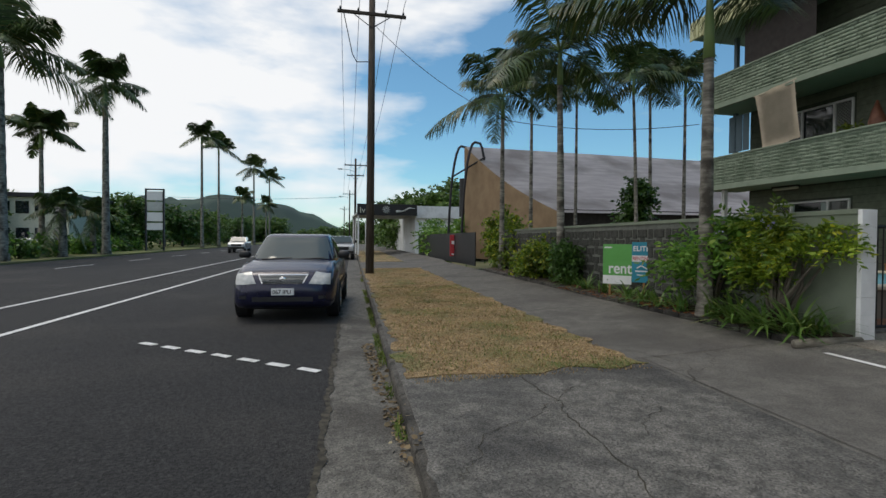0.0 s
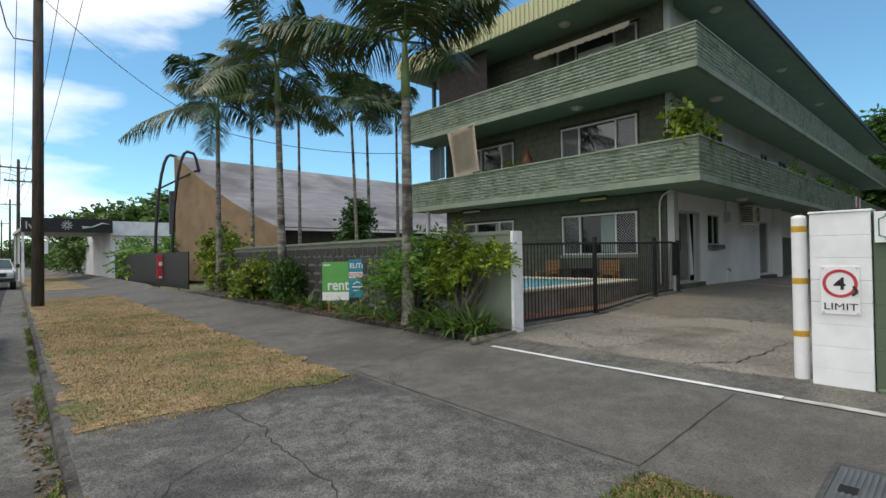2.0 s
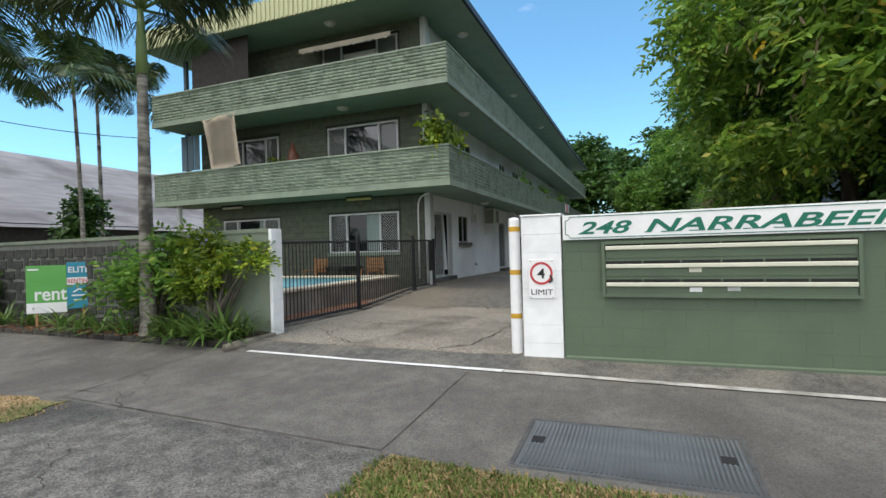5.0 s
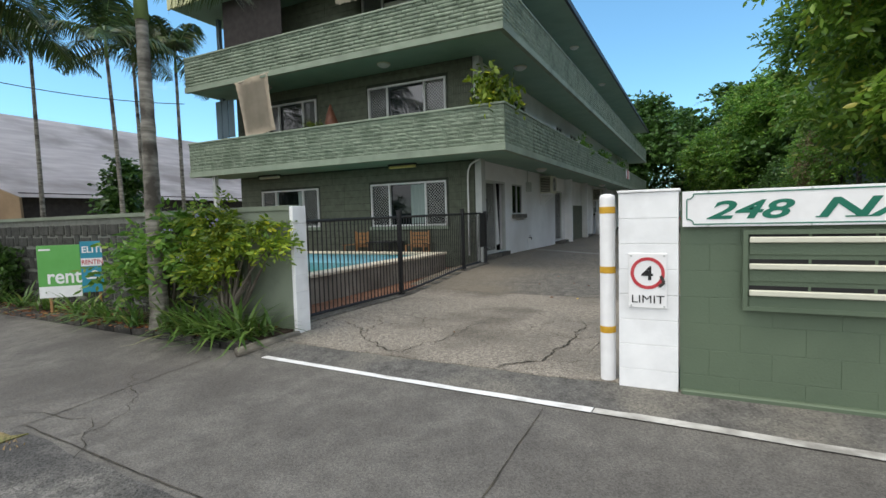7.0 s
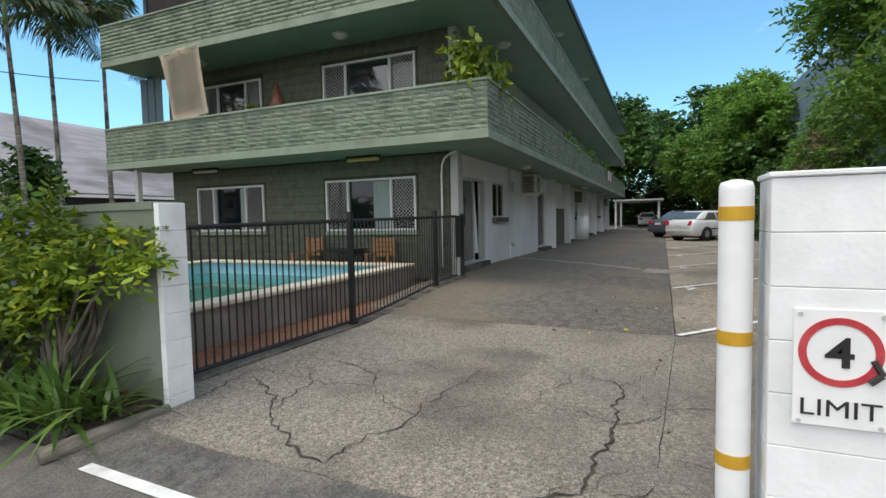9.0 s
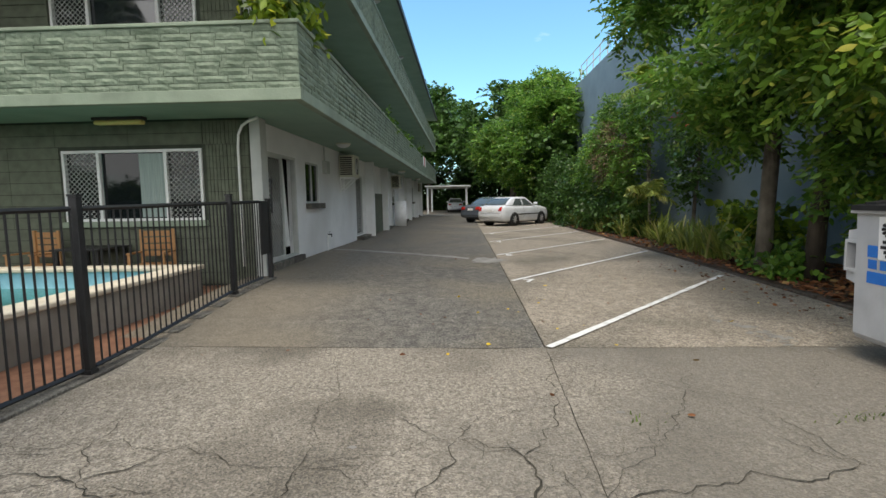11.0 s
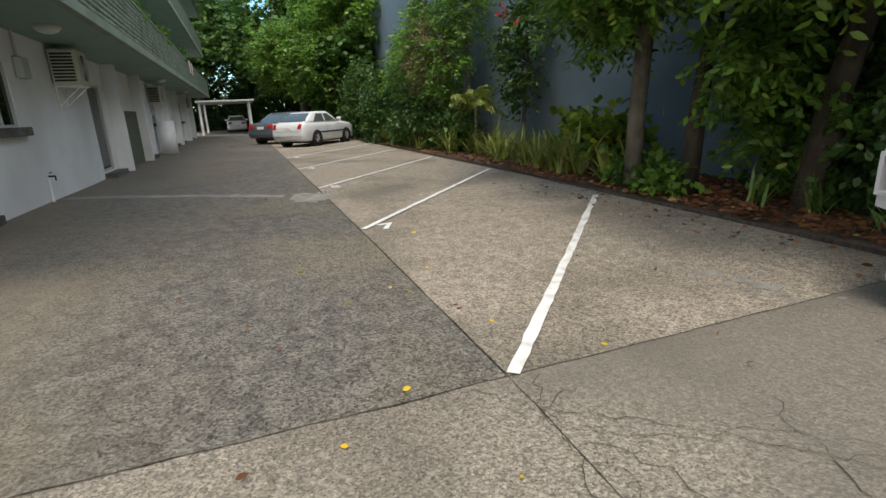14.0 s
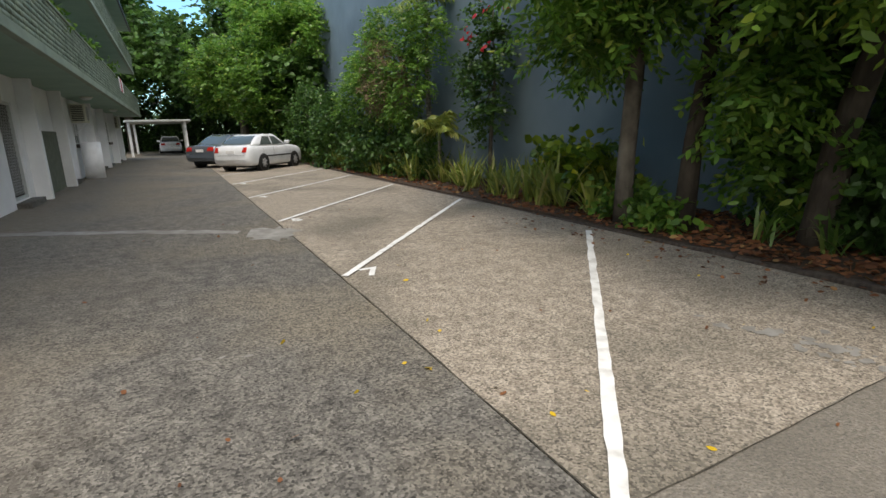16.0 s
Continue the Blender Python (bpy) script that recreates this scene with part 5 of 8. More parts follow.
def leaf_arrays(base, way, size, ratio=0.34, fold=0.12, r=rng):
    """Folded pointed leaves: bases, directions and lengths."""
    way = unit(way)
    side = unit(np.cross(way, r.normal(size=way.shape) + (0, 0, 1.2)))
    nor = np.cross(side, way)
    L = size[:, None]
    low, high = way * L * 0.3 - nor * L * fold, way * L * 0.66 - nor * L * fold * 1.1
    v = np.stack([base, base + low + side * L * ratio * 0.9, base + high + side * L * ratio * 0.78, base + way * L - nor * L * fold * 1.6, base + high - side * L * ratio * 0.78, base + low - side * L * ratio * 0.9], 1)
    k = np.arange(len(base))[:, None] * 6
    q = np.concatenate([k + np.array((0, 1, 2, 3)), k + np.array((0, 3, 4, 5))])
    return v.reshape(-1, 3), q


def crown(name, mat, parent, blobs, leaf, sprigs, per=14, droop=0.35, ratio=0.34, seed=1, hollow=0.55, spread=2.2, label="", spray=False):
    """A crown of sprigs of leaves in overlapping lobes with gaps between them."""
    r = np.random.default_rng(seed)
    P, D = [], []
    vol = np.array([b[3] * b[4] + b[4] * b[5] + b[3] * b[5] for b in blobs])
    for b, share in zip(blobs, vol / vol.sum()):
        n = int(sprigs * share)
        d = unit(r.normal(size=(n, 3)))
        rad = (hollow + (1 - hollow) * r.random((n, 1)) ** 0.6)
        lump = 1 + 0.22 * np.sin(d[:, :1] * 7 + b[0]) * np.cos(d[:, 1:2] * 6 + b[1]) + 0.12 * np.sin(d[:, 2:3] * 13 + b[2])
        p = d * rad * lump * np.array(b[3:6]) + np.array(b[:3])
        P.append(p)
        D.append(d)
    P, D = np.concatenate(P), np.concatenate(D)
    cell = np.array([noise.noise(Vector(p) * (0.55 / leaf * 0.12)) for p in P])
    keep = cell > -0.22
    if keep.mean() < 0.6:
        keep[:] = True
    P, D = P[keep], D[keep]
    n = len(P)
    tw = unit(D + r.normal(size=(n, 3)) * 0.6 - (0, 0, droop))
    base = np.repeat(P, per, 0)
    t = r.random((n * per, 1))
    if spray:
        # leaves in two ranks along each drooping twig
        k = np.tile(np.arange(per), n)[:, None]
        t = k / per
        out = np.repeat(unit(tw * (1, 1, 0.55) + (0, 0, 0.12)), per, 0)
        side = unit(np.cross(out, np.repeat(r.normal(size=(n, 3)) * 0.35, per, 0) + (0, 0, 1.0)))
        base = base + out * (t - 0.4) * leaf * spread * 2.2 - np.array((0, 0, 1.0)) * t ** 2 * leaf * spread * 0.9 * (droop + 0.3)
        way = out * 0.75 + side * np.where(k % 2, 1.0, -1.0) + r.normal(size=base.shape) * 0.22 - np.array((0, 0, droop * 0.6))
        v, q = leaf_arrays(base, way, leaf * (0.7 + 0.5 * r.random(len(base))), ratio, r=r)
        return quad_mesh(name, v, q, mat, parent)
    twig = np.repeat(tw, per, 0)
    base = base + twig * (t - 0.5) * leaf * spread * 2
    way = twig * 0.6 + r.normal(size=base.shape) * 0.7 - np.array((0, 0, droop))
    base = base + unit(r.normal(size=base.shape)) * leaf * 0.25
    v, q = leaf_arrays(base, way, leaf * (0.6 + 0.7 * r.random(len(base))), ratio, r=r)
    ob = quad_mesh(name, v, q, mat, parent)
    if label:
        ob["label"] = label
    return ob


def limbs(bm, start, ends, r0, seed=0, n=8):
    """Bent branches from one point to several."""
    rr = random.Random(seed)
    for e in ends:
        s, e = Vector(start), Vector(e)
        m1 = s.lerp(e, 0.35) + Vector((rr.uniform(-0.2, 0.2), rr.uniform(-0.2, 0.2), 0.25)) * (e - s).length * 0.3
        m2 = s.lerp(e, 0.7) + Vector((rr.uniform(-0.2, 0.2), rr.uniform(-0.2, 0.2), 0.12)) * (e - s).length * 0.3
        sweep(bm, [s, m1, m2, e], [r0, r0 * 0.72, r0 * 0.45, r0 * 0.15], n)


def trunk_mesh(pts, radii, n=12):
    return sweep(bmesh.new(), pts, radii, n)


def tree(name, x, y, label, trunk_pts, radii, blobs, leaf, sprigs, mat, bark, seed=1, per=14, droop=0.35, ratio=0.34, hollow=0.5, category="tree", spray=True):
    t = thing(name, label, category)
    bm = trunk_mesh(trunk_pts, radii)
    limbs(bm, trunk_pts[-1], [b[:3] for b in blobs[:7]], radii[-1] * 0.8, seed)
    part("trunk", bm, bark, t, "", True)
    crown("crown", mat, t, blobs, leaf, sprigs, per, droop, ratio, seed, hollow, spray=spray)
    return t


def palm(x, y, h, label, fronds=13, L=2.4, r=0.12, lean=(0, 0), shaft=0.9, seed=0, leaflets=64, old=2, z0=None, mat=None, wind=0.0, width=0.034, sagging=1.0, low=2):
    """A feather palm: ringed trunk, green crownshaft, arching fronds with leaflets."""
    rr = np.random.default_rng(seed + 100)
    t = thing("palm_tree", label, "palm tree", "palms")
    z = gz(x, y) - 0.05 if z0 is None else z0
    n = 26
    pts = [(x + lean[0] * (k / n) ** 1.5, y + lean[1] * (k / n) ** 1.5, z + (h - z) * k / n) for k in range(n + 1)]
    bm = bmesh.new()
    rad = []
    for k in range(n + 1):
        u = k / n
        rad.append(r * (1.25 - 0.5 * u + 0.45 * max(0, 0.06 - u) / 0.06) * (1.05 if k % 2 else 0.985))
    sweep(bm, pts, rad, 12)
    part("trunk", bm, M["palm_trunk"], t, "", True)
    top = Vector(pts[-1])
    if shaft:
        part("crownshaft", sweep(bmesh.new(), [top - Vector((0, 0, 0.05)), top + Vector((0, 0, shaft * 0.4)), top + Vector((0, 0, shaft))], [r * 0.95, r * 0.8, r * 0.42], 12), M["crownshaft"], t, "smooth green crownshaft", True)
        top = top + Vector((0, 0, shaft * 0.92))
    V, Q = [], []
    nb = 0
    stems = bmesh.new()
    for f in range(fronds):
        az = f * 2.39996 + rr.uniform(-0.2, 0.2)
        elev = radians(rr.uniform(45, 82)) if f < fronds * 0.42 else radians(rr.uniform(low, 44))
        if f >= fronds - old:
            elev = radians(rr.uniform(-60, -30))
        ln = L * rr.uniform(0.8, 1.1)
        hd = np.array((math.cos(az) + wind, math.sin(az), 0.0))
        hd /= max(np.linalg.norm(hd), 0.3)
        s = np.linspace(0, 1, 9)
        drop = ln * rr.uniform(0.34, 0.52) * sagging
        px = hd[None, :] * (ln * math.cos(elev) * s * (1 - 0.12 * s))[:, None]
        pz = ln * math.sin(elev) * s - drop * s ** 2.1
        path = np.array(top)[None, :] + px + np.stack([0 * s, 0 * s, pz], 1)
        sweep(stems, [tuple(p) for p in path[::2]], [0.028, 0.022, 0.016, 0.01, 0.004], 5)
        u = np.linspace(0.13, 0.99, leaflets)
        ix = np.interp(u, s, np.arange(9))
        i0 = np.clip(ix.astype(int), 0, 7)
        fr = (ix - i0)[:, None]
        P = path[i0] * (1 - fr) + path[i0 + 1] * fr
        T = unit(path[i0 + 1] - path[i0])
        side = unit(np.cross(T, (0, 0, 1.0)) + 1e-4)
        ll = ln * 0.36 * np.sin(np.pi * np.clip(u * 0.86 + 0.14, 0, 1)) ** 0.6 * rr.uniform(0.85, 1.1, leaflets)
        for sg in (1, -1):
            d = unit(side * sg + T * 0.5 + np.array((0, 0, -0.45)) + rr.normal(size=P.shape) * 0.12)
            mid = P + d * (ll * 0.55)[:, None]
            tip = mid + unit(d + np.array((0, 0, -0.75))) * (ll * 0.45)[:, None]
            wv = T * width
            vv = np.stack([P - wv * 0.4, P + wv * 0.4, mid + wv * 0.5, mid - wv * 0.5, tip + wv * 0.08, tip - wv * 0.08], 1).reshape(-1, 3)
            k = np.arange(leaflets)[:, None] * 6 + nb
            V.append(vv)
            Q.append(k + np.array((0, 1, 2, 3)))
            Q.append(k + np.array((3, 2, 4, 5)))
            nb += leaflets * 6
    quad_mesh("crown", np.concatenate(V), np.concatenate(Q), mat or M["palm_leaf"], t)
    part("rachis", stems, M["crownshaft"], t, "arching frond stalks", True)["kind"] = "stuff"
    return t


def blades(name, mat, parent, base, az, length, width, rise, seed=1, seg=5, kind=""):
    """Arching strap leaves, one strip each."""
    n = len(base)
    s = np.linspace(0, 1, seg + 1)
    hd = np.stack([np.cos(az), np.sin(az), 0 * az], 1)
    sd = np.stack([-np.sin(az), np.cos(az), 0 * az], 1)
    V = np.zeros((n, (seg + 1) * 2, 3))
    for i, u in enumerate(s):
        out = length * (np.cos(rise) * u + 0.25 * u ** 2)
        up = length * (np.sin(rise) * u * 1.15 - 0.75 * np.cos(rise) * u ** 2.2)
        c = base + hd * out[:, None]
        c[:, 2] += up
        w = width * (0.55 + 1.0 * u) if u < 0.45 else width * (1.0 * (1 - u) / 0.55 + 0.04)
        V[:, i * 2] = c - sd * np.reshape(w, (-1, 1)) / 2
        V[:, i * 2 + 1] = c + sd * np.reshape(w, (-1, 1)) / 2
    V[..., 2] = np.maximum(V[..., 2], base[:, None, 2] + 0.01)
    k = (np.arange(n) * (seg + 1) * 2)[:, None, None]
    j = (np.arange(seg) * 2)[None, :, None]
    Q = (k + j + np.array((0, 1, 3, 2))[None, None, :]).reshape(-1, 4)
    ob = quad_mesh(name, V.reshape(-1, 3), Q, mat, parent)
    if kind:
        ob["kind"] = kind
    return ob


def strap_plant(name, x, y, z, n, L, w, mat, label, seed, rise=(0.6, 1.4), category="plant", group="strap plants"):
    r = np.random.default_rng(seed)
    t = thing(name, label, category, group)
    base = np.stack([x + r.normal(0, 0.07, n), y + r.normal(0, 0.07, n), np.full(n, z)], 1)
    blades("leaves", mat, t, base, r.uniform(0, math.tau, n), L * r.uniform(0.6, 1.1, n), w, r.uniform(rise[0], rise[1], n))
    return t


# street bed: two bushy shrubs, strap plants at their feet
def shrub(name, blobs, leaf, sprigs, mat, label, seed, stem, per=12, ratio=0.34, droop=0.2, category="shrub", spray=False):
    t = thing(name, label, category)
    bm = bmesh.new()
    limbs(bm, stem, [b[:3] for b in blobs] + [(b[0] + b[3] * 0.6, b[1], b[2] + b[5] * 0.6) for b in blobs], 0.03, seed, 6)
    part("stem", bm, M["bark"], t, "", True)
    crown("foliage", mat, t, blobs, leaf, sprigs, per, droop, ratio, seed, 0.3, 2.6, spray=spray)
    return t


shrub("green_shrub", [(6.35, 7.35, 1.2, 0.28, 0.5, 0.22), (6.4, 7.95, 0.98, 0.26, 0.38, 0.26), (6.4, 6.75, 1.5, 0.3, 0.45, 0.22), (6.3, 7.6, 0.75, 0.2, 0.3, 0.2), (6.35, 6.9, 1.05, 0.28, 0.3, 0.2)], 0.125, 175, M["leaf_mid"], "bushy green shrub in front of the block wall", 11, (6.4, 7.2, 0.1), per=15, ratio=0.22, spray=True)
shrub("golden_shrub", [(6.3, 6.15, 1.05, 0.3, 0.42, 0.2), (6.45, 5.5, 1.45, 0.28, 0.34, 0.2), (6.25, 5.75, 1.2, 0.26, 0.4, 0.16), (6.45, 6.3, 1.6, 0.28, 0.42, 0.18), (6.4, 5.2, 1.28, 0.2, 0.2, 0.1), (6.3, 6.3, 0.8, 0.2, 0.35, 0.14), (6.3, 5.6, 0.9, 0.22, 0.35, 0.2), (6.3, 6.0, 1.35, 0.25, 0.4, 0.2)], 0.085, 330, M["leaf_gold"], "golden green shrub spilling over the wall end", 12, (6.35, 5.95, 0.1), per=18, ratio=0.2, spray=True)
violet = leaf_material("pale_violet_petal", (0.3, 0.28, 0.6), (0.45, 0.42, 0.7))
crown("flowers", violet, bpy.data.objects["golden_shrub"], [(6.1, 6.3, 1.35, 0.12, 0.5, 0.3)], 0.035, 9, 6, 0.1, 0.5, 19, 0.9)["kind"] = "stuff"
for k, (x, y, n, L) in enumerate(((6.1, 5.5, 56, 0.78), (6.08, 5.95, 56, 0.8), (6.1, 6.4, 50, 0.78), (6.2, 5.25, 26, 0.55), (6.16, 6.9, 34, 0.65), (6.18, 7.6, 34, 0.6), (6.25, 8.3, 34, 0.55), (6.3, 8.85, 36, 0.55), (6.35, 9.4, 36, 0.55), (6.4, 10.4, 36, 0.6), (6.45, 11.3, 40, 0.6), (6.5, 12.3, 40, 0.65), (6.6, 13.2, 36, 0.55))):
    strap_plant("strap_leaf_plant", x, y, gz(x, y) + 0.06, n, L, 0.042, M["leaf_strap"], "clump of arching green strap leaves in the bed", 40 + k, (0.35, 1.2))
shrub("fern_shrub", [(6.7, 14.6, 0.7, 0.45, 0.9, 0.6), (6.75, 15.6, 0.55, 0.4, 0.6, 0.45)], 0.1, 700, M["leaf_gold"], "bright fern-like shrub at the foot of a palm", 13, (6.7, 14.9, 0.1))
shrub("green_shrub", [(6.55, 12.6, 0.75, 0.3, 0.5, 0.5)], 0.09, 260, M["leaf_dark"], "small dark shrub against the block wall", 14, (6.6, 12.6, 0.1))
shrub("green_shrub", [(7.3, 18.5, 1.1, 0.5, 1.0, 1.0), (7.7, 20.2, 1.1, 0.6, 1.0, 1.1), (8.0, 21.8, 1.4, 0.6, 1.0, 1.3)], 0.12, 1300, M["leaf_gold"], "tall yellow green shrub beyond the block wall", 15, (7.1, 19, 0.0))

NEAR = "slender palm with a ringed grey trunk in the bed"
THIN = "thin palm behind the block wall"
palm(6.22, 7.14, 4.25, NEAR, 11, 2.7, 0.095, (0.03, 0.03), 1.05, 1, 84, 0, sagging=0.7, width=0.034)
palm(6.92, 13.6, 5.8, NEAR, 13, 3.3, 0.1, (-0.06, 0.05), 1.0, 2, 84, 0, width=0.034, sagging=1.0, low=-8)
palm(7.08, 19.05, 6.1, NEAR, 12, 3.2, 0.09, (0.0, 0.0), 0.9, 3, 80, 0, width=0.036, sagging=1.05, low=-8)
palm(9.75, 22.5, 7.8, THIN, 10, 2.9, 0.08, (0, 0), 0.8, 4, 66, 0, width=0.04, sagging=1.1, low=-8)
palm(11.8, 22.0, 7.6, THIN, 10, 2.9, 0.07, (0, 0), 0.8, 5, 66, 0, width=0.04, sagging=1.1, low=-8)
palm(12.08, 17.6, 7.0, THIN, 10, 2.7, 0.065, (-0.15, 0.1), 0.7, 6, 66, 0, width=0.038, sagging=1.05, low=-8)
palm(14.1, 19.6, 7.7, THIN, 10, 2.7, 0.07, (-0.1, 0.0), 0.7, 7, 66, 0, width=0.038, sagging=1.05, low=-8)
palm(15.45, 19.2, 7.6, THIN, 10, 2.7, 0.07, (0, 0), 0.7, 8, 66, 0, width=0.038, sagging=1.05, low=-8)
tree("slim_tree", 12.5, 18.4, "slim dark leafy tree behind the block wall", [(12.5, 18.4, 0), (12.5, 18.4, 1.5), (12.55, 18.4, 2.8)], [0.06, 0.05, 0.035], [(12.5, 18.4, 2.5, 0.5, 0.5, 0.75), (12.6, 18.3, 3.4, 0.4, 0.4, 0.45), (12.3, 18.5, 1.9, 0.4, 0.4, 0.35), (12.8, 18.3, 2.9, 0.35, 0.35, 0.3)], 0.17, 230, M["leaf_dark"], M["bark"], 21)

# balcony pot plants
pot = thing("potted_plant", "potted plant with yellow green leaves on the balcony corner", "potted plant")
part("pot", sweep(bmesh.new(), [(12.85, 4.8, 3.1), (12.85, 4.8, 3.5), (12.85, 4.8, 3.85)], [0.14, 0.18, 0.21], 14), M["terracotta"], pot, "", True)
crown("foliage", M["leaf_gold"], pot, [(12.85, 4.8, 4.45, 0.35, 0.35, 0.4), (13.35, 4.7, 4.15, 0.5, 0.25, 0.25), (12.7, 4.95, 4.2, 0.2, 0.3, 0.25)], 0.17, 120, 9, 0.5, 0.25, 31)
pp = thing("potted_plant", "small round green potted plant on the balcony ledge", "potted plant")
part("pot", sweep(bmesh.new(), [(13.3, 10.45, 3.12), (13.3, 10.45, 3.98)], [0.13, 0.17], 12), M["terracotta"], pp, "", True)
crown("foliage", M["leaf_gold"], pp, [(13.3, 10.45, 4.15, 0.2, 0.2, 0.16)], 0.09, 30, 9, 0.3, 0.25, 54)
for (x, s) in ((22.5, 51), (27.0, 52), (33.0, 53)):
    pp = thing("potted_plant", "small potted plant behind the walkway parapet", "potted plant")
    part("pot", sweep(bmesh.new(), [(x, 4.75, 3.1), (x, 4.75, 3.7)], [0.14, 0.2], 12), M["terracotta"], pp, "", True)
    crown("foliage", M["leaf_mid"], pp, [(x, 4.7, 4.1, 0.35, 0.25, 0.35)], 0.13, 60, 9, 0.4, 0.25, s)

# ---- the side bed and the blue wall ----
BW = -4.95
tagged(part("blue_wall", box_bm(10.9, 38.4, BW - 0.3, BW, -0.2, 8.55), M["blue_wall"]), "tall blue grey rendered wall behind the bed", "wall", "", "structure")
tagged(part("blue_wall_front", box_bm(10.9, 11.15, BW - 14, BW - 0.301, -0.2, 8.55), M["blue_wall"]), "end of the blue grey warehouse", "wall", "", "structure")
rail = thing("roof_railing", "pale steel safety railing on the blue wall", "railing")
for k in range(12):
    x = 22.0 + k * 1.4
    part("post", tube(bmesh.new(), (x, BW - 0.15, 8.55), (x, BW - 0.15, 9.6), 0.025, n=6), M["grey_paint"], rail)
for z in (9.1, 9.58):
    part("rail", tube(bmesh.new(), (22.0, BW - 0.15, z), (37.4, BW - 0.15, z), 0.025, n=6), M["grey_paint"], rail)
sheet("side_bed", M["soil"], 7.2, 49.0, BW + 0.0, -2.56, 0.05, 50, 6, 0.2, label="leaf covered soil bed along the blue wall", category="garden bed")
# timber sleeper edge
slp = thing("sleeper_edging", "dark weathered timber sleepers edging the bed", "edging", kind="structure")
for k in range(16):
    x = 7.3 + k * 2.6
    part("sleeper", box_bm(x, x + 2.58, -2.62, -2.5, gz(x, -2.5) - 0.02, gz(x, -2.5) + (0.06 + 0.01 * (k % 2) if k < 3 else 0.026), bev=0.012), M["timber_pole"], slp)

# trees of the side bed
tree("shade_tree", 14.24, -2.95, "leafy tree with a grey trunk beside the parking bays", [(14.55, -3.0, 0.1), (14.55, -3.02, 1.2), (14.5, -3.05, 2.4), (14.4, -3.0, 3.2)], [0.15, 0.125, 0.12, 0.1],
     [(14.3, -2.6, 3.3, 1.1, 0.9, 0.75), (15.4, -2.9, 4.0, 1.2, 1.0, 0.9), (13.2, -2.6, 4.3, 1.3, 1.1, 1.0), (14.5, -3.4, 5.6, 1.7, 1.3, 1.3), (13.0, -3.2, 6.4, 1.6, 1.3, 1.3), (15.3, -3.2, 2.75, 0.6, 0.6, 0.45), (14.4, -1.6, 3.8, 0.9, 0.8, 0.7), (16.4, -1.7, 5.5, 1.0, 0.9, 0.9), (15.5, -2.2, 7.2, 1.5, 1.2, 1.1), (17.4, -2.6, 6.4, 1.2, 1.0, 1.2), (14.9, -2.4, 3.0, 0.9, 0.7, 0.5)], 0.15, 3000, M["leaf_mid"], M["bark"], 61, 15, 0.4, 0.2, 0.35)
tree("shade_tree", 13.6, -3.5, "dense dark tree overhanging the bed", [(13.75, -3.3, 0.1), (13.72, -3.35, 1.4), (13.6, -3.45, 3.0)], [0.15, 0.12, 0.1],
     [(12.2, -3.1, 3.2, 1.0, 0.9, 0.7), (11.6, -3.4, 4.6, 1.7, 1.3, 1.2), (12.8, -4.0, 1.5, 0.8, 0.6, 0.9), (13.2, -4.0, 7.4, 1.6, 1.2, 1.1), (12.9, -3.2, 2.1, 0.6, 0.4, 0.7)], 0.15, 1700, M["leaf_mid"], M["bark_dark"], 62, 14, 0.4, 0.23, 0.35)
tree("yellow_bell_tree", 12.0, -3.5, "spreading tree with yellow flowers over the bin", [(12.25, -3.75, 0.05), (12.25, -3.75, 0.5), (12.2, -3.75, 1.4), (11.9, -3.6, 2.4), (11.2, -3.3, 3.2)], [0.26, 0.2, 0.15, 0.12, 0.09],
     [(10.2, -2.4, 3.3, 1.4, 1.0, 0.8), (9.3, -2.7, 4.3, 1.5, 1.2, 1.1), (10.8, -1.6, 5.4, 1.3, 1.2, 1.3), (11.8, -1.9, 4.2, 1.2, 1.0, 1.0), (10.4, -3.1, 5.6, 1.7, 1.3, 1.3), (8.4, -3.1, 3.6, 1.3, 1.1, 1.2), (9.0, -3.5, 6.3, 1.6, 1.2, 1.2), (11.5, -2.1, 3.0, 0.9, 0.7, 0.45), (7.6, -3.6, 4.8, 1.3, 1.1, 1.3)], 0.15, 2900, M["leaf_bell"], M["bark_dark"], 63, 16, 0.5, 0.22, 0.5)
crown("yellow_flowers", M["yellow_flower"], bpy.data.objects["yellow_bell_tree"], [(9.2, -2.6, 4.4, 1.6, 1.2, 1.4)], 0.09, 16, 6, 0.2, 0.5, 64, 0.95)
crown("dry_pods", M["leaf_dry"], bpy.data.objects["yellow_bell_tree"], [(9.6, -2.5, 4.2, 1.8, 0.9, 1.2)], 0.2, 46, 3, 1.6, 0.1, 66, 0.9)["kind"] = "stuff"
# low dark growth behind the bin and under the trees
shrub("undergrowth", [(12.6, -4.3, 0.9, 1.0, 0.5, 0.9), (11.0, -4.2, 1.2, 1.2, 0.5, 1.2), (9.4, -3.9, 1.4, 1.2, 0.6, 1.4), (8.0, -4.0, 1.6, 1.0, 0.6, 1.6), (12.0, -4.4, 2.6, 1.3, 0.4, 1.0), (10.2, -4.3, 2.9, 1.4, 0.5, 1.0), (13.2, -4.0, 1.0, 0.5, 0.4, 0.9), (11.6, -3.9, 0.9, 0.7, 0.4, 0.7), (8.4, -4.3, 3.2, 1.2, 0.5, 1.0)], 0.13, 3000, M["leaf_dark"], "dark tangled undergrowth against the wall", 65, (10.5, -4.2, 0.1))
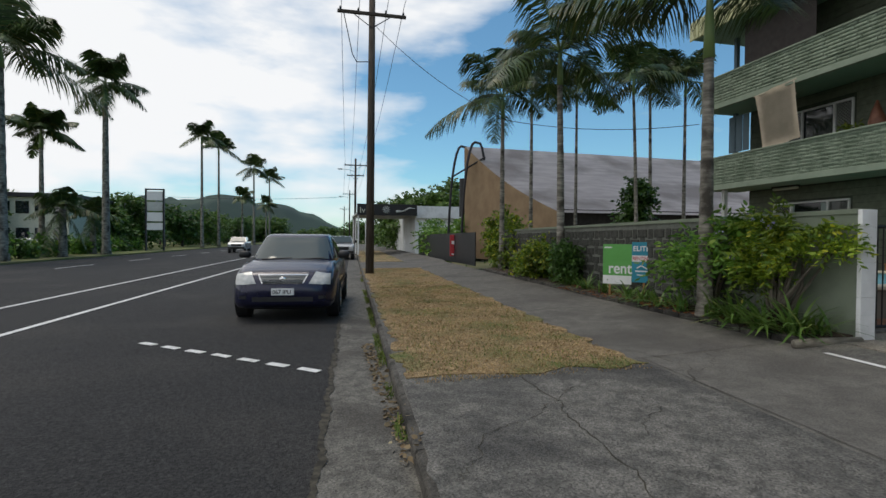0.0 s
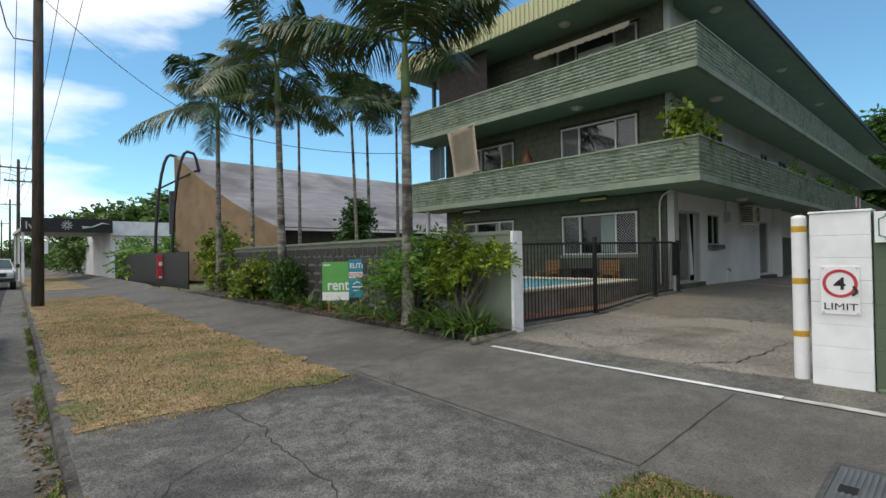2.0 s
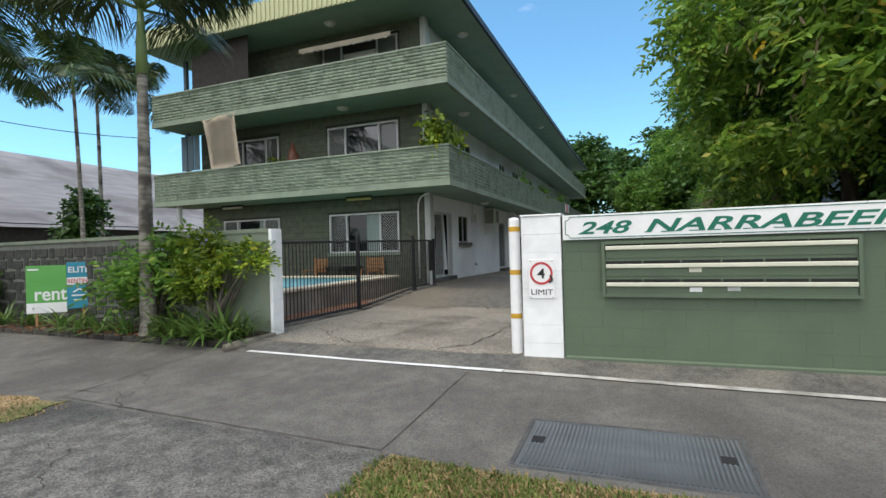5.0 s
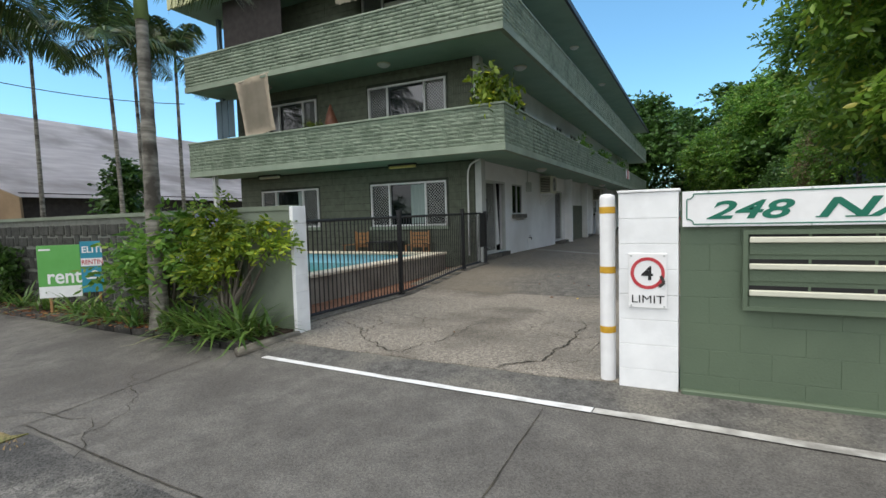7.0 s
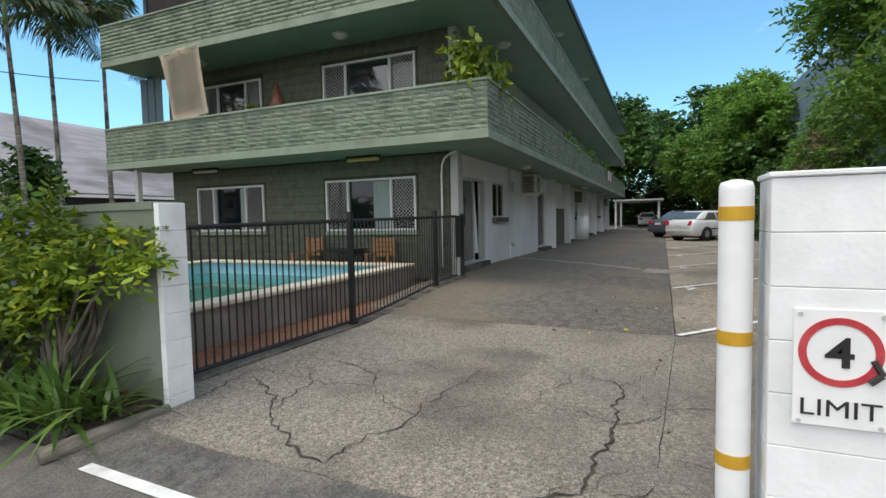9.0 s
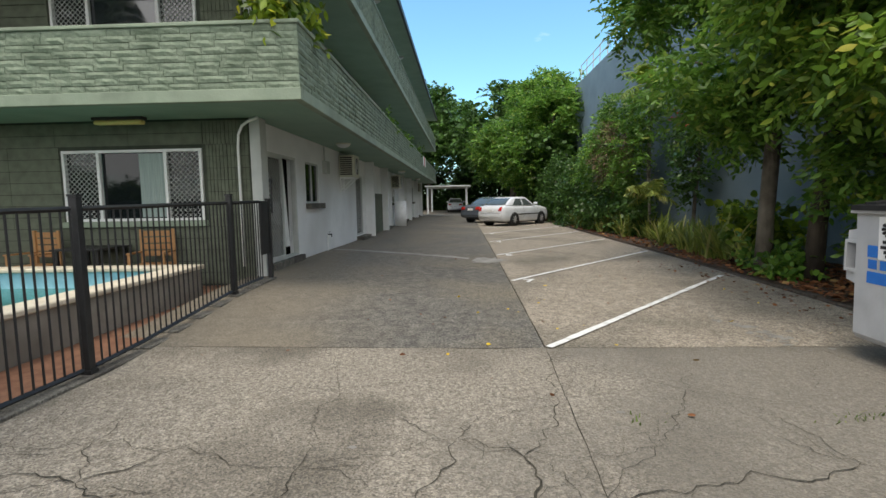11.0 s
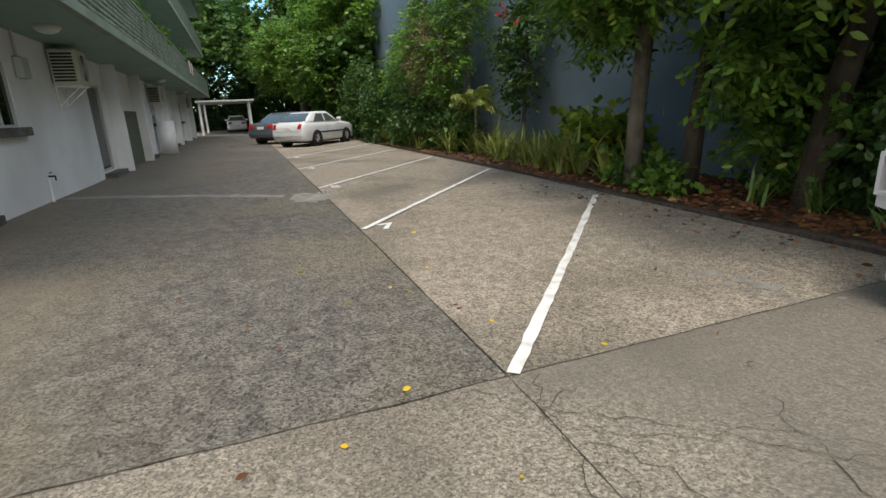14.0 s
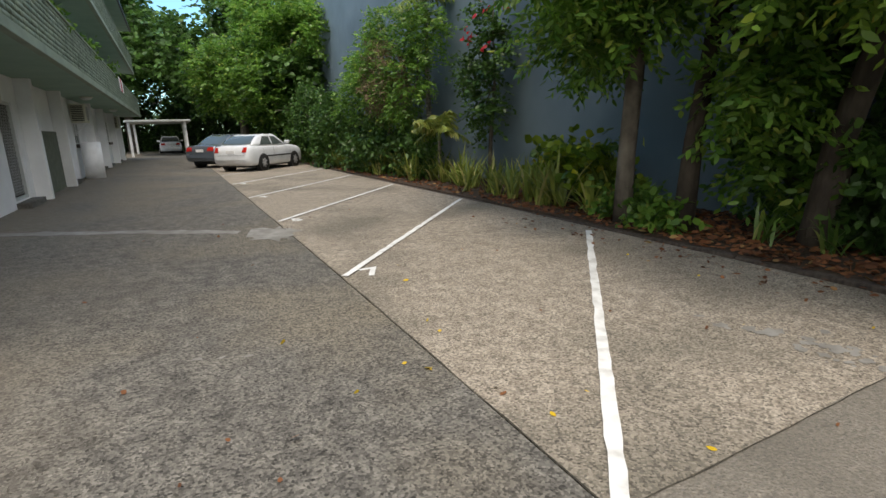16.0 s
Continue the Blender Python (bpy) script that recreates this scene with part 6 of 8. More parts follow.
shrub("pothos_shrub", [(15.9, -3.9, 0.75, 0.55, 0.35, 0.45), (16.7, -4.0, 1.0, 0.5, 0.35, 0.35), (17.4, -3.9, 0.7, 0.4, 0.3, 0.35)], 0.2, 130, M["leaf_gold"], "broad leaved yellow green shrub by the wall", 66, (16.5, -3.7, 0.1), per=9, ratio=0.42)
shrub("low_shrub", [(14.6, -3.2, 0.45, 0.5, 0.35, 0.3), (13.9, -3.0, 0.35, 0.35, 0.25, 0.22)], 0.13, 160, M["leaf_mid"], "low leafy plants at the trunk's foot", 67, (14.4, -3.2, 0.1), per=9)
tree("hibiscus", 20.2, -4.3, "tall thin hibiscus with red flowers on the wall", [(20.2, -4.3, 0.1), (20.2, -4.35, 1.4), (20.1, -4.4, 2.6)], [0.06, 0.05, 0.04],
     [(20.2, -4.2, 2.2, 0.5, 0.4, 0.8), (20.0, -4.3, 3.5, 0.55, 0.4, 0.8), (19.8, -4.2, 4.6, 0.8, 0.5, 0.7), (20.9, -4.2, 3.0, 0.4, 0.4, 0.5)], 0.12, 420, M["leaf_dark"], M["bark"], 68, 10)
crown("red_flowers", M["red_flower"], bpy.data.objects["hibiscus"], [(19.9, -4.0, 3.9, 0.9, 0.3, 0.9)], 0.1, 8, 7, 0.1, 0.5, 69, 0.9)
tree("flame_tree", 24.0, -4.0, "tangled flowering climber with bare stems", [(24.0, -3.9, 0.1), (23.8, -3.8, 1.2), (24.0, -3.8, 2.2)], [0.1, 0.08, 0.06],
     [(24.0, -3.6, 3.0, 1.6, 0.8, 1.4), (25.8, -3.6, 3.6, 1.5, 0.9, 1.3), (27.5, -3.6, 2.6, 1.8, 0.9, 1.7), (22.9, -3.9, 4.4, 0.9, 0.6, 0.7), (25.5, -3.9, 4.9, 1.5, 0.8, 0.7)], 0.12, 2300, M["leaf_mid"], M["bark"], 70, 12, 0.4, 0.24)
crown("dry_tangle", M["leaf_dry"], bpy.data.objects["flame_tree"], [(24.6, -3.2, 3.1, 1.3, 0.6, 1.2)], 0.12, 420, 9, 0.3, 0.12, 71, 0.6)
shrub("undergrowth", [(23.4, -3.6, 0.9, 1.5, 0.5, 0.9), (26.5, -3.3, 1.1, 2.0, 0.7, 1.1), (30.5, -3.2, 1.4, 2.2, 0.8, 1.5), (34.5, -3.2, 1.8, 2.4, 0.9, 1.9)], 0.14, 2400, M["leaf_dark"], "dense green undergrowth along the bed", 72, (27, -3.4, 0.1))
palm(21.6, -3.6, 1.4, "small bright palm among the bed plants", 12, 1.1, 0.05, (0, 0), 0.2, 73, 22, 0, 0.1, M["leaf_variegated"], 0, 0.045)
palm(23.4, -4.2, 5.0, "fan of pale palm fronds above the climber", 10, 1.5, 0.07, (0, 0), 0.3, 74, 30, 0, 0.1, M["leaf_gold"])
for k in range(56):
    x = 15.4 + k * 0.34 + rng.uniform(-0.2, 0.2)
    y = -2.95 - rng.uniform(0, 0.75)
    strap_plant("bromeliad", x, y, gz(x, y) + 0.05, 20, 0.72 + 0.4 * rng.random(), 0.06, M["leaf_variegated"], "spiky yellow green strap plant in the bed", 300 + k, (0.9, 1.5), group="bed strap plants")
for k in range(7):
    x = 8.0 + k * 0.8 + rng.uniform(-0.2, 0.2)
    strap_plant("bromeliad", x, -3.1 - 0.5 * rng.random(), gz(x, -3) + 0.05, 14, 0.5, 0.045, M["leaf_strap"], "dark strap plant under the trees", 340 + k, (0.9, 1.5), group="bed strap plants")

# far trees behind the yard
def far_tree(x, y, h, rad, seed, mat="leaf_far", label="broad green tree at the rear of the yard", leaf=0.42, n=1500, name="rear_tree"):
    r = random.Random(seed)
    blobs = []
    for k in range(8):
        a = k * 0.9 + r.random()
        q = rad * (0.62 if k < 6 else 0.2)
        blobs.append((x + q * math.cos(a), y + q * math.sin(a), h * (0.34 + 0.4 * r.random()) if k < 6 else h * 0.8, rad * 0.5, rad * 0.5, rad * 0.42))
    return tree(name, x, y, label, [(x, y, -0.1), (x + 0.1, y, h * 0.25), (x, y + 0.1, h * 0.45)], [rad * 0.07, rad * 0.055, rad * 0.045], blobs, leaf, n, M[mat], M["bark"], seed, 12, 0.3, 0.36, 0.55)


far_tree(41.5, -3.6, 10.4, 4.8, 81, "leaf_mid", "large domed green tree over the parked cars", 0.18, 9000)
far_tree(50.0, -8.5, 9.5, 5.0, 82, n=1700)
far_tree(58.0, -3.0, 14.0, 5.8, 83, "leaf_dark", n=2000)
far_tree(63.0, 6.0, 15.0, 6.0, 84, "leaf_dark", n=2000)
far_tree(55.0, -7.0, 12.5, 5.5, 90, "leaf_dark", n=2200)
far_tree(73.0, 1.0, 12.5, 6.0, 91, n=1400)
far_tree(74.0, -9.0, 12.5, 6.5, 92, n=1400)
far_tree(75.0, 11.0, 12.0, 6.0, 93, n=1400)
far_tree(70.0, -22.0, 12.0, 6.5, 94, n=1300)
far_tree(66.0, 13.0, 10.5, 5.0, 85, n=1300)
far_tree(61.0, -12.0, 11.0, 6.0, 86, n=1500)
far_tree(37.5, -3.4, 6.0, 2.6, 87, "leaf_dark", "dark leafy tree beside the parked cars", 0.3, 1000)
shrub("rear_hedge", [(66 + 0.3 * (k % 2), -14 + k * 3.0, 2.6, 1.4, 2.2, 3.2) for k in range(11)], 0.3, 4600, M["leaf_dark"], "dense dark hedge along the rear boundary", 88, (66, 0, 0))

# ---- vehicles ----
def paint_material(name, c, flake=0.0, rough=0.25):
    m = material(name, c, tuple(x * 1.12 for x in c), 3, rough, 0.0, metal=flake, spec=0.5)
    m.node_tree.nodes["Principled BSDF"].inputs["Coat Weight"].default_value = 0.7
    m.node_tree.nodes["Principled BSDF"].inputs["Coat Roughness"].default_value = 0.06
    return m


M["navy"] = paint_material("navy_car_paint", (0.012, 0.013, 0.04), 0.2)
M["white_car"] = paint_material("white_car_paint", (0.68, 0.7, 0.73))
M["grey_car"] = paint_material("grey_blue_car_paint", (0.12, 0.14, 0.17), 0.3)
M["silver_car"] = paint_material("silver_car_paint", (0.4, 0.41, 0.42), 0.4)
M["car_glass"] = glass_material("car_glass", (0.075, 0.09, 0.087), 0.02)
M["car_glass"].node_tree.nodes["Principled BSDF"].inputs["Coat Weight"].default_value = 0.0
M["car_glass"].node_tree.nodes["Principled BSDF"].inputs["Specular IOR Level"].default_value = 0.55
M["lens"] = material("headlight_lens", (0.45, 0.46, 0.45), (0.62, 0.62, 0.6), 12, 0.12, spec=0.8)
M["tail"] = material("tail_light_lens", (0.35, 0.01, 0.01), (0.45, 0.03, 0.02), 10, 0.2)
M["trim"] = material("black_trim", (0.012, 0.012, 0.013), (0.02, 0.02, 0.021), 8, 0.5)
M["chrome"] = material("chrome_trim", (0.6, 0.6, 0.6), (0.7, 0.7, 0.7), 8, 0.15, metal=1.0)


def loft(bm, sections):
    """Skin through cross-sections of equal point counts, ends closed."""
    rings = [[bm.verts.new(p) for p in s] for s in sections]
    n = len(rings[0])
    for a, b in zip(rings, rings[1:]):
        for k in range(n):
            bm.faces.new((a[k], a[(k + 1) % n], b[(k + 1) % n], b[k]))
    bm.faces.new(rings[0][::-1])
    bm.faces.new(rings[-1])
    bmesh.ops.recalc_face_normals(bm, faces=bm.faces[:])


def wheel(parent, x, y, r, w=0.2):
    b = bmesh.new()
    prof = [(w * 0.5, r * 0.62), (w * 0.5, r * 0.9), (w * 0.36, r), (-w * 0.36, r), (-w * 0.5, r * 0.9), (-w * 0.5, r * 0.62)]
    n = 24
    rings = [[b.verts.new((x + rr * math.cos(k * math.tau / n), y + o, r + rr * math.sin(k * math.tau / n))) for k in range(n)] for o, rr in prof]
    for a, c in zip(rings, rings[1:]):
        for k in range(n):
            b.faces.new((a[k], a[(k + 1) % n], c[(k + 1) % n], c[k]))
    ty = part("tyre", b, M["rubber"], parent, "", True)
    s = 1 if y > 0 else -1
    b = bmesh.new()
    tube(b, (x, y - s * w * 0.3, r), (x, y + s * w * 0.4, r), r * 0.63, r * 0.63, 24)
    hub = bmesh.new()
    for k in range(7):
        a = k * math.tau / 7
        tube(hub, (x + 0.04 * math.cos(a), y + s * w * 0.44, r + 0.04 * math.sin(a)), (x + r * 0.6 * math.cos(a), y + s * w * 0.42, r + r * 0.6 * math.sin(a)), 0.03, 0.022, 6)
    tube(hub, (x, y + s * w * 0.38, r), (x, y + s * w * 0.5, r), 0.06, 0.05, 12)
    part("rim", hub, M["rim"], parent, "", True)
    part("wheel_disc", b, M["trim"], parent)


def patch(tree_, corners, axis, nu, nv, lift, back=False):
    """A thin curved plate that lies on a skin: corners are given in the plane across the axis."""
    b = bmesh.new()
    far = {"+x": Vector((-3, 0, 0)), "-x": Vector((9, 0, 0)), "+y": Vector((0, -3, 0)), "-y": Vector((0, 3, 0))}[axis]
    way = {"+x": Vector((1, 0, 0)), "-x": Vector((-1, 0, 0)), "+y": Vector((0, 1, 0)), "-y": Vector((0, -1, 0))}[axis]
    rows = []
    for j in range(nv + 1):
        v, row = j / nv, []
        for i in range(nu + 1):
            u = i / nu
            p = [(1 - v) * ((1 - u) * corners[0][k] + u * corners[1][k]) + v * ((1 - u) * corners[3][k] + u * corners[2][k]) for k in (0, 1)]
            o = Vector((far.x, p[0], p[1])) if axis[1] == "x" else Vector((p[0], far.y, p[1]))
            hit, nor, _, _ = tree_.ray_cast(o, way)
            if hit is None:
                return None
            if nor.dot(way) > 0:
                nor = -nor
            row.append(b.verts.new(hit + nor * lift))
        rows.append(row)
    for r, q in zip(rows, rows[1:]):
        for i in range(nu):
            b.faces.new((r[i], r[i + 1], q[i + 1], q[i]))
    bmesh.ops.recalc_face_normals(b, faces=b.faces[:])
    return b


def car(name, label, paint, at, rz, L=4.35, W=1.7, hood=0.95, roof=1.46, cowl=1.05, rf=1.85, rr_=3.1, tail=3.95, deck=1.02, wr=0.31, plate="", hatch=False):
    """A small car. Nose at x = 0, tail at x = L; z from the ground."""
    t = thing(name, label, "car", at=at, rz=rz)
    H = W / 2
    xs = [0, 0.04, 0.14, 0.36, 0.75, cowl, (rf + rr_) / 2, rr_ + 0.3, tail, L - 0.1, L - 0.03, L]
    zts = [0.62, 0.74, 0.83, 0.89, hood, hood + 0.03, hood + 0.05, deck + 0.01, deck, deck - 0.03, deck - 0.08, deck - 0.3]
    zbs = [0.32, 0.24, 0.2, 0.19, 0.19, 0.19, 0.19, 0.2, 0.22, 0.27, 0.3, 0.36]
    hws = [0.74, 0.84, 0.92, 0.97, 0.995, 1, 1, 1, 0.985, 0.94, 0.9, 0.84]

    def smooth(ys, x):
        return float(np.mean([np.interp(x + d, xs, ys) for d in (-0.07, -0.035, 0, 0.035, 0.07)]))

    def sec(x):
        zb_, zt, hw = smooth(zbs, x), smooth(zts, x), smooth(hws, x) * H
        h = zt - zb_
        pts = [(0.0, zb_), (hw * 0.8, zb_), (hw * 0.94, zb_ + 0.04 * h), (hw * 0.985, zb_ + 0.16 * h), (hw, zb_ + 0.42 * h), (hw * 0.995, zb_ + 0.6 * h), (hw * 0.975, zb_ + 0.78 * h), (hw * 0.94, zb_ + 0.9 * h), (hw * 0.88, zt - 0.02), (hw * 0.78, zt), (hw * 0.5, zt + 0.018), (hw * 0.25, zt + 0.026), (0.0, zt + 0.028)]
        return [(x, y, z) for y, z in pts] + [(x, -y, z) for y, z in pts[-2:0:-1]]

    body = bmesh.new()
    loft(body, [sec(x) for x in sorted({*np.linspace(0, 0.5, 14), *np.linspace(0.5, L - 0.4, 18), *np.linspace(L - 0.4, L, 10)})])
    skin = BVHTree.FromBMesh(body)
    part("body", body, paint, t, "", True)
    # glasshouse of rounded slices
    zb = (hood + deck) / 2 - 0.03
    cab = bmesh.new()
    hb, ht = H * 0.91, H * 0.69
    slices = []
    for u, z, pull, f in ((0, zb, 0, 1), (0.25, 0.25, 0, 1), (0.5, 0.5, 0, 1), (0.75, 0.75, 0, 1), (0.9, 0.9, 0.02, 0.995), (0.96, 0.965, 0.07, 0.975), (0.99, 0.99, 0.17, 0.92), (1.0, 1.0, 0.36, 0.78)):
        zz = zb + (roof - zb) * u if u == 0 else zb + (roof - zb) * z
        x0, x1 = cowl + (rf - cowl) * u + pull, tail + (rr_ - tail) * (u ** (1.5 if hatch else 1.15)) - pull
        w = (hb + (ht - hb) * u ** 1.25) * f
        ring = []
        for k in range(48):
            a = k * math.tau / 48
            c, q = math.cos(a), math.sin(a)
            e = 0.3
            ring.append(((x0 + x1) / 2 + (x1 - x0) / 2 * math.copysign(abs(c) ** e, c), w * math.copysign(abs(q) ** e, q), zz))
        slices.append(ring)
    loft(cab, slices)
    shell = BVHTree.FromBMesh(cab)
    part("cabin", cab, paint, t, "", True)

    def stick(nm, tree_, corners, axis, mat, lift=0.006, nu=10, nv=6, lb="", parent=None):
        b = patch(tree_, corners, axis, nu, nv, lift)
        return part(nm, b, mat, parent or t, lb, True) if b else None

    hwz = lambda z: hb + (ht - hb) * max(0, min(1, (z - zb) / (roof - zb))) ** 1.25
    z0, z1 = zb + 0.05, roof - 0.075
    stick("windscreen", shell, ((-hwz(z0) * 0.93, z0), (hwz(z0) * 0.93, z0), (hwz(z1) * 0.92, z1), (-hwz(z1) * 0.92, z1)), "+x", M["car_glass"], 0.007, 16, 8, "clear front windscreen")
    stick("rear_window", shell, ((-hwz(z0) * 0.88, z0 + 0.03), (hwz(z0) * 0.88, z0 + 0.03), (hwz(z1) * 0.86, z1), (-hwz(z1) * 0.86, z1)), "-x", M["car_glass"], 0.007, 14, 8, "tinted rear window")
    mid = (rf + rr_) / 2 - 0.02
    for s in (1, -1):
        ax = "-y" if s > 0 else "+y"
        lo, hi = zb + 0.06, roof - 0.1
        stick("side_window", shell, ((cowl + 0.46, lo), (mid - 0.04, lo), (mid - 0.04, hi), (rf + 0.2, hi)), ax, M["car_glass"])
        stick("side_window", shell, ((mid + 0.04, lo), (tail - 0.62, lo), (rr_ - 0.12, hi), (mid + 0.04, hi)), ax, M["car_glass"])
        for gx in (cowl + 0.12, mid, tail - 0.75):
            stick("door_gap", skin, ((gx - 0.004, 0.32), (gx + 0.004, 0.32), (gx + 0.004, hood - 0.03), (gx - 0.004, hood - 0.03)), ax, M["trim"], 0.003, 1, 8)
        stick("side_moulding", skin, ((0.98, 0.53), (L - 1.08, 0.53), (L - 1.08, 0.585), (0.98, 0.585)), ax, M["trim"], 0.014, 12, 2)
        for gx in (mid - 0.24, tail - 0.62 - 0.32):
            stick("door_handle", skin, ((gx, 0.8), (gx + 0.15, 0.8), (gx + 0.15, 0.835), (gx, 0.835)), ax, paint, 0.028, 4, 2)
        wy = s * (H - 0.09)
        for wx in (0.84, L - 0.9):
            wh = part("wheel", tube(bmesh.new(), (wx, s * (H - 0.21), wr), (wx, s * (H + 0.003), wr + 0.001), wr + 0.05, n=28), M["trim"], t, "black wheel arch")
            wheel(wh, wx, wy + s * 0.02, wr)
        b = bmesh.new()
        box(b, cowl + 0.38, cowl + 0.5, s * (H - 0.06), s * (H + 0.17), hood + 0.06, hood + 0.2, bev=0.035)
        part("mirror", b, paint if paint is not M["navy"] else M["trim"], t, "", True)
        ya, yb = s * H * 0.48, s * H * 0.87
        stick("headlight", skin, ((ya, 0.64), (yb, 0.62), (yb, 0.8), (s * H * 0.6, 0.835)), "+x", M["lens"], 0.012, 10, 6, "clear wraparound headlight lens")
        stick("fog_light", skin, ((s * H * 0.66, 0.37), (s * H * 0.8, 0.38), (s * H * 0.8, 0.43), (s * H * 0.66, 0.43)), "+x", M["trim"], 0.006, 4, 2)
        if hatch:
            stick("tail_light", skin, ((s * H * 0.6, 0.74), (s * H * 0.82, 0.74), (s * H * 0.82, 0.93), (s * H * 0.66, 0.93)), "-x", M["tail"], 0.012, 6, 6, "red tail light lens")
            stick("tail_light", skin, ((L - 0.02, 0.74), (L - 0.2, 0.76), (L - 0.22, 0.94), (L - 0.07, 0.94)), ax, M["tail"], 0.012, 6, 6, "red tail light lens")
        else:
            stick("tail_light", skin, ((s * H * 0.45, 0.74), (s * H * 0.82, 0.74), (s * H * 0.82, 0.9), (s * H * 0.5, 0.9)), "-x", M["tail"], 0.012, 6, 6, "red tail light lens")
    # grille: dark mouth, chrome surround and bars
    stick("grille", skin, ((-H * 0.36, 0.655), (H * 0.36, 0.655), (H * 0.44, 0.775), (-H * 0.44, 0.775)), "+x", M["trim"], 0.004, 12, 4)
    for q in range(4):
        z = 0.672 + q * 0.026
        w = H * (0.36 + 0.08 * (z - 0.655) / 0.12)
        stick("grille_bar", skin, ((-w, z), (w, z), (w, z + 0.007), (-w, z + 0.007)), "+x", M["grey_paint"], 0.009, 12, 1)
    for c in (((-H * 0.46, 0.775), (H * 0.46, 0.775), (H * 0.46, 0.795), (-H * 0.46, 0.795)), ((-H * 0.36, 0.637), (H * 0.36, 0.637), (H * 0.37, 0.655), (-H * 0.37, 0.655)),
              ((H * 0.36, 0.645), (H * 0.385, 0.645), (H * 0.465, 0.785), (H * 0.44, 0.785)), ((-H * 0.385, 0.645), (-H * 0.36, 0.645), (-H * 0.44, 0.785), (-H * 0.465, 0.785))):
        stick("grille_surround", skin, c, "+x", M["chrome"], 0.015, 10, 2, "chrome grille surround")
    nose = skin.ray_cast(Vector((-3, 0, 0.72)), Vector((1, 0, 0)))[0]
    g = bmesh.new()
    bmesh.ops.create_uvsphere(g, u_segments=14, v_segments=8, radius=0.055, matrix=Matrix.Translation(nose - Vector((0.012, 0, 0))) @ Matrix.Diagonal((0.25, 1.2, 0.85, 1)))
    part("badge", g, M["chrome"], t, "oval chrome badge", True)
    stick("lower_intake", skin, ((-H * 0.56, 0.33), (H * 0.56, 0.33), (H * 0.56, 0.41), (-H * 0.56, 0.41)), "+x", M["trim"], 0.005, 12, 3)
    stick("bonnet_gap", skin, ((-H * 0.8, 0.83), (H * 0.8, 0.83), (H * 0.8, 0.836), (-H * 0.8, 0.836)), "+x", M["trim"], 0.003, 16, 1)
    px = skin.ray_cast(Vector((-3, 0, 0.5)), Vector((1, 0, 0)))[0].x - 0.03
    pl = part("number_plate", box_bm(px, px + 0.03, -0.19, 0.19, 0.44, 0.56, bev=0.004), M["white_ink"], t, "white number plate")
    if plate:
        lettering("characters", plate, M["black_ink"], pl, 0.105, pose(px - 0.002, 0.172, 0.464, 90, 0, -90), 0.001, 0, 0.93, 0.001)
    tx = skin.ray_cast(Vector((9, 0, 0.76)), Vector((-1, 0, 0)))[0].x
    part("number_plate", box_bm(tx - 0.01, tx + 0.014, -0.19, 0.19, 0.7, 0.82, bev=0.004), M["white_ink"], t, "white number plate")
    stick("rear_bumper", skin, ((-H * 0.78, 0.46), (H * 0.78, 0.46), (H * 0.78, 0.6), (-H * 0.78, 0.6)), "-x", paint, 0.03, 12, 4)
    stick("boot_gap", skin, ((-H * 0.72, 0.625), (H * 0.72, 0.625), (H * 0.72, 0.633), (-H * 0.72, 0.633)), "-x", M["trim"], 0.004, 12, 1)
    for y0, y1 in ((-0.02, -0.62), (0.56, -0.0)):
        b = bmesh.new()
        tube(b, (cowl - 0.01, y0, zb + 0.05), (cowl + 0.03, y1, zb + 0.075), 0.013, n=5)
        part("wiper", b, M["trim"], t)
    part("underbody", box_bm(L * 0.1, L * 0.9, -W * 0.4, W * 0.4, 0.14, 0.26, bev=0.02), M["trim"], t)
    return t


RZ = gz(-0.5, 12)
car("parked_sedan", "dark navy sedan parked nose out at the kerb", M["navy"], (-0.37, 9.5, RZ + 0.05), 90 - 4.6, W=1.84, roof=1.53, hood=0.98, deck=1.04, plate="067 IPU")
for key, coat in (("navy", 0.35),):
    M[key].node_tree.nodes["Principled BSDF"].inputs["Coat Weight"].default_value = coat
car("parked_hatchback", "white four door hatchback parked nose to the bed", M["white_car"], (33.6, -1.84, gz(32, -0.5) + 0.02), 180 - 42, L=4.1, W=1.72, roof=1.43, deck=0.99, tail=3.9, rr_=3.0, hatch=True)
car("parked_sedan", "grey blue sedan parked beside the white hatchback", M["grey_car"], (37.66, -1.26, gz(36, 0) + 0.02), 180 - 42, L=4.6, deck=1.0, tail=4.1)
car("carport_car", "white car parked under the rear carport", M["white_car"], (61.5, 3.0, 0.3), 180, L=4.4)


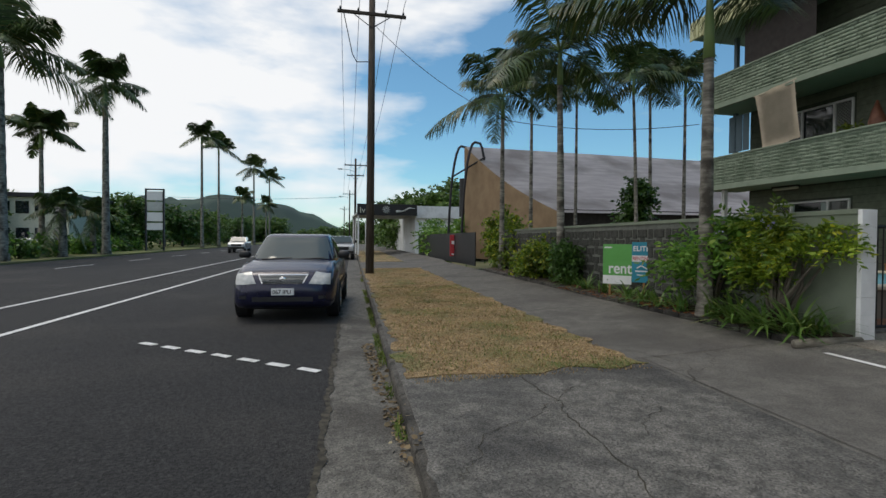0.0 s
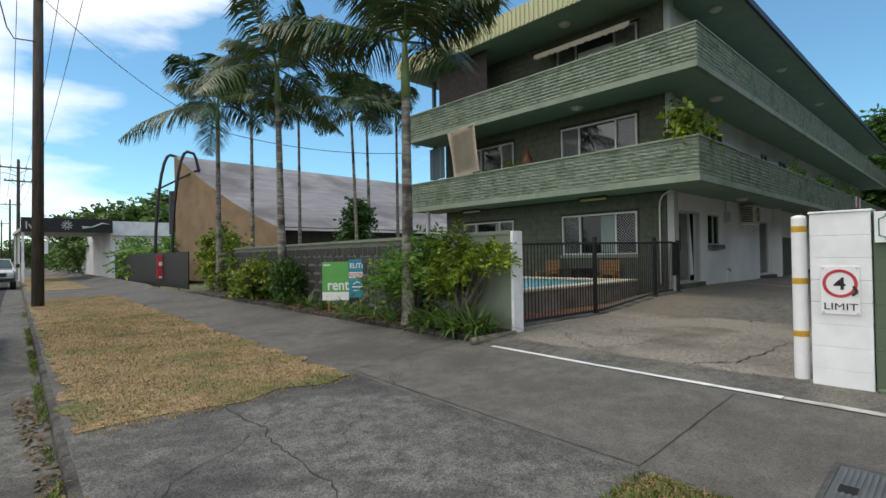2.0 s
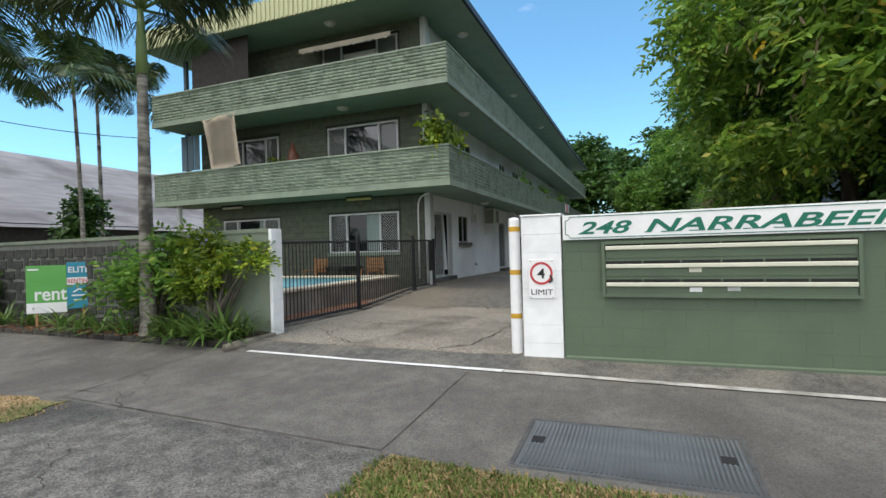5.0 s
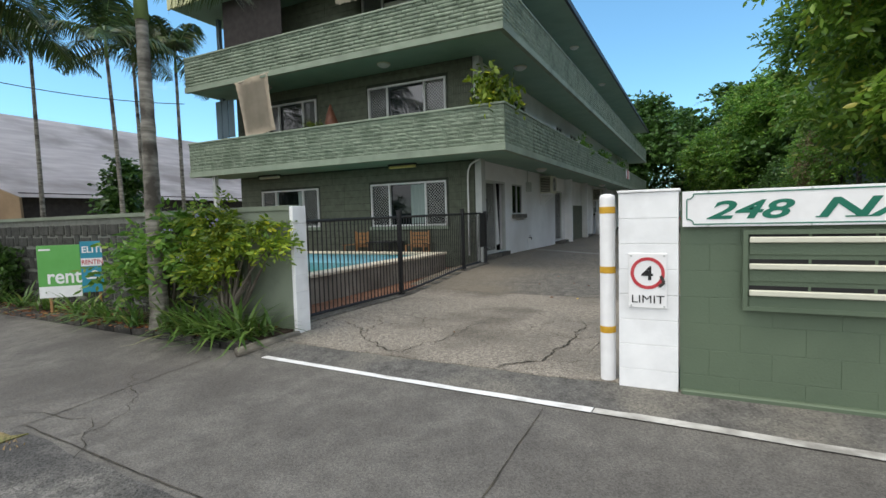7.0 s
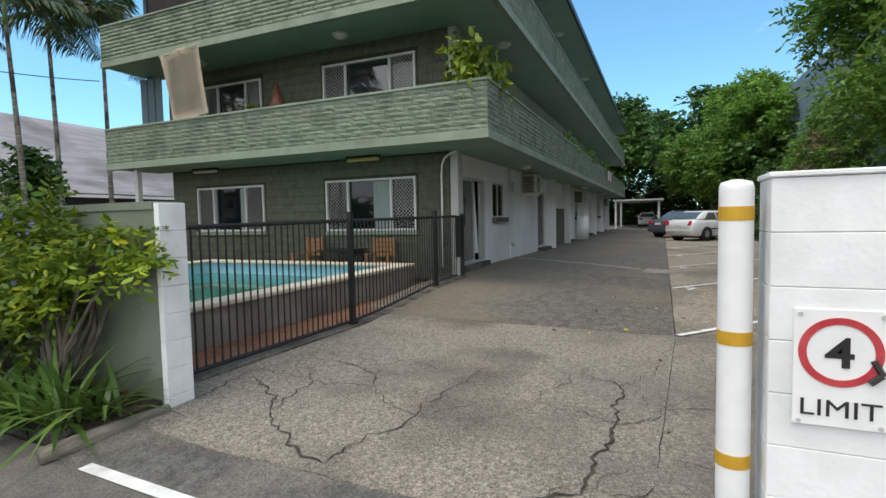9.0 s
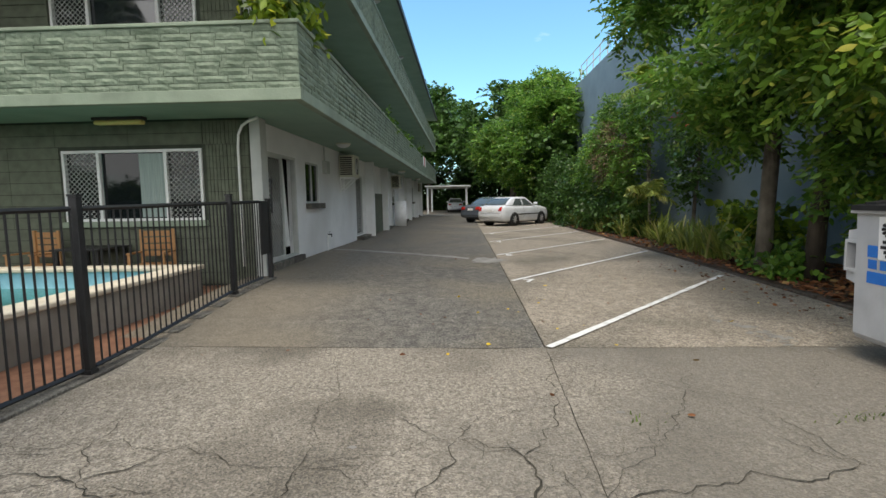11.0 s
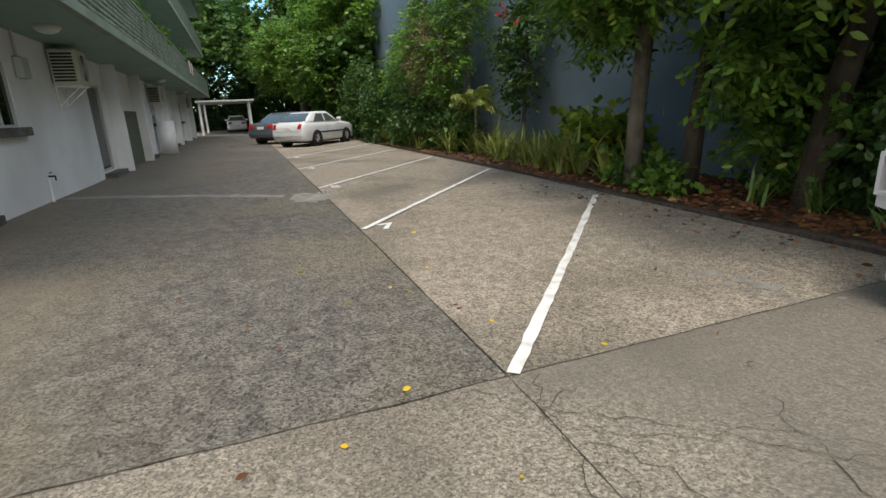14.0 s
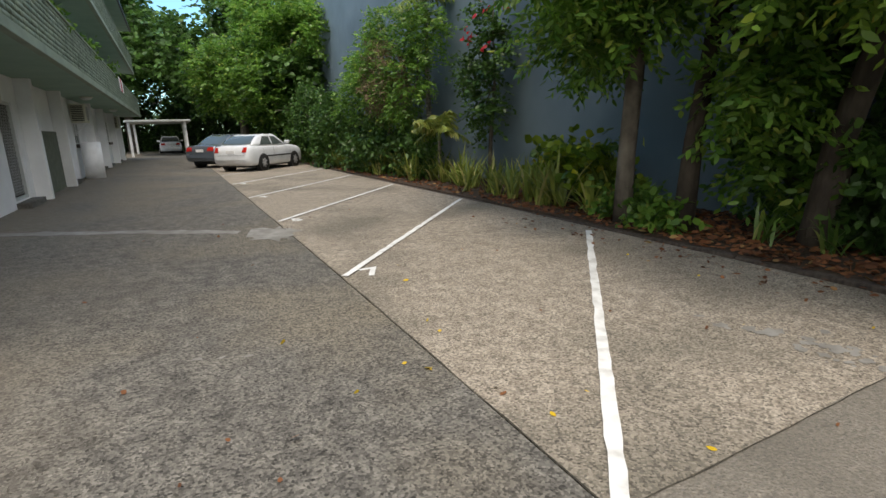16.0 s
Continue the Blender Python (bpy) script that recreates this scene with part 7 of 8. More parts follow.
def ute(name, label, paint, at, rz, L=4.9, W=1.8):
    t = thing(name, label, "truck", at=at, rz=rz)
    H = W / 2
    b = bmesh.new()
    loft(b, [[(x, y, z) for y, z in ((-h, zb), (-h, zt - 0.1), (-h * 0.9, zt), (h * 0.9, zt), (h, zt - 0.1), (h, zb))] for x, zb, zt, h in ((0, 0.5, 0.95, H * 0.9), (0.15, 0.42, 1.1, H), (1.2, 0.42, 1.18, H), (L - 0.1, 0.45, 1.18, H), (L, 0.5, 1.1, H * 0.97))])
    part("body", b, paint, t)
    b = bmesh.new()
    loft(b, [[(x, y, z) for y, z in ((-h, 1.15), (-h2, zt), (h2, zt), (h, 1.15))] for x, zt, h, h2 in ((1.15, 1.17, H * 0.93, H * 0.93), (1.7, 1.7, H * 0.95, H * 0.76), (3.2, 1.72, H * 0.95, H * 0.76), (3.5, 1.2, H * 0.95, H * 0.93))])
    part("cabin", b, paint, t)
    b = bmesh.new()
    v = [b.verts.new(c) for c in ((1.17, -H * 0.85, 1.22), (1.17, H * 0.85, 1.22), (1.66, H * 0.72, 1.66), (1.66, -H * 0.72, 1.66))]
    b.faces.new(v)
    bmesh.ops.translate(b, verts=b.verts[:], vec=(-0.02, 0, 0.02))
    bmesh.ops.solidify(b, geom=b.faces[:], thickness=0.006)
    part("windscreen", b, M["car_glass"], t)
    part("grille", box_bm(-0.02, 0.03, -H * 0.55, H * 0.55, 0.7, 0.92, bev=0.02), M["trim"], t)
    part("bull_bar", box_bm(-0.12, 0.0, -H * 0.95, H * 0.95, 0.5, 0.66, bev=0.03), M["trim"], t)
    for s in (1, -1):
        part("headlight", box_bm(-0.015, 0.1, s * H * 0.6, s * H * 0.9, 0.78, 0.95, bev=0.02), M["lens"], t)
        part("mirror", box_bm(1.5, 1.62, s * (H + 0.02), s * (H + 0.2), 1.2, 1.42, bev=0.03), M["trim"], t)
        for wx in (0.85, L - 1.0):
            wh = part("wheel", tube(bmesh.new(), (wx, s * (H - 0.24), 0.37), (wx, s * (H + 0.004), 0.371), 0.43, n=20), M["trim"], t, "black wheel arch")
            wheel(wh, wx, s * (H - 0.1), 0.37, 0.24)


ute("parked_ute", "white and dark ute parked along the kerb", M["silver_car"], (1.4, 37.0, gz(1.0, 37)), 88)
ute("oncoming_ute", "pale silver ute on the far lane", M["silver_car"], (-9.0, 57.0, gz(-9, 57)), 91)

# ---- rubbish skip ----
skip = thing("rubbish_skip", "grey steel rubbish skip with blue stripes on castors", "skip bin", at=(10.12, -1.2, 0.1), rz=-3)
skip.scale = (1, 1, 1.1)
M["skip_grey"] = material("skip_grey_paint", (0.4, 0.41, 0.43), (0.47, 0.48, 0.5), 3, 0.5, 0.15, 20, c3=(0.33, 0.34, 0.35), scale3=1.2)
M["castor"] = material("orange_castor", (0.28, 0.06, 0.03), (0.36, 0.09, 0.05), 10, 0.6)
M["skip_blue"] = material("skip_blue_paint", (0.01, 0.13, 0.5), (0.015, 0.16, 0.56), 5, 0.5)
b = bmesh.new()
loft(b, [[(x, y, z) for y, z in ((-0.03, 0.18), (0.0, 0.22), (0.02, 1.2), (-0.62, 1.26), (-1.2, 1.25), (-1.05, 0.18))] for x in (0.0, -2.0)])
part("body", b, M["skip_grey"], skip)
b = bmesh.new()
box(b, -2.03, 0.03, -0.04, 0.06, 1.17, 1.215, bev=0.008)
box(b, -2.03, 0.03, -1.22, -1.16, 1.2, 1.26, bev=0.008)
part("rim", b, M["skip_grey"], skip)
for k, (x0, x1) in enumerate(((-1.98, -1.02), (-0.98, -0.0))):
    ld = bmesh.new()
    loft(ld, [[(x, y, z) for y, z in ((0.075, 1.196), (0.075, 1.235), (-0.62, 1.30), (-1.2, 1.29), (-1.2, 1.27), (-0.62, 1.275))] for x in (x0, x1)])
    lid_ob = part("lid", ld, M["trim"], skip, "black plastic ribbed lid")
    for q in range(4):
        rb = bmesh.new()
        xa = x0 + 0.1 + q * 0.22
        loft(rb, [[(x, y, z) for y, z in ((0.03, 1.228), (0.03, 1.258), (-0.62, 1.328), (-1.15, 1.315), (-1.15, 1.28), (-0.62, 1.29))] for x in (xa, xa + 0.12)])
        part("rib", rb, M["trim"], lid_ob)
b = bmesh.new()
# a square tube open to the front, with a gusset above and below
box(b, 0.0, 0.16, -0.9, 0.0, 0.93, 0.955)
box(b, 0.0, 0.16, -0.9, 0.0, 0.7, 0.725)
box(b, 0.135, 0.16, -0.9, 0.0, 0.725, 0.93)
for z0, z1, za, zb in ((0.955, 1.05, 0.955, 1.03), (0.6, 0.7, 0.63, 0.7)):
    vs = [b.verts.new(c) for c in ((0.0, -0.02, z0), (0.0, -0.02, z1), (0.15, -0.02, zb), (0.15, -0.02, za), (0.0, -0.5, z0), (0.0, -0.5, z1), (0.15, -0.5, zb), (0.15, -0.5, za))]
    for q in ((3, 2, 1, 0), (4, 5, 6, 7), (0, 1, 5, 4), (2, 3, 7, 6), (1, 2, 6, 5), (3, 0, 4, 7)):
        b.faces.new([vs[k] for k in q])
bmesh.ops.recalc_face_normals(b, faces=b.faces[:])
part("fork_pocket", b, M["skip_grey"], skip, "steel lifting pocket")
# A near-black block at the tube's end gives its inside a painted shade.
part("fork_pocket", box_bm(0.002, 0.134, -0.88, -0.8, 0.726, 0.929), M["inside_shade"], skip, "near-black block painted as the shade in the lifting pocket")
def on_front(x0, x1, z0, z1, mat, name, d=0.004, label=""):
    """A painted mark on the leaning front face."""
    f = lambda z: 0.02 * (z - 0.42) / 0.78
    bm = bmesh.new()
    lo = [bm.verts.new((x, f(z) + 0.0015, z)) for x, z in ((x0, z0), (x1, z0), (x1, z1), (x0, z1))]
    hi = [bm.verts.new((v.co.x, v.co.y + d, v.co.z)) for v in lo]
    bm.faces.new(lo)
    bm.faces.new(hi[::-1])
    for k in range(4):
        bm.faces.new((lo[k], hi[k], hi[(k + 1) % 4], lo[(k + 1) % 4]))
    part(name, bm, mat, skip, label)


for z0, z1 in ((0.84, 0.93), (0.64, 0.73)):
    on_front(-0.14, -0.72, z0, z1, M["skip_blue"], "stripe", label="blue painted stripe")
    for k in range(7):
        on_front(-0.755 - k * 0.085, -0.755 - k * 0.085 - 0.06 + 0.008 * k, z0, z1, M["skip_blue"], "stripe")
for k in range(8):
    on_front(-0.15 - k * 0.13, -0.15 - k * 0.13 - 0.095, 0.752, 0.822, M["skip_blue"], "brand_bar", label="blue block of brand lettering")
on_front(-0.26, -0.53, 0.83, 1.15, M["white_ink"], "sticker", 0.007, "white council sticker")
bm = bmesh.new()
for k in range(11):
    a = radians(-60 + k * 30)
    tube(bm, (-0.39 + 0.03 * math.cos(a), 0.027, 1.06 + 0.03 * math.sin(a)), (-0.39 + 0.085 * math.cos(a), 0.027, 1.06 + 0.06 * math.sin(a)), 0.008, 0.014, 5)
part("sticker_mark", bm, M["black_ink"], skip, "black fan shaped mark")
bm = bmesh.new()
for z, w in ((0.965, 0.16), (0.925, 0.2), (0.89, 0.13), (0.86, 0.09)):
    box(bm, -0.39 - w / 2, -0.39 + w / 2, 0.024, 0.027, z - 0.012, z + 0.012)
part("sticker_mark", bm, M["black_ink"], skip, "dark bars of small print")
for x in (-0.3, -1.7):
    for y in (-0.16, -0.95):
        fk = bmesh.new()
        for s in (-0.04, 0.032):
            vs = [fk.verts.new((x + a, y + s + d, z)) for d in (0.0, 0.008) for a, z in ((-0.05, 0.225), (0.07, 0.225), (0.03, 0.07), (-0.02, 0.07))]
            for q in ((0, 1, 2, 3), (7, 6, 5, 4), (0, 4, 5, 1), (1, 5, 6, 2), (2, 6, 7, 3), (3, 7, 4, 0)):
                fk.faces.new([vs[k] for k in q])
        tube(fk, (x, y - 0.05, 0.085), (x, y + 0.05, 0.085), 0.014, n=8)
        c = part("castor", fk, M["rim"], skip, "steel castor fork")
        part("bracket", box_bm(x - 0.16, x + 0.14, y - 0.08, y + 0.16, 0.226, 0.256, bev=0.005), M["grey_paint"], c)
        part("tyre", tube(bmesh.new(), (x, y - 0.022, 0.085), (x, y + 0.022, 0.085), 0.085, n=20), M["castor"], c, "orange red castor wheel")

# ---- street poles and wires ----
def power_pole(x, y, h, r, label, arms, lamp=False):
    t = thing("power_pole", label, "power pole", "street poles", at=(x, y, gz(x, y) - 0.05))
    part("pole", sweep(bmesh.new(), [(0, 0, 0), (0.03, 0, h * 0.5), (0.06, 0, h)], [r, r * 0.88, r * 0.72], 14), M["timber_pole"], t, "", True)
    for z, w in arms:
        a = part("crossarm", box_bm(-w / 2 + 0.05, w / 2 + 0.05, -0.17, -0.06, z - 0.06, z + 0.06, bev=0.01), M["timber_pole"], t)
        for s in (-0.46, -0.2, 0.2, 0.46):
            part("insulator", sweep(bmesh.new(), [(s * w + 0.05, -0.11, z + 0.05), (s * w + 0.05, -0.11, z + 0.14), (s * w + 0.05, -0.11, z + 0.2)], [0.03, 0.045, 0.02], 8), M["trim"], a)
        b = bmesh.new()
        tube(b, (0.05 - w * 0.3, -0.12, z), (0.05, -0.12, z - 0.55), 0.02, n=6)
        tube(b, (0.05 + w * 0.3, -0.12, z), (0.05, -0.12, z - 0.55), 0.02, n=6)
        part("brace", b, M["steel_dark"], t)
    if lamp:
        b = sweep(bmesh.new(), [(0, 0, h * 0.86), (-0.7, 0, h * 0.86 + 0.2), (-1.5, 0, h * 0.86 + 0.28)], [0.035, 0.03, 0.03], 8)
        part("lamp_arm", b, M["grey_paint"], t, "", True)
        part("lamp_head", box_bm(-2.0, -1.45, -0.1, 0.1, h * 0.86 + 0.2, h * 0.86 + 0.33, bev=0.03), M["grey_paint"], t)


PXY = (2.05, 20.6)
power_pole(*PXY, 11.3, 0.17, "tall dark timber power pole on the verge", [(10.35, 2.7)])
b = sweep(bmesh.new(), [(2.05, 20.5, 8.35), (1.5, 20.5, 8.3), (1.33, 20.5, 8.6), (0.98, 20.5, 10.25)], [0.02] * 4, 6)
part("service_cable", b, M["trim"], bpy.data.objects["power_pole"]).parent = None
tagged(bpy.data.objects["service_cable"], "black service cable looping up to the crossarm", "cable")
power_pole(3.55, 60, 11.0, 0.16, "timber power pole further along the verge", [(10.2, 2.6), (9.0, 2.0)], True)
power_pole(4.6, 100, 11.0, 0.16, "timber power pole further along the verge", [(10.2, 2.6)], True)
power_pole(5.2, 150, 11.0, 0.16, "timber power pole further along the verge", [(10.2, 2.6)])
def wire(p, q, sag, r=0.012):
    pts = []
    for k in range(13):
        u_ = k / 12
        v = Vector(p).lerp(Vector(q), u_)
        v.z -= sag * 4 * u_ * (1 - u_)
        pts.append(v)
    tagged(part("overhead_wire", sweep(bmesh.new(), pts, [r] * 13, 5), M["trim"]), "thin dark overhead wire", "wire", "overhead wires")


for s in (-1.2, -0.5, 0.6, 1.25):
    wire((2.1 + s, 20.5, 10.55), (3.6 + s, 60, 10.3), 0.7)
    wire((2.1 + s, 20.5, 10.55), (0.2 + s, -20, 10.5), 0.7)
    wire((3.6 + s, 60, 10.3), (4.65 + s, 100, 10.3), 0.7, 0.018)
wire((2.1, 20.5, 9.9), (7.0, 18.2, 5.8), 0.4)
wire((7.0, 18.2, 5.8), (12.4, 14.7, 5.2), 0.25)
wire((-40, 95, 9.0), (3.5, 100, 9.5), 0.8, 0.03)

# ---- neighbour's shade roof ----
shade = thing("shade_roof", "sweeping pale grey shade roof on a steel arch", "roof building")
bm = bmesh.new()
N1, N2 = 16, 10
grid = []
for i in range(N1 + 1):
    uu = i / N1
    row = []
    for j in range(N2 + 1):
        v = j / N2
        rx, ry, rz_ = 9.4 + uu * 24, 33.0, 7.6 - 0.25 * uu
        ex, ey, ez = 12.0 + uu * 22, 24.0, 2.75
        sag = 0.75 * math.sin(math.pi * v)
        row.append(bm.verts.new((rx + (ex - rx) * v, ry + (ey - ry) * v, rz_ + (ez - rz_) * v - sag * 0.55)))
    grid.append(row)
for i in range(N1):
    for j in range(N2):
        bm.faces.new((grid[i][j], grid[i + 1][j], grid[i + 1][j + 1], grid[i][j + 1]))
bmesh.ops.solidify(bm, geom=bm.faces[:], thickness=0.08)
part("roof_sheet", bm, M["tent"], shade, "", True)
bm = bmesh.new()
tops = [(9.4 + (12.0 - 9.4) * j / N2 + 0.05, 33.0 - 9.0 * j / N2, 7.6 + (2.75 - 7.6) * j / N2 - 0.4125 * math.sin(math.pi * j / N2) - 0.02) for j in range(N2 + 1)]
for a, b in zip(tops, tops[1:]):
    bm.faces.new([bm.verts.new(c) for c in (a, b, (b[0] + 0.1, b[1], 0.1), (a[0] + 0.1, a[1], 0.1))])
bmesh.ops.remove_doubles(bm, verts=bm.verts[:], dist=0.001)
bmesh.ops.solidify(bm, geom=bm.faces[:], thickness=0.1)
part("lining", bm, M["tan"], shade, "tan inner lining under the roof edge")
for off in (0.0, 1.6):
    pts = [(8.3 + off * 0.3 + 0.85 * (1 - math.cos(a)) , 33 - off, 0.3 + 7.3 * math.sin(a)) for a in np.linspace(0.0, math.pi * 0.5, 9)] + [(9.4 + off * 0.3 + 0.5 * math.sin(a), 33 - off, 7.6 - 3.2 * (1 - math.cos(a))) for a in np.linspace(0.2, math.pi * 0.5, 6)] + [(9.95 + off * 0.3, 33 - off, 0.2)]
    part("arch", sweep(bmesh.new(), pts, [0.085] * len(pts), 8), M["steel_dark"], shade, "dark curved steel arch", True)
part("strut", tube(bmesh.new(), (8.5, 33, 5.5), (10.2, 31, 6.6), 0.06, n=6), M["steel_dark"], shade)
# Added panel below the eave; the shade there is put into its dark colour.
part("dark_base", box_bm(12.15, 40.0, 24.4, 24.6, 0.0, 2.95), M["dark_blind_and_shade"], shade, "dark panel painted as the shade under the eave")
part("chimney", tube(bmesh.new(), (10.2, 36, 3.0), (10.2, 36, 5.8), 0.35, n=14), M["trim"], shade)
nf = thing("neighbour_fence", "black slatted fence with a gate at the footpath", "fence")
for k in range(40):
    y = 24.5 + k * 0.42
    part("slat", box_bm(7.62 + 0.004 * k, 7.67 + 0.004 * k, y, y + 0.4, 0.0, 1.7), M["black_metal"], nf)
rs = thing("red_sign", "red notice board on the black fence", "sign")
part("panel", box_bm(7.4, 8.0, 28.9, 28.95, 0.35, 1.6, bev=0.01), M["red_ink"], rs)
part("text_bar", box_bm(7.5, 7.9, 28.88, 28.897, 1.05, 1.25), M["white_ink"], rs)
part("text_bar", box_bm(7.5, 7.9, 28.88, 28.897, 0.42, 0.5), M["white_ink"], rs)

# shop awning with its board beyond the shade roof
shop = thing("shop_front", "shop awning with a black board over the footpath", "building")
part("board", box_bm(2.95, 8.3, 45.0, 45.2, 3.45, 4.45, bev=0.01), M["black_ink"], shop, "black shop board")
lettering("letters", "Iv", M["cream"], shop, 0.75, pose(3.15, 44.99, 3.65, 90, 0, 0), 0.004)
bm = bmesh.new()
for k in range(10):
    a = k * math.tau / 10
    tube(bm, (5.5 + 0.08 * math.cos(a), 44.97, 3.95 + 0.08 * math.sin(a)), (5.5 + 0.34 * math.cos(a), 44.97, 3.95 + 0.34 * math.sin(a)), 0.035, n=5)
part("logo", bm, M["grey_paint"], shop)
part("logo", sweep(bmesh.new(), [(6.4, 44.97, 3.8), (7.0, 44.97, 3.85), (7.6, 44.97, 4.15), (8.1, 44.97, 4.1)], [0.12, 0.05, 0.07, 0.02], 6), M["grey_paint"], shop)
part("awning_roof", box_bm(2.9, 8.3, 45.2, 54, 3.5, 3.7), M["grey_paint"], shop)
part("wall", box_bm(8.3, 20.0, 46, 60, 0.0, 4.3), M["white_wall"], shop, "white shop wall")
part("fascia", box_bm(8.3, 15.0, 45.7, 45.99, 3.3, 4.4), M["white_paint"], shop)
for y in (45.3, 49.5, 53.8):
    part("post", box_bm(3.0, 3.14, y, y + 0.14, -0.1, 3.5), M["white_paint"], shop)
fs = thing("footpath_sign", "small arched white sign on the footpath", "sign")
part("frame", sweep(bmesh.new(), [(3.6, 43.5, -0.1), (3.6, 43.5, 2.6), (3.75, 43.5, 2.95), (4.0, 43.5, 3.05), (4.25, 43.5, 2.95), (4.4, 43.5, 2.6)], [0.06] * 6, 8), M["white_paint"], fs, "", True)
part("panel", box_bm(3.7, 4.3, 43.47, 43.53, 1.9, 2.7), M["white_ink"], fs)
for k, (x, y, h, rad) in enumerate(((13.0, 52, 7.5, 3.6), (18, 58, 8.5, 4), (9.5, 62, 7, 3.2), (24, 62, 7.5, 3.5), (30, 46, 6.5, 3.0))):
    far_tree(x, y, h, rad, 120 + k, "leaf_far", "leafy street tree beyond the shops", 0.4, 560, "street_tree")
for k, y in enumerate(np.arange(58, 120, 9)):
    far_tree(street_x(6.5, min(y, 60)) + (y - 58) * 0.05, y, 4.5, 2.2, 140 + k, "leaf_far", "small street tree along the footpath", 0.36, 200, "street_tree")
tree("hedge_mass", 8.4, 36, "mixed green shrubs by the black fence", [(8.6, 37, 0), (8.6, 37, 0.8)], [0.08, 0.06], [(8.8, 37.5, 1.4, 1.1, 2.4, 1.3), (8.4, 40.5, 1.5, 1.0, 2.0, 1.4), (9.6, 33.6, 1.8, 1.0, 1.0, 1.3)], 0.22, 420, M["leaf_mid"], M["bark"], 150, category="shrub")

# ---- across the road ----
sheet("median", M["verge_green"], lambda y: -60, lambda y: -17.5, -30, 400, 0.12, 6, 60, 0.3, label="grassy verge across the road", category="verge")
scatter = [(-18.6, 35.4, 11.4, 0.3, 6.4, 201), (-18.2, 49.0, 13.4, 0.26, 4.6, 202), (-20.4, 43.6, 8.0, 0.17, 3.2, 203), (-18.2, 83, 15.6, 0.2, 4.4, 205), (-17.9, 93.6, 15.8, 0.2, 4.4, 206), (-17.6, 134, 18.0, 0.24, 5.5, 207), (-17.6, 169, 19.5, 0.26, 6.0, 208), (-18, 119, 9.4, 0.2, 4.0, 209), (-17.6, 160, 10.5, 0.22, 4.6, 210)]
for (x, y, h, r_, L_, sd) in scatter:
    palm(x, y, h, "tall palm on the verge across the road", 17, L_ * 0.95, r_, (0, 0), 1.3, sd, 46, 0, gz(-25, 40), None, 0.35 if y > 60 else 0.0, 0.1, 0.9, -22)
palm(-18.9, 43.3, 3.4, "short bushy palm on the far verge", 18, 3.0, 0.25, (0, 0), 0.0, 220, 30, 3, -0.3, None, 0.0, 0.08)
palm(-20.0, 51.0, 3.4, "short bushy palm on the far verge", 16, 2.6, 0.22, (0, 0), 0.0, 221, 26, 3, -0.3, None, 0.0, 0.08)
rt = random.Random(9)
for k in range(56):
    y = 44 + k * 3.4
    x = -22.5 - rt.uniform(0, 12)
    h = rt.uniform(4.0, 6.6) + 0.012 * (y - 44)
    if y < 62:
        x = min(x, -33) if k % 2 else x - 12
    far_tree(x, y, h, h * 0.52, 230 + k, rt.choice(("leaf_far", "leaf_dark", "leaf_far")), "bushy tree along the far side of the road", 0.45, 260, "roadside_tree")
for k in range(9):
    x, y = -19.6 - 0.3 * k, 36 + 3.6 * k
    shrub("roadside_shrub", [(x, y, 0.5, 1.0, 1.0, 0.7)], 0.25, 90, M["leaf_dark"] if k % 2 else M["leaf_mid"], "low shrub on the far verge", 260 + k, (x, y, -0.2))
py = thing("pylon_sign", "tall white service sign in a dark frame", "sign")
PX, PY = -18.8, 63.6
part("frame", frame_bars(bmesh.new(), "y", PY, PX - 1.0, PX + 1.0, -0.3, 6.9, 0.15, 0.3), M["steel_dark"], py)
for k, (z0, z1, mt) in enumerate(((5.6, 6.6, "white_ink"), (4.4, 5.4, "grey_paint"), (3.2, 4.2, "white_ink"), (2.2, 3.0, "white_ink"))):
    part("panel", box_bm(PX - 0.8, PX + 0.8, PY - 0.1, PY + 0.1, z0, z1), M[mt], py)
fb_ = thing("roadside_building", "two storey cream building behind the far trees", "building")
part("wall", box_bm(-31, -24.5, 57, 66, -0.3, 5.2), M["cream"], fb_)
part("roof", box_bm(-31.5, -24.0, 56.5, 66.5, 5.2, 5.6), M["steel_dark"], fb_)
for k in range(4):
    for z in (1.0, 3.6):
        part("window", box_bm(-30.6 + k * 1.6, -29.5 + k * 1.6, 56.93, 56.995, z, z + 1.2), M["glass"], fb_)
for k in range(5):
    cx = -30.0 + k * 1.0
    pc = thing("distant_car", "small parked car beyond the far verge", "car", "cars beyond the verge", at=(cx - 2, 50 + k * 3.0, -0.2))
    b = bmesh.new()
    loft(b, [[(x, y, z) for y, z in ((-0.8, 0.25), (-0.82, 0.8), (-0.75, zt * 0.66 + 0.1), (-0.6, zt), (0.6, zt), (0.75, zt * 0.66 + 0.1), (0.82, 0.8), (0.8, 0.25))] for x, zt in ((0, 0.85), (0.9, 0.95), (1.5, 1.4), (3.0, 1.42), (3.7, 1.0), (4.2, 0.9))])
    part("body", b, M[("white_car", "silver_car", "grey_car", "red_ink", "white_car")[k]], pc, "", True)
    for wx in (0.8, 3.4):
        for wy in (-0.72, 0.72):
            part("wheel", tube(bmesh.new(), (wx, wy - 0.1, 0.3), (wx, wy + 0.1, 0.3), 0.31, n=14), M["rubber"], pc)

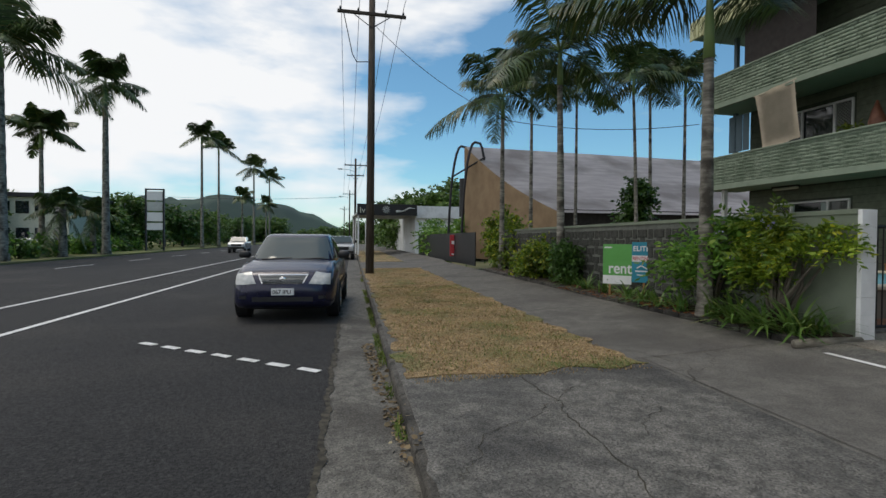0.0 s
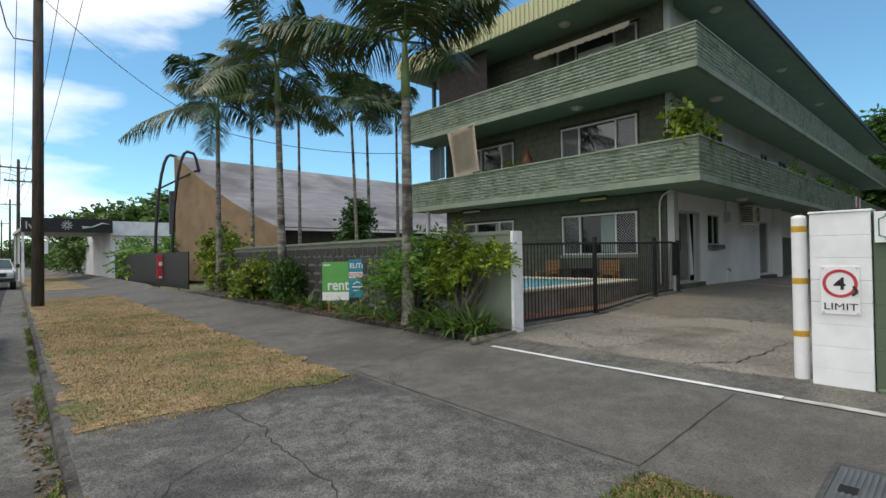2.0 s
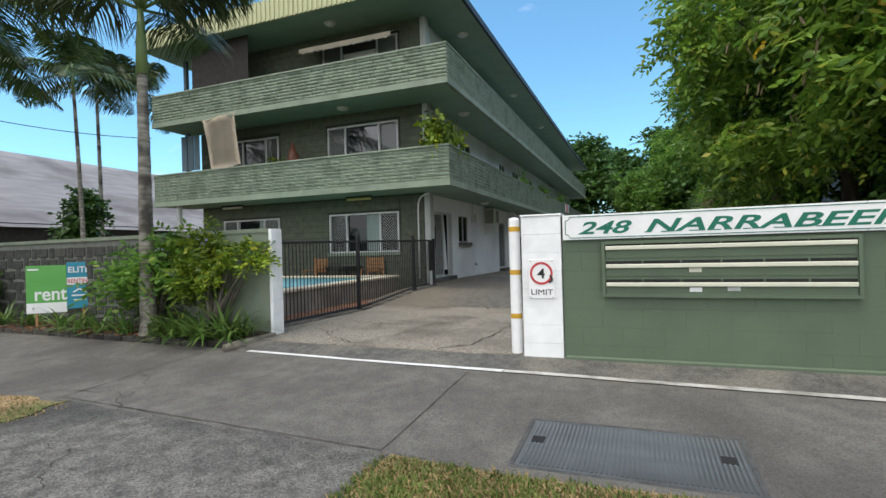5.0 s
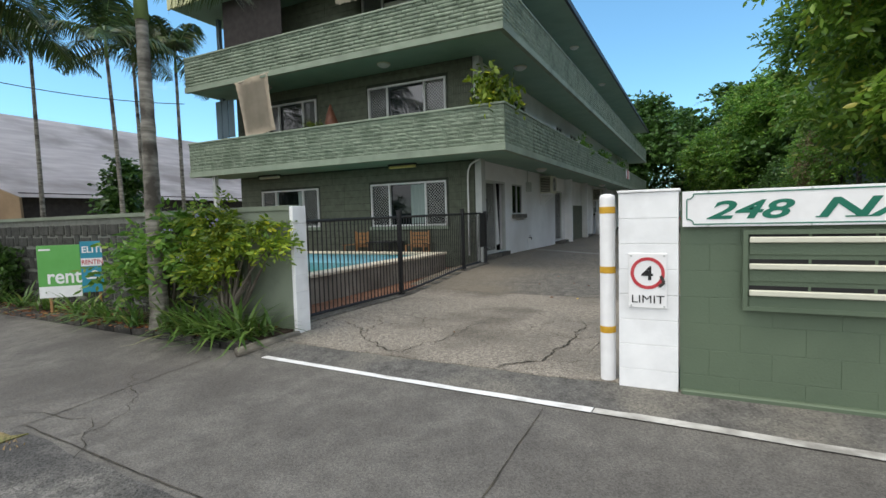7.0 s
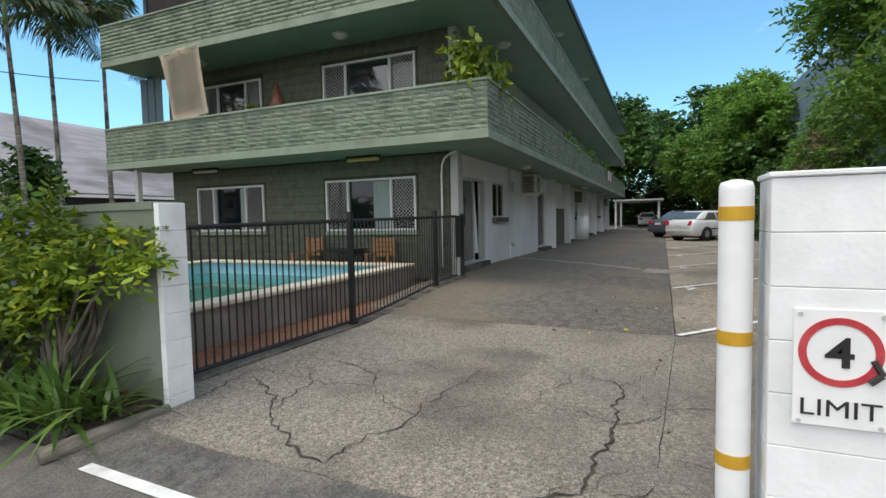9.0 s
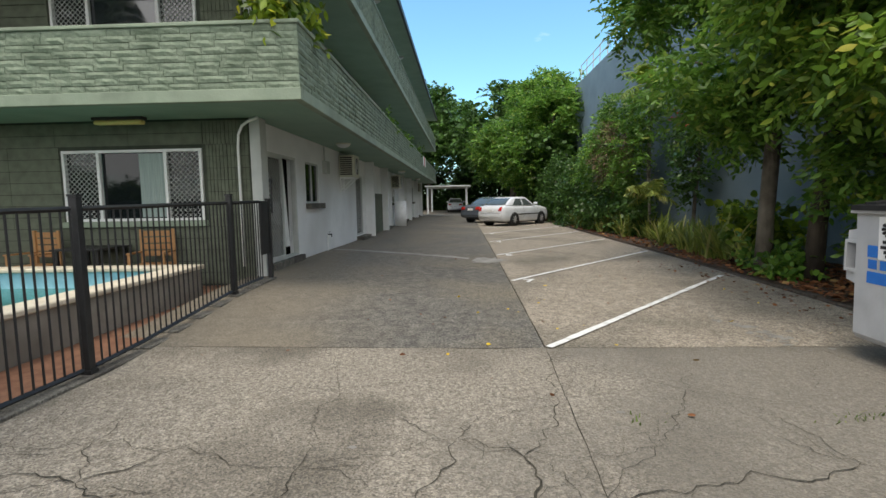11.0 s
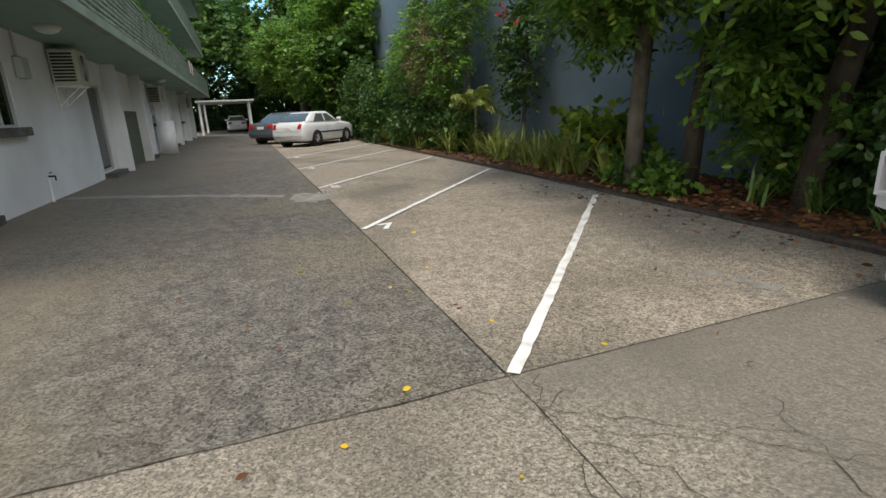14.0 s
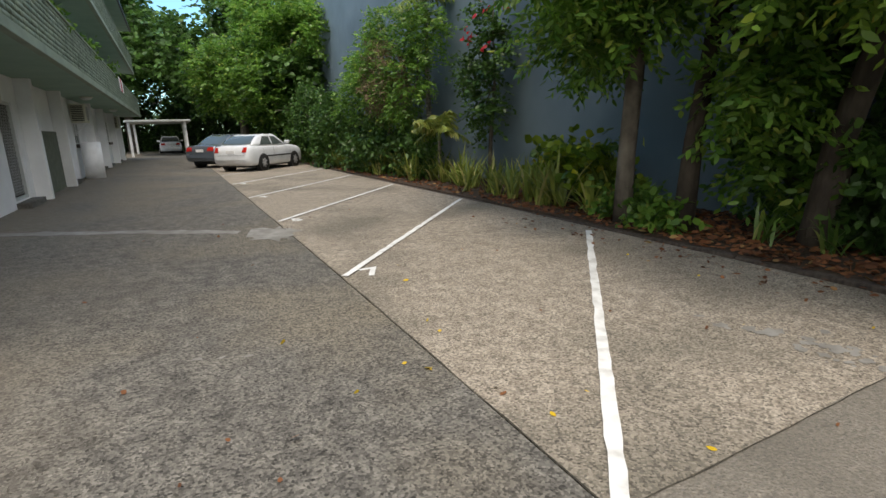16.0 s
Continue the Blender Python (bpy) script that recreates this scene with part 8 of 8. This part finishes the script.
for k in range(40):
    y = 190 + 3 * (k % 7)
    x = -55 + k * 2.4 + rt.uniform(-1, 1)
    if -16 < x < 8:
        y += 150
    far_tree(x, y, rt.uniform(7, 10), 5.0, 400 + k, "leaf_far", "distant tree at the end of the road", 0.8, 110, "distant_tree")
# hills
M["hill"] = material("wooded_hill", (0.03, 0.055, 0.045), (0.05, 0.08, 0.06), 0.01, 0.95, c3=(0.028, 0.05, 0.045), scale3=0.004)
def hill_height(x):
    def bump(c, w, h):
        return h * math.exp(-((x - c - 115) / w) ** 2)
    return bump(-640, 190, 118) + bump(-330, 150, 112) + bump(-470, 70, 40) + bump(-1000, 260, 80) + bump(-150, 120, 52) + bump(-1500, 300, 90) + 16 * noise.noise((x * 0.012, 3, 0)) + 7 * noise.noise((x * 0.04, 5, 0))


bm = bmesh.new()
rows = []
for j, (yy, f) in enumerate(((1500, 0.0), (1560, 0.35), (1640, 0.75), (1750, 1.0), (1900, 0.6))):
    rows.append([bm.verts.new((x, yy, -1 + max(2, hill_height(x) * f * (1.0 + 0.12 * noise.noise((x * 0.02, j * 3.1, 1)))))) for x in range(-2400, 500, 22)])
for a, b in zip(rows, rows[1:]):
    for k in range(len(a) - 1):
        bm.faces.new((a[k], a[k + 1], b[k + 1], b[k]))
tagged(part("backdrop_hill", bm, M["hill"], None, "", True), "dark green wooded hills in the distance", "hill", "", "structure")

# ---- rear carport ----
cp = thing("carport", "low flat carport on white posts at the rear", "carport")
part("roof", box_bm(50.5, 57.4, 1.5, 5.6, 2.75, 2.88, bev=0.02), M["grey_paint"], cp)
for x, y in ((50.8, 5.3), (50.8, 1.8), (57, 5.3), (57, 1.8)):
    part("post", box_bm(x, x + 0.16, y, y + 0.16, 0.2, 2.75), M["white_paint"], cp)
tagged(part("rear_fence", box_bm(68.0, 68.15, -16, 16, -0.2, 1.9), M["dark_blind_and_shade"]), "dark rear boundary fence", "fence", "", "structure")
ant = thing("roof_antenna", "thin television antenna on the flats' roof", "antenna")
part("mast", tube(bmesh.new(), (36, 6.0, S2 + 0.1), (36, 6.0, S2 + 3.0), 0.025, n=6), M["grey_paint"], ant)
part("boom", tube(bmesh.new(), (35.2, 6.0, S2 + 2.9), (36.6, 6.0, S2 + 2.9), 0.015, n=6), M["grey_paint"], ant)
# washing on the walkway
ws = thing("washing", "red and white washing over the walkway rail", "washing")
for k, (x, mt) in enumerate(((33.6, "white_ink"), (34.2, "red_ink"), (34.7, "white_ink"))):
    b = bmesh.new()
    box(b, x, x + 0.45, BY - 0.05, BY - 0.03, P1 - 0.5, P1 + 0.02)
    part("cloth", b, M[mt], ws)
cl = thing("hanging_clothes", "blue clothes hanging at the balcony's end", "washing")
for k in range(3):
    part("cloth", box_bm(13.2, 13.22 + 0.02 * k, 13.5 + k * 0.28, 13.74 + k * 0.28, 4.2, 5.35, bev=0.004), M["blue_wall"], cl)

# ---- grass, cracks, litter ----
def scatter_grass(name, mat, x0f, x1f, y0, y1, n, hmin, hmax, seed, label, patch=0.0):
    r = np.random.default_rng(seed)
    y = r.uniform(y0, y1, n)
    u = r.random(n)
    x = np.array([x0f(b) + (x1f(b) - x0f(b)) * a for a, b in zip(u, y)])
    nz = np.array([noise.noise((a * 1.1, b * 1.1, seed)) for a, b in zip(x, y)])
    keep = nz > patch - 0.5 + 0.4 * r.random(n) - 0.2
    edge = np.minimum(u, 1 - u) * 2.6 + 0.02 * r.random(n)
    keep &= edge > 0.03 + 0.3 * r.random(n) * (r.random(n) < 0.6)
    x, y = x[keep], y[keep]
    m = len(x)
    z = np.array([gz(a, b) for a, b in zip(x, y)]) + 0.012
    az = r.uniform(0, math.tau, m)
    h = r.uniform(hmin, hmax, m)
    lean = r.uniform(0.2, 1.4, m) * h
    w = 0.004 + 0.004 * r.random(m)
    d = np.stack([np.cos(az), np.sin(az)], 1)
    b = np.stack([x, y, z], 1)
    V = np.zeros((m, 4, 3))
    V[:, 0] = b
    V[:, 0, 0] -= d[:, 1] * w
    V[:, 0, 1] += d[:, 0] * w
    V[:, 1] = b
    V[:, 1, 0] += d[:, 1] * w
    V[:, 1, 1] -= d[:, 0] * w
    V[:, 2] = b + np.stack([d[:, 0] * lean * 0.6 + d[:, 1] * w * 0.6, d[:, 1] * lean * 0.6 - d[:, 0] * w * 0.6, h * 0.8], 1)
    V[:, 3] = b + np.stack([d[:, 0] * lean, d[:, 1] * lean, h], 1)
    ob = quad_mesh(name, V.reshape(-1, 3), np.arange(m * 4).reshape(-1, 4), mat)
    return tagged(ob, label, "grass", "", "stuff")


vl, vr = (lambda y: street_x(1.05, y)), (lambda y: street_x(3.68, y))
sheet("verge_turf", M["grass_dry"], vl, vr, 5.2, 24.0, 0.016, 14, 170, 0.1, label="dry brown turf verge beside the kerb", wob=0.24, category="verge")
sheet("verge_turf", M["grass_dry"], vl, lambda y: 3.62, -14, 1.62, 0.016, 8, 40, 0.1, label="patchy green turf verge beside the footpath", wob=0.08, category="verge")
sheet("verge_turf", M["grass_dry"], vl, vr, 31.0, 60.0, 0.016, 6, 40, 0.1, label="dry brown turf verge beside the kerb", wob=0.2, category="verge")
scatter_grass("dry_grass", M["blade_dry"], vl, vr, 5.02, 15.0, 30000, 0.008, 0.03, 1, "short dry straw coloured grass", -0.1)
scatter_grass("dry_grass", M["blade_dry"], vl, vr, 15.0, 24.0, 12000, 0.01, 0.035, 2, "short dry straw coloured grass", -0.1)
scatter_grass("green_grass", M["blade_green"], vl, vr, 5.2, 16.0, 9000, 0.01, 0.035, 3, "scattered green grass tufts", 0.4)
scatter_grass("green_grass", M["blade_green"], vl, lambda y: 3.64, -1.5, 1.66, 42000, 0.015, 0.045, 4, "short green and straw grass", -0.2)
scatter_grass("dry_grass", M["blade_dry"], vl, lambda y: 3.64, -1.5, 1.66, 16000, 0.015, 0.045, 5, "short dry grass", 0.0)
scatter_grass("gutter_weeds", M["blade_green"], lambda y: street_x(0.84, y), lambda y: street_x(0.93, y), 4.0, 20.0, 3500, 0.02, 0.07, 6, "weeds growing along the kerb", 0.62)


def walk_crack(x, y, a, length, turn, seed):
    r = random.Random(seed)
    pts = [(x, y)]
    n = int(length / 0.06)
    for k in range(n):
        a += r.uniform(-turn, turn) * 0.35 + (r.choice((-0.7, 0.7)) if r.random() < 0.05 else 0)
        b = a + r.uniform(-0.9, 0.9)
        x, y = x + 0.06 * math.cos(b), y + 0.06 * math.sin(b)
        pts.append((x, y))
    return pts


def crack(pts, w, lift, fork=0):
    """A dirt filled crack with a ragged width."""
    bm = bmesh.new()
    prev = None
    for i, (x, y) in enumerate(pts):
        x2, y2 = pts[min(i + 1, len(pts) - 1)]
        x1, y1 = pts[max(i - 1, 0)]
        L = math.hypot(x2 - x1, y2 - y1) or 1
        nx, ny = -(y2 - y1) / L, (x2 - x1) / L
        ww = w * (0.35 + 0.9 * abs(noise.noise((x * 4, y * 4, 2)))) * (0.3 if i in (0, len(pts) - 1) else 1)
        row = [bm.verts.new((x + nx * ww, y + ny * ww, gz(x, y) + lift)), bm.verts.new((x - nx * ww, y - ny * ww, gz(x, y) + lift))]
        if prev:
            bm.faces.new((prev[0], prev[1], row[1], row[0]))
        prev = row
    return tagged(part("crack", bm, M["crack"]), "dirt filled crack in the concrete", "crack", "", "structure")


# joints of the yard and footpath
def joint(p, q, w=0.005, lift=0.0155):
    n = max(2, int(math.hypot(q[0] - p[0], q[1] - p[1]) / 0.15))
    rr = random.Random(int(p[0] * 100 + q[1] * 37))
    pts = [(p[0] + (q[0] - p[0]) * k / n + rr.uniform(-0.006, 0.006), p[1] + (q[1] - p[1]) * k / n + rr.uniform(-0.006, 0.006)) for k in range(n + 1)]
    crack(pts, w, lift)


joint((10.42, 1.45), (48, 1.45), 0.008)
joint((10.42, -2.5), (10.42, 5.4), 0.007)
joint((6.9, 1.62), (10.42, 1.45), 0.006)
for x in (15.3, 20.2, 25.0, 30.0):
    joint((x, -2.5), (x, 1.45), 0.008)
for y in (1.72, 5.5, -2.2, 9.4, 13.2, 17.0):
    joint((street_x(3.75, y), y), (street_x(5.78, y) if y > 5 else 5.65, y), 0.009, 0.005)
joint((3.72, 1.7), (3.95, 5.5), 0.01, 0.009)
crack(walk_crack(3.95, 4.9, 0.2, 1.9, 0.35, 3), 0.006, 0.006)
def ragged(p, q, w, lift, seed, step=0.07, bend=0.05):
    """A crack that wanders between two places."""
    r = random.Random(seed)
    n = max(3, int(math.hypot(q[0] - p[0], q[1] - p[1]) / step))
    L = math.hypot(q[0] - p[0], q[1] - p[1])
    nx, ny = -(q[1] - p[1]) / L, (q[0] - p[0]) / L
    o, pts = 0.0, []
    for k in range(n + 1):
        o = (o + r.uniform(-bend, bend)) * 0.86
        f = o * min(1, 4 * k / n, 4 * (n - k) / n)
        pts.append((p[0] + (q[0] - p[0]) * k / n + nx * f, p[1] + (q[1] - p[1]) * k / n + ny * f))
    crack(pts, w, lift)


ragged((2.3, 5.1), (2.2, 3.4), 0.011, 0.011, 41)
ragged((2.2, 3.4), (2.08, 1.5), 0.009, 0.011, 42)
ragged((3.78, 4.45), (4.24, 5.1), 0.007, 0.009, 43)
ragged((4.24, 5.1), (3.88, 6.0), 0.007, 0.006, 44)
crack(walk_crack(2.9, 4.4, -1.2, 1.4, 0.4, 5), 0.006, 0.011)
crack(walk_crack(1.1, 3.1, 0.2, 2.6, 0.35, 6), 0.006, 0.011)
crack(walk_crack(4.3, 8.6, 0.5, 2.0, 0.4, 7), 0.006, 0.006)
crack(walk_crack(4.6, 11.5, -0.3, 1.8, 0.4, 8), 0.006, 0.006)
rc = random.Random(5)
# the broken slab: long cracks meeting at nodes, and finer ones branching off
NODES = [(6.2, 2.3), (6.5, 1.97), (7.45, 1.88), (8.3, 1.92), (9.05, 1.58), (10.1, 1.47), (6.75, 5.0), (7.6, 5.1), (8.2, 5.05), (8.0, 4.25), (8.4, 3.9), (7.4, 5.0), (6.8, 4.25), (6.3, 3.4),
         (9.35, 4.9), (8.15, 3.15), (9.3, 3.2), (10.4, 3.6), (7.1, 3.2), (8.5, 2.3), (7.5, 4.4), (7.55, 3.8), (8.45, 4.5), (9.5, 4.35), (7.7, 2.45), (7.85, 1.6), (9.3, 0.6), (8.2, 0.2)]
for k, (i, j, w) in enumerate(((0, 1, 9), (1, 2, 11), (2, 3, 13), (3, 4, 9), (4, 5, 7), (6, 7, 8), (7, 8, 9), (8, 14, 7), (8, 9, 10), (9, 10, 8), (11, 12, 7), (12, 13, 7), (10, 15, 6), (15, 16, 7), (16, 17, 6), (13, 18, 5), (18, 15, 6), (15, 19, 5), (19, 3, 7),
                               (20, 21, 7), (7, 20, 6), (22, 23, 6), (9, 22, 6), (20, 12, 6), (21, 18, 5), (24, 19, 6), (24, 2, 5), (25, 2, 6), (25, 26, 6), (26, 5, 6), (25, 27, 7), (10, 22, 5), (14, 23, 5), (21, 9, 6), (27, 26, 5))):
    ragged(NODES[i], NODES[j], w * max(0.00055, 0.0021 - 0.0007 * ((NODES[i][0] + NODES[j][0]) / 2 - 6.4)), 0.019, 500 + k, 0.05, 0.05)
for k in range(46):
    x, y = rc.choice(NODES)
    a = rc.uniform(0, math.tau)
    pts = [p for p in walk_crack(x, y, a, rc.uniform(0.3, 1.1), 0.38, 200 + k) if 6.3 < p[0] < 10.41 and p[1] < 5.25]
    if len(pts) > 4:
        crack(pts, rc.uniform(0.0022, 0.005), 0.0188)
for k in range(14):
    x, y = rc.uniform(6.9, 10.2), rc.uniform(-2.5, 1.3)
    pts = [p for p in walk_crack(x, y, rc.uniform(0, math.tau), rc.uniform(0.5, 1.8), 0.38, 260 + k) if 6.3 < p[0] < 10.41 and p[1] < 5.25]
    if len(pts) > 4:
        crack(pts, rc.uniform(0.002, 0.004), 0.0188)
for k in range(9):
    x, y = rc.uniform(10.6, 15), rc.uniform(-2.0, 4.8)
    pts = [p for p in walk_crack(x, y, rc.uniform(0, 6.28), rc.uniform(0.5, 1.6), 0.35, 300 + k) if p[0] > 10.45]
    if len(pts) > 4:
        crack(pts, rc.uniform(0.002, 0.004), 0.0158)
crack([(street_x(0.3, y) + 0.05 * noise.noise((y * 3, 0, 0)) + 0.03 * noise.noise((y * 11, 0, 0)), y) for y in np.arange(1.0, 22, 0.07)], 0.05, 0.012)


def litter(name, mat, x0, x1, y0, y1, n, size, seed, label, lift=0.02):
    r = np.random.default_rng(seed)
    x, y = r.uniform(x0, x1, n), r.uniform(y0, y1, n)
    z = np.array([gz(a, b) for a, b in zip(x, y)]) + lift + 0.02 * r.random(n)
    az = r.uniform(0, math.tau, n)
    way = np.stack([np.cos(az), np.sin(az), r.uniform(-0.1, 0.25, n)], 1)
    v, q = leaf_arrays(np.stack([x, y, z], 1), way, size * r.uniform(0.5, 1.3, n), 0.3, 0.05, r)
    v[:, 2] = np.maximum(v[:, 2], np.repeat(z, 6) - 0.008)
    return tagged(quad_mesh(name, v, q, mat), label, "leaf litter", "", "stuff")


litter("leaf_litter", M["litter"], 7.4, 18.0, -4.8, -2.6, 5200, 0.1, 11, "brown fallen leaves in the side bed", 0.06)
litter("leaf_litter", M["litter"], 18.0, 40.0, -4.8, -2.6, 2600, 0.11, 12, "brown fallen leaves in the side bed", 0.06)
litter("leaf_litter", M["litter"], 9.5, 16.0, -2.5, -1.6, 130, 0.07, 13, "fallen leaves along the bay edge")
litter("fallen_leaves", M["yellow_flower"], 7.0, 14.5, -2.4, 2.4, 26, 0.055, 14, "yellow fallen leaves on the concrete")
litter("fallen_leaves", M["litter"], 6.9, 20.0, -2.0, 5.2, 60, 0.05, 15, "brown fallen leaves on the concrete")
litter("fallen_leaves", M["leaf_dry"], 0.86, 1.02, 3.6, 7.5, 260, 0.06, 16, "dry leaves in the gutter", 0.01)
litter("bed_litter", M["litter"], 6.05, 6.6, 5.3, 12.0, 700, 0.07, 17, "brown leaf litter in the street bed", 0.07)
scatter_grass("crack_weeds", M["blade_green"], lambda y: 8.7, lambda y: 8.9, -1.6, 1.2, 240, 0.01, 0.045, 31, "small weeds growing in the slab cracks", 0.5)
bmp = bmesh.new()
for (x, y, s) in ((11.4, -0.67, 0.05), (11.13, -0.87, 0.06), (11.25, -0.78, 0.04), (11.6, -0.7, 0.03), (12.7, 2.87, 0.025), (12.66, 2.72, 0.018), (12.61, 2.56, 0.022), (8.4, 2.9, 0.02), (8.9, 1.2, 0.02)):
    pts = [bmp.verts.new((x + s * math.cos(a) * rng.uniform(0.5, 1.4), y + 1.5 * s * math.sin(a) * rng.uniform(0.5, 1.4), gz(x, y) + 0.0163)) for a in np.linspace(0, math.tau, 12, endpoint=False)]
    bmp.faces.new(pts)
tagged(part("paint_spots", bmp, M["cement"]), "splashes of white paint on the concrete", "paint spot", "", "stuff")
bmp = bmesh.new()
pts = [bmp.verts.new((16.95 + 0.55 * math.cos(a) * rng.uniform(0.55, 1.3), 1.7 + 0.42 * math.sin(a) * rng.uniform(0.55, 1.3), gz(16.95, 1.7) + 0.0168)) for a in np.linspace(0, math.tau, 26, endpoint=False)]
bmp.faces.new(pts)
for k in range(46):
    a, q = rng.uniform(0, math.tau), 0.42 * abs(rng.normal(0, 0.6))
    x, y, s = 10.75 + q * 1.5 * math.cos(a), -0.95 + q * math.sin(a), rng.uniform(0.008, 0.04)
    bmp.faces.new([bmp.verts.new((x + s * math.cos(b) * rng.uniform(0.5, 1.6), y + s * math.sin(b) * rng.uniform(0.5, 1.6), gz(x, y) + 0.0165)) for b in np.linspace(0, math.tau, 9, endpoint=False)])
tagged(part("cement_patch", bmp, M["cement"]), "pale cement patch on the driveway", "patch", "", "structure")
strip("cement_streak", [(17.3, 2.1), (17.9, 3.5), (18.6, 5.6)], 0.24, M["cement"], 0.0172, label="pale cement seam across the driveway", wobble=0.9, seg=0.15, category="patch")
for i, (k, s) in enumerate(((1, "7"), (2, "5"), (3, "4"), (4, "3"))):
    xa = 10.42 + 3.72 * k
    num = thing("bay_number", "white painted bay number on the concrete", "marking", "bay numbers")
    lettering("numeral", s, M["line"], num, 0.42, pose(xa - 0.1, 1.22, gz(xa, 1) + 0.018, 0, 0, -90), 0.0015, 0, 1.0, 0.01)

# ---- breeze blocks of the garden wall ----
M["block_grey"] = material("grey_brown_block", (0.03, 0.031, 0.027), (0.06, 0.061, 0.053), 10, 0.9, 0.5, 60, obj_random=0.15, world_grain=True)
def shared(bm, name, mat):
    me = bpy.data.meshes.new(name)
    bm.to_mesh(me)
    bm.free()
    me.materials.append(mat)
    return me


wide = shared(box_bm(-0.02, 0.03, -0.165, 0.165, -0.083, 0.083, bev=0.01), "block", M["block_grey"])
slim = shared(box_bm(-0.014, 0.03, -0.083, 0.083, -0.1, 0.1, bev=0.01), "block", M["block_grey"])
ang = math.atan(-0.047)
for j in range(7):
    for i in range(23):
        y, z = 6.75 + i * 0.575 + (0.2875 if j % 2 else 0), 0.2 + j * 0.212
        if y < 19.8:
            piece("block", wide, fence_wall, (wall_x(y), y, z), ang)
        if y + 0.2875 < 19.8:
            piece("block", slim, fence_wall, (wall_x(y + 0.2875), y + 0.2875, z + (0.03 if j < 6 else -0.01)), ang)
# block faces of the mail wall
mb = [shared(box_bm(-0.009, 0.0, -w / 2, w / 2, -0.0989, 0.0989, bev=0.0022), "block", M["mail_green"]) for w in (0.398, 0.198)]
for j in range(8):
    z = 0.065 + 0.2 * j + 0.1
    y = 0.79 - (0.2 if j % 2 else 0.4) / 2
    first = True
    while y > -3.4:
        w = 1 if (first and j % 2) else 0
        piece("block", mb[w], mail, (MX + 0.012, y, z))
        y -= 0.3 if w else 0.4
        first = False
# the parapet bricks nearest the drive, one by one
brick_run(BX, BY, "y", BL - BY, S0 + 0.13, P1 - 0.05, True, parA, 1)
brick_run(BX, BY, "x", 2.2, S0 + 0.13, P1 - 0.05, True, parA2, 5)
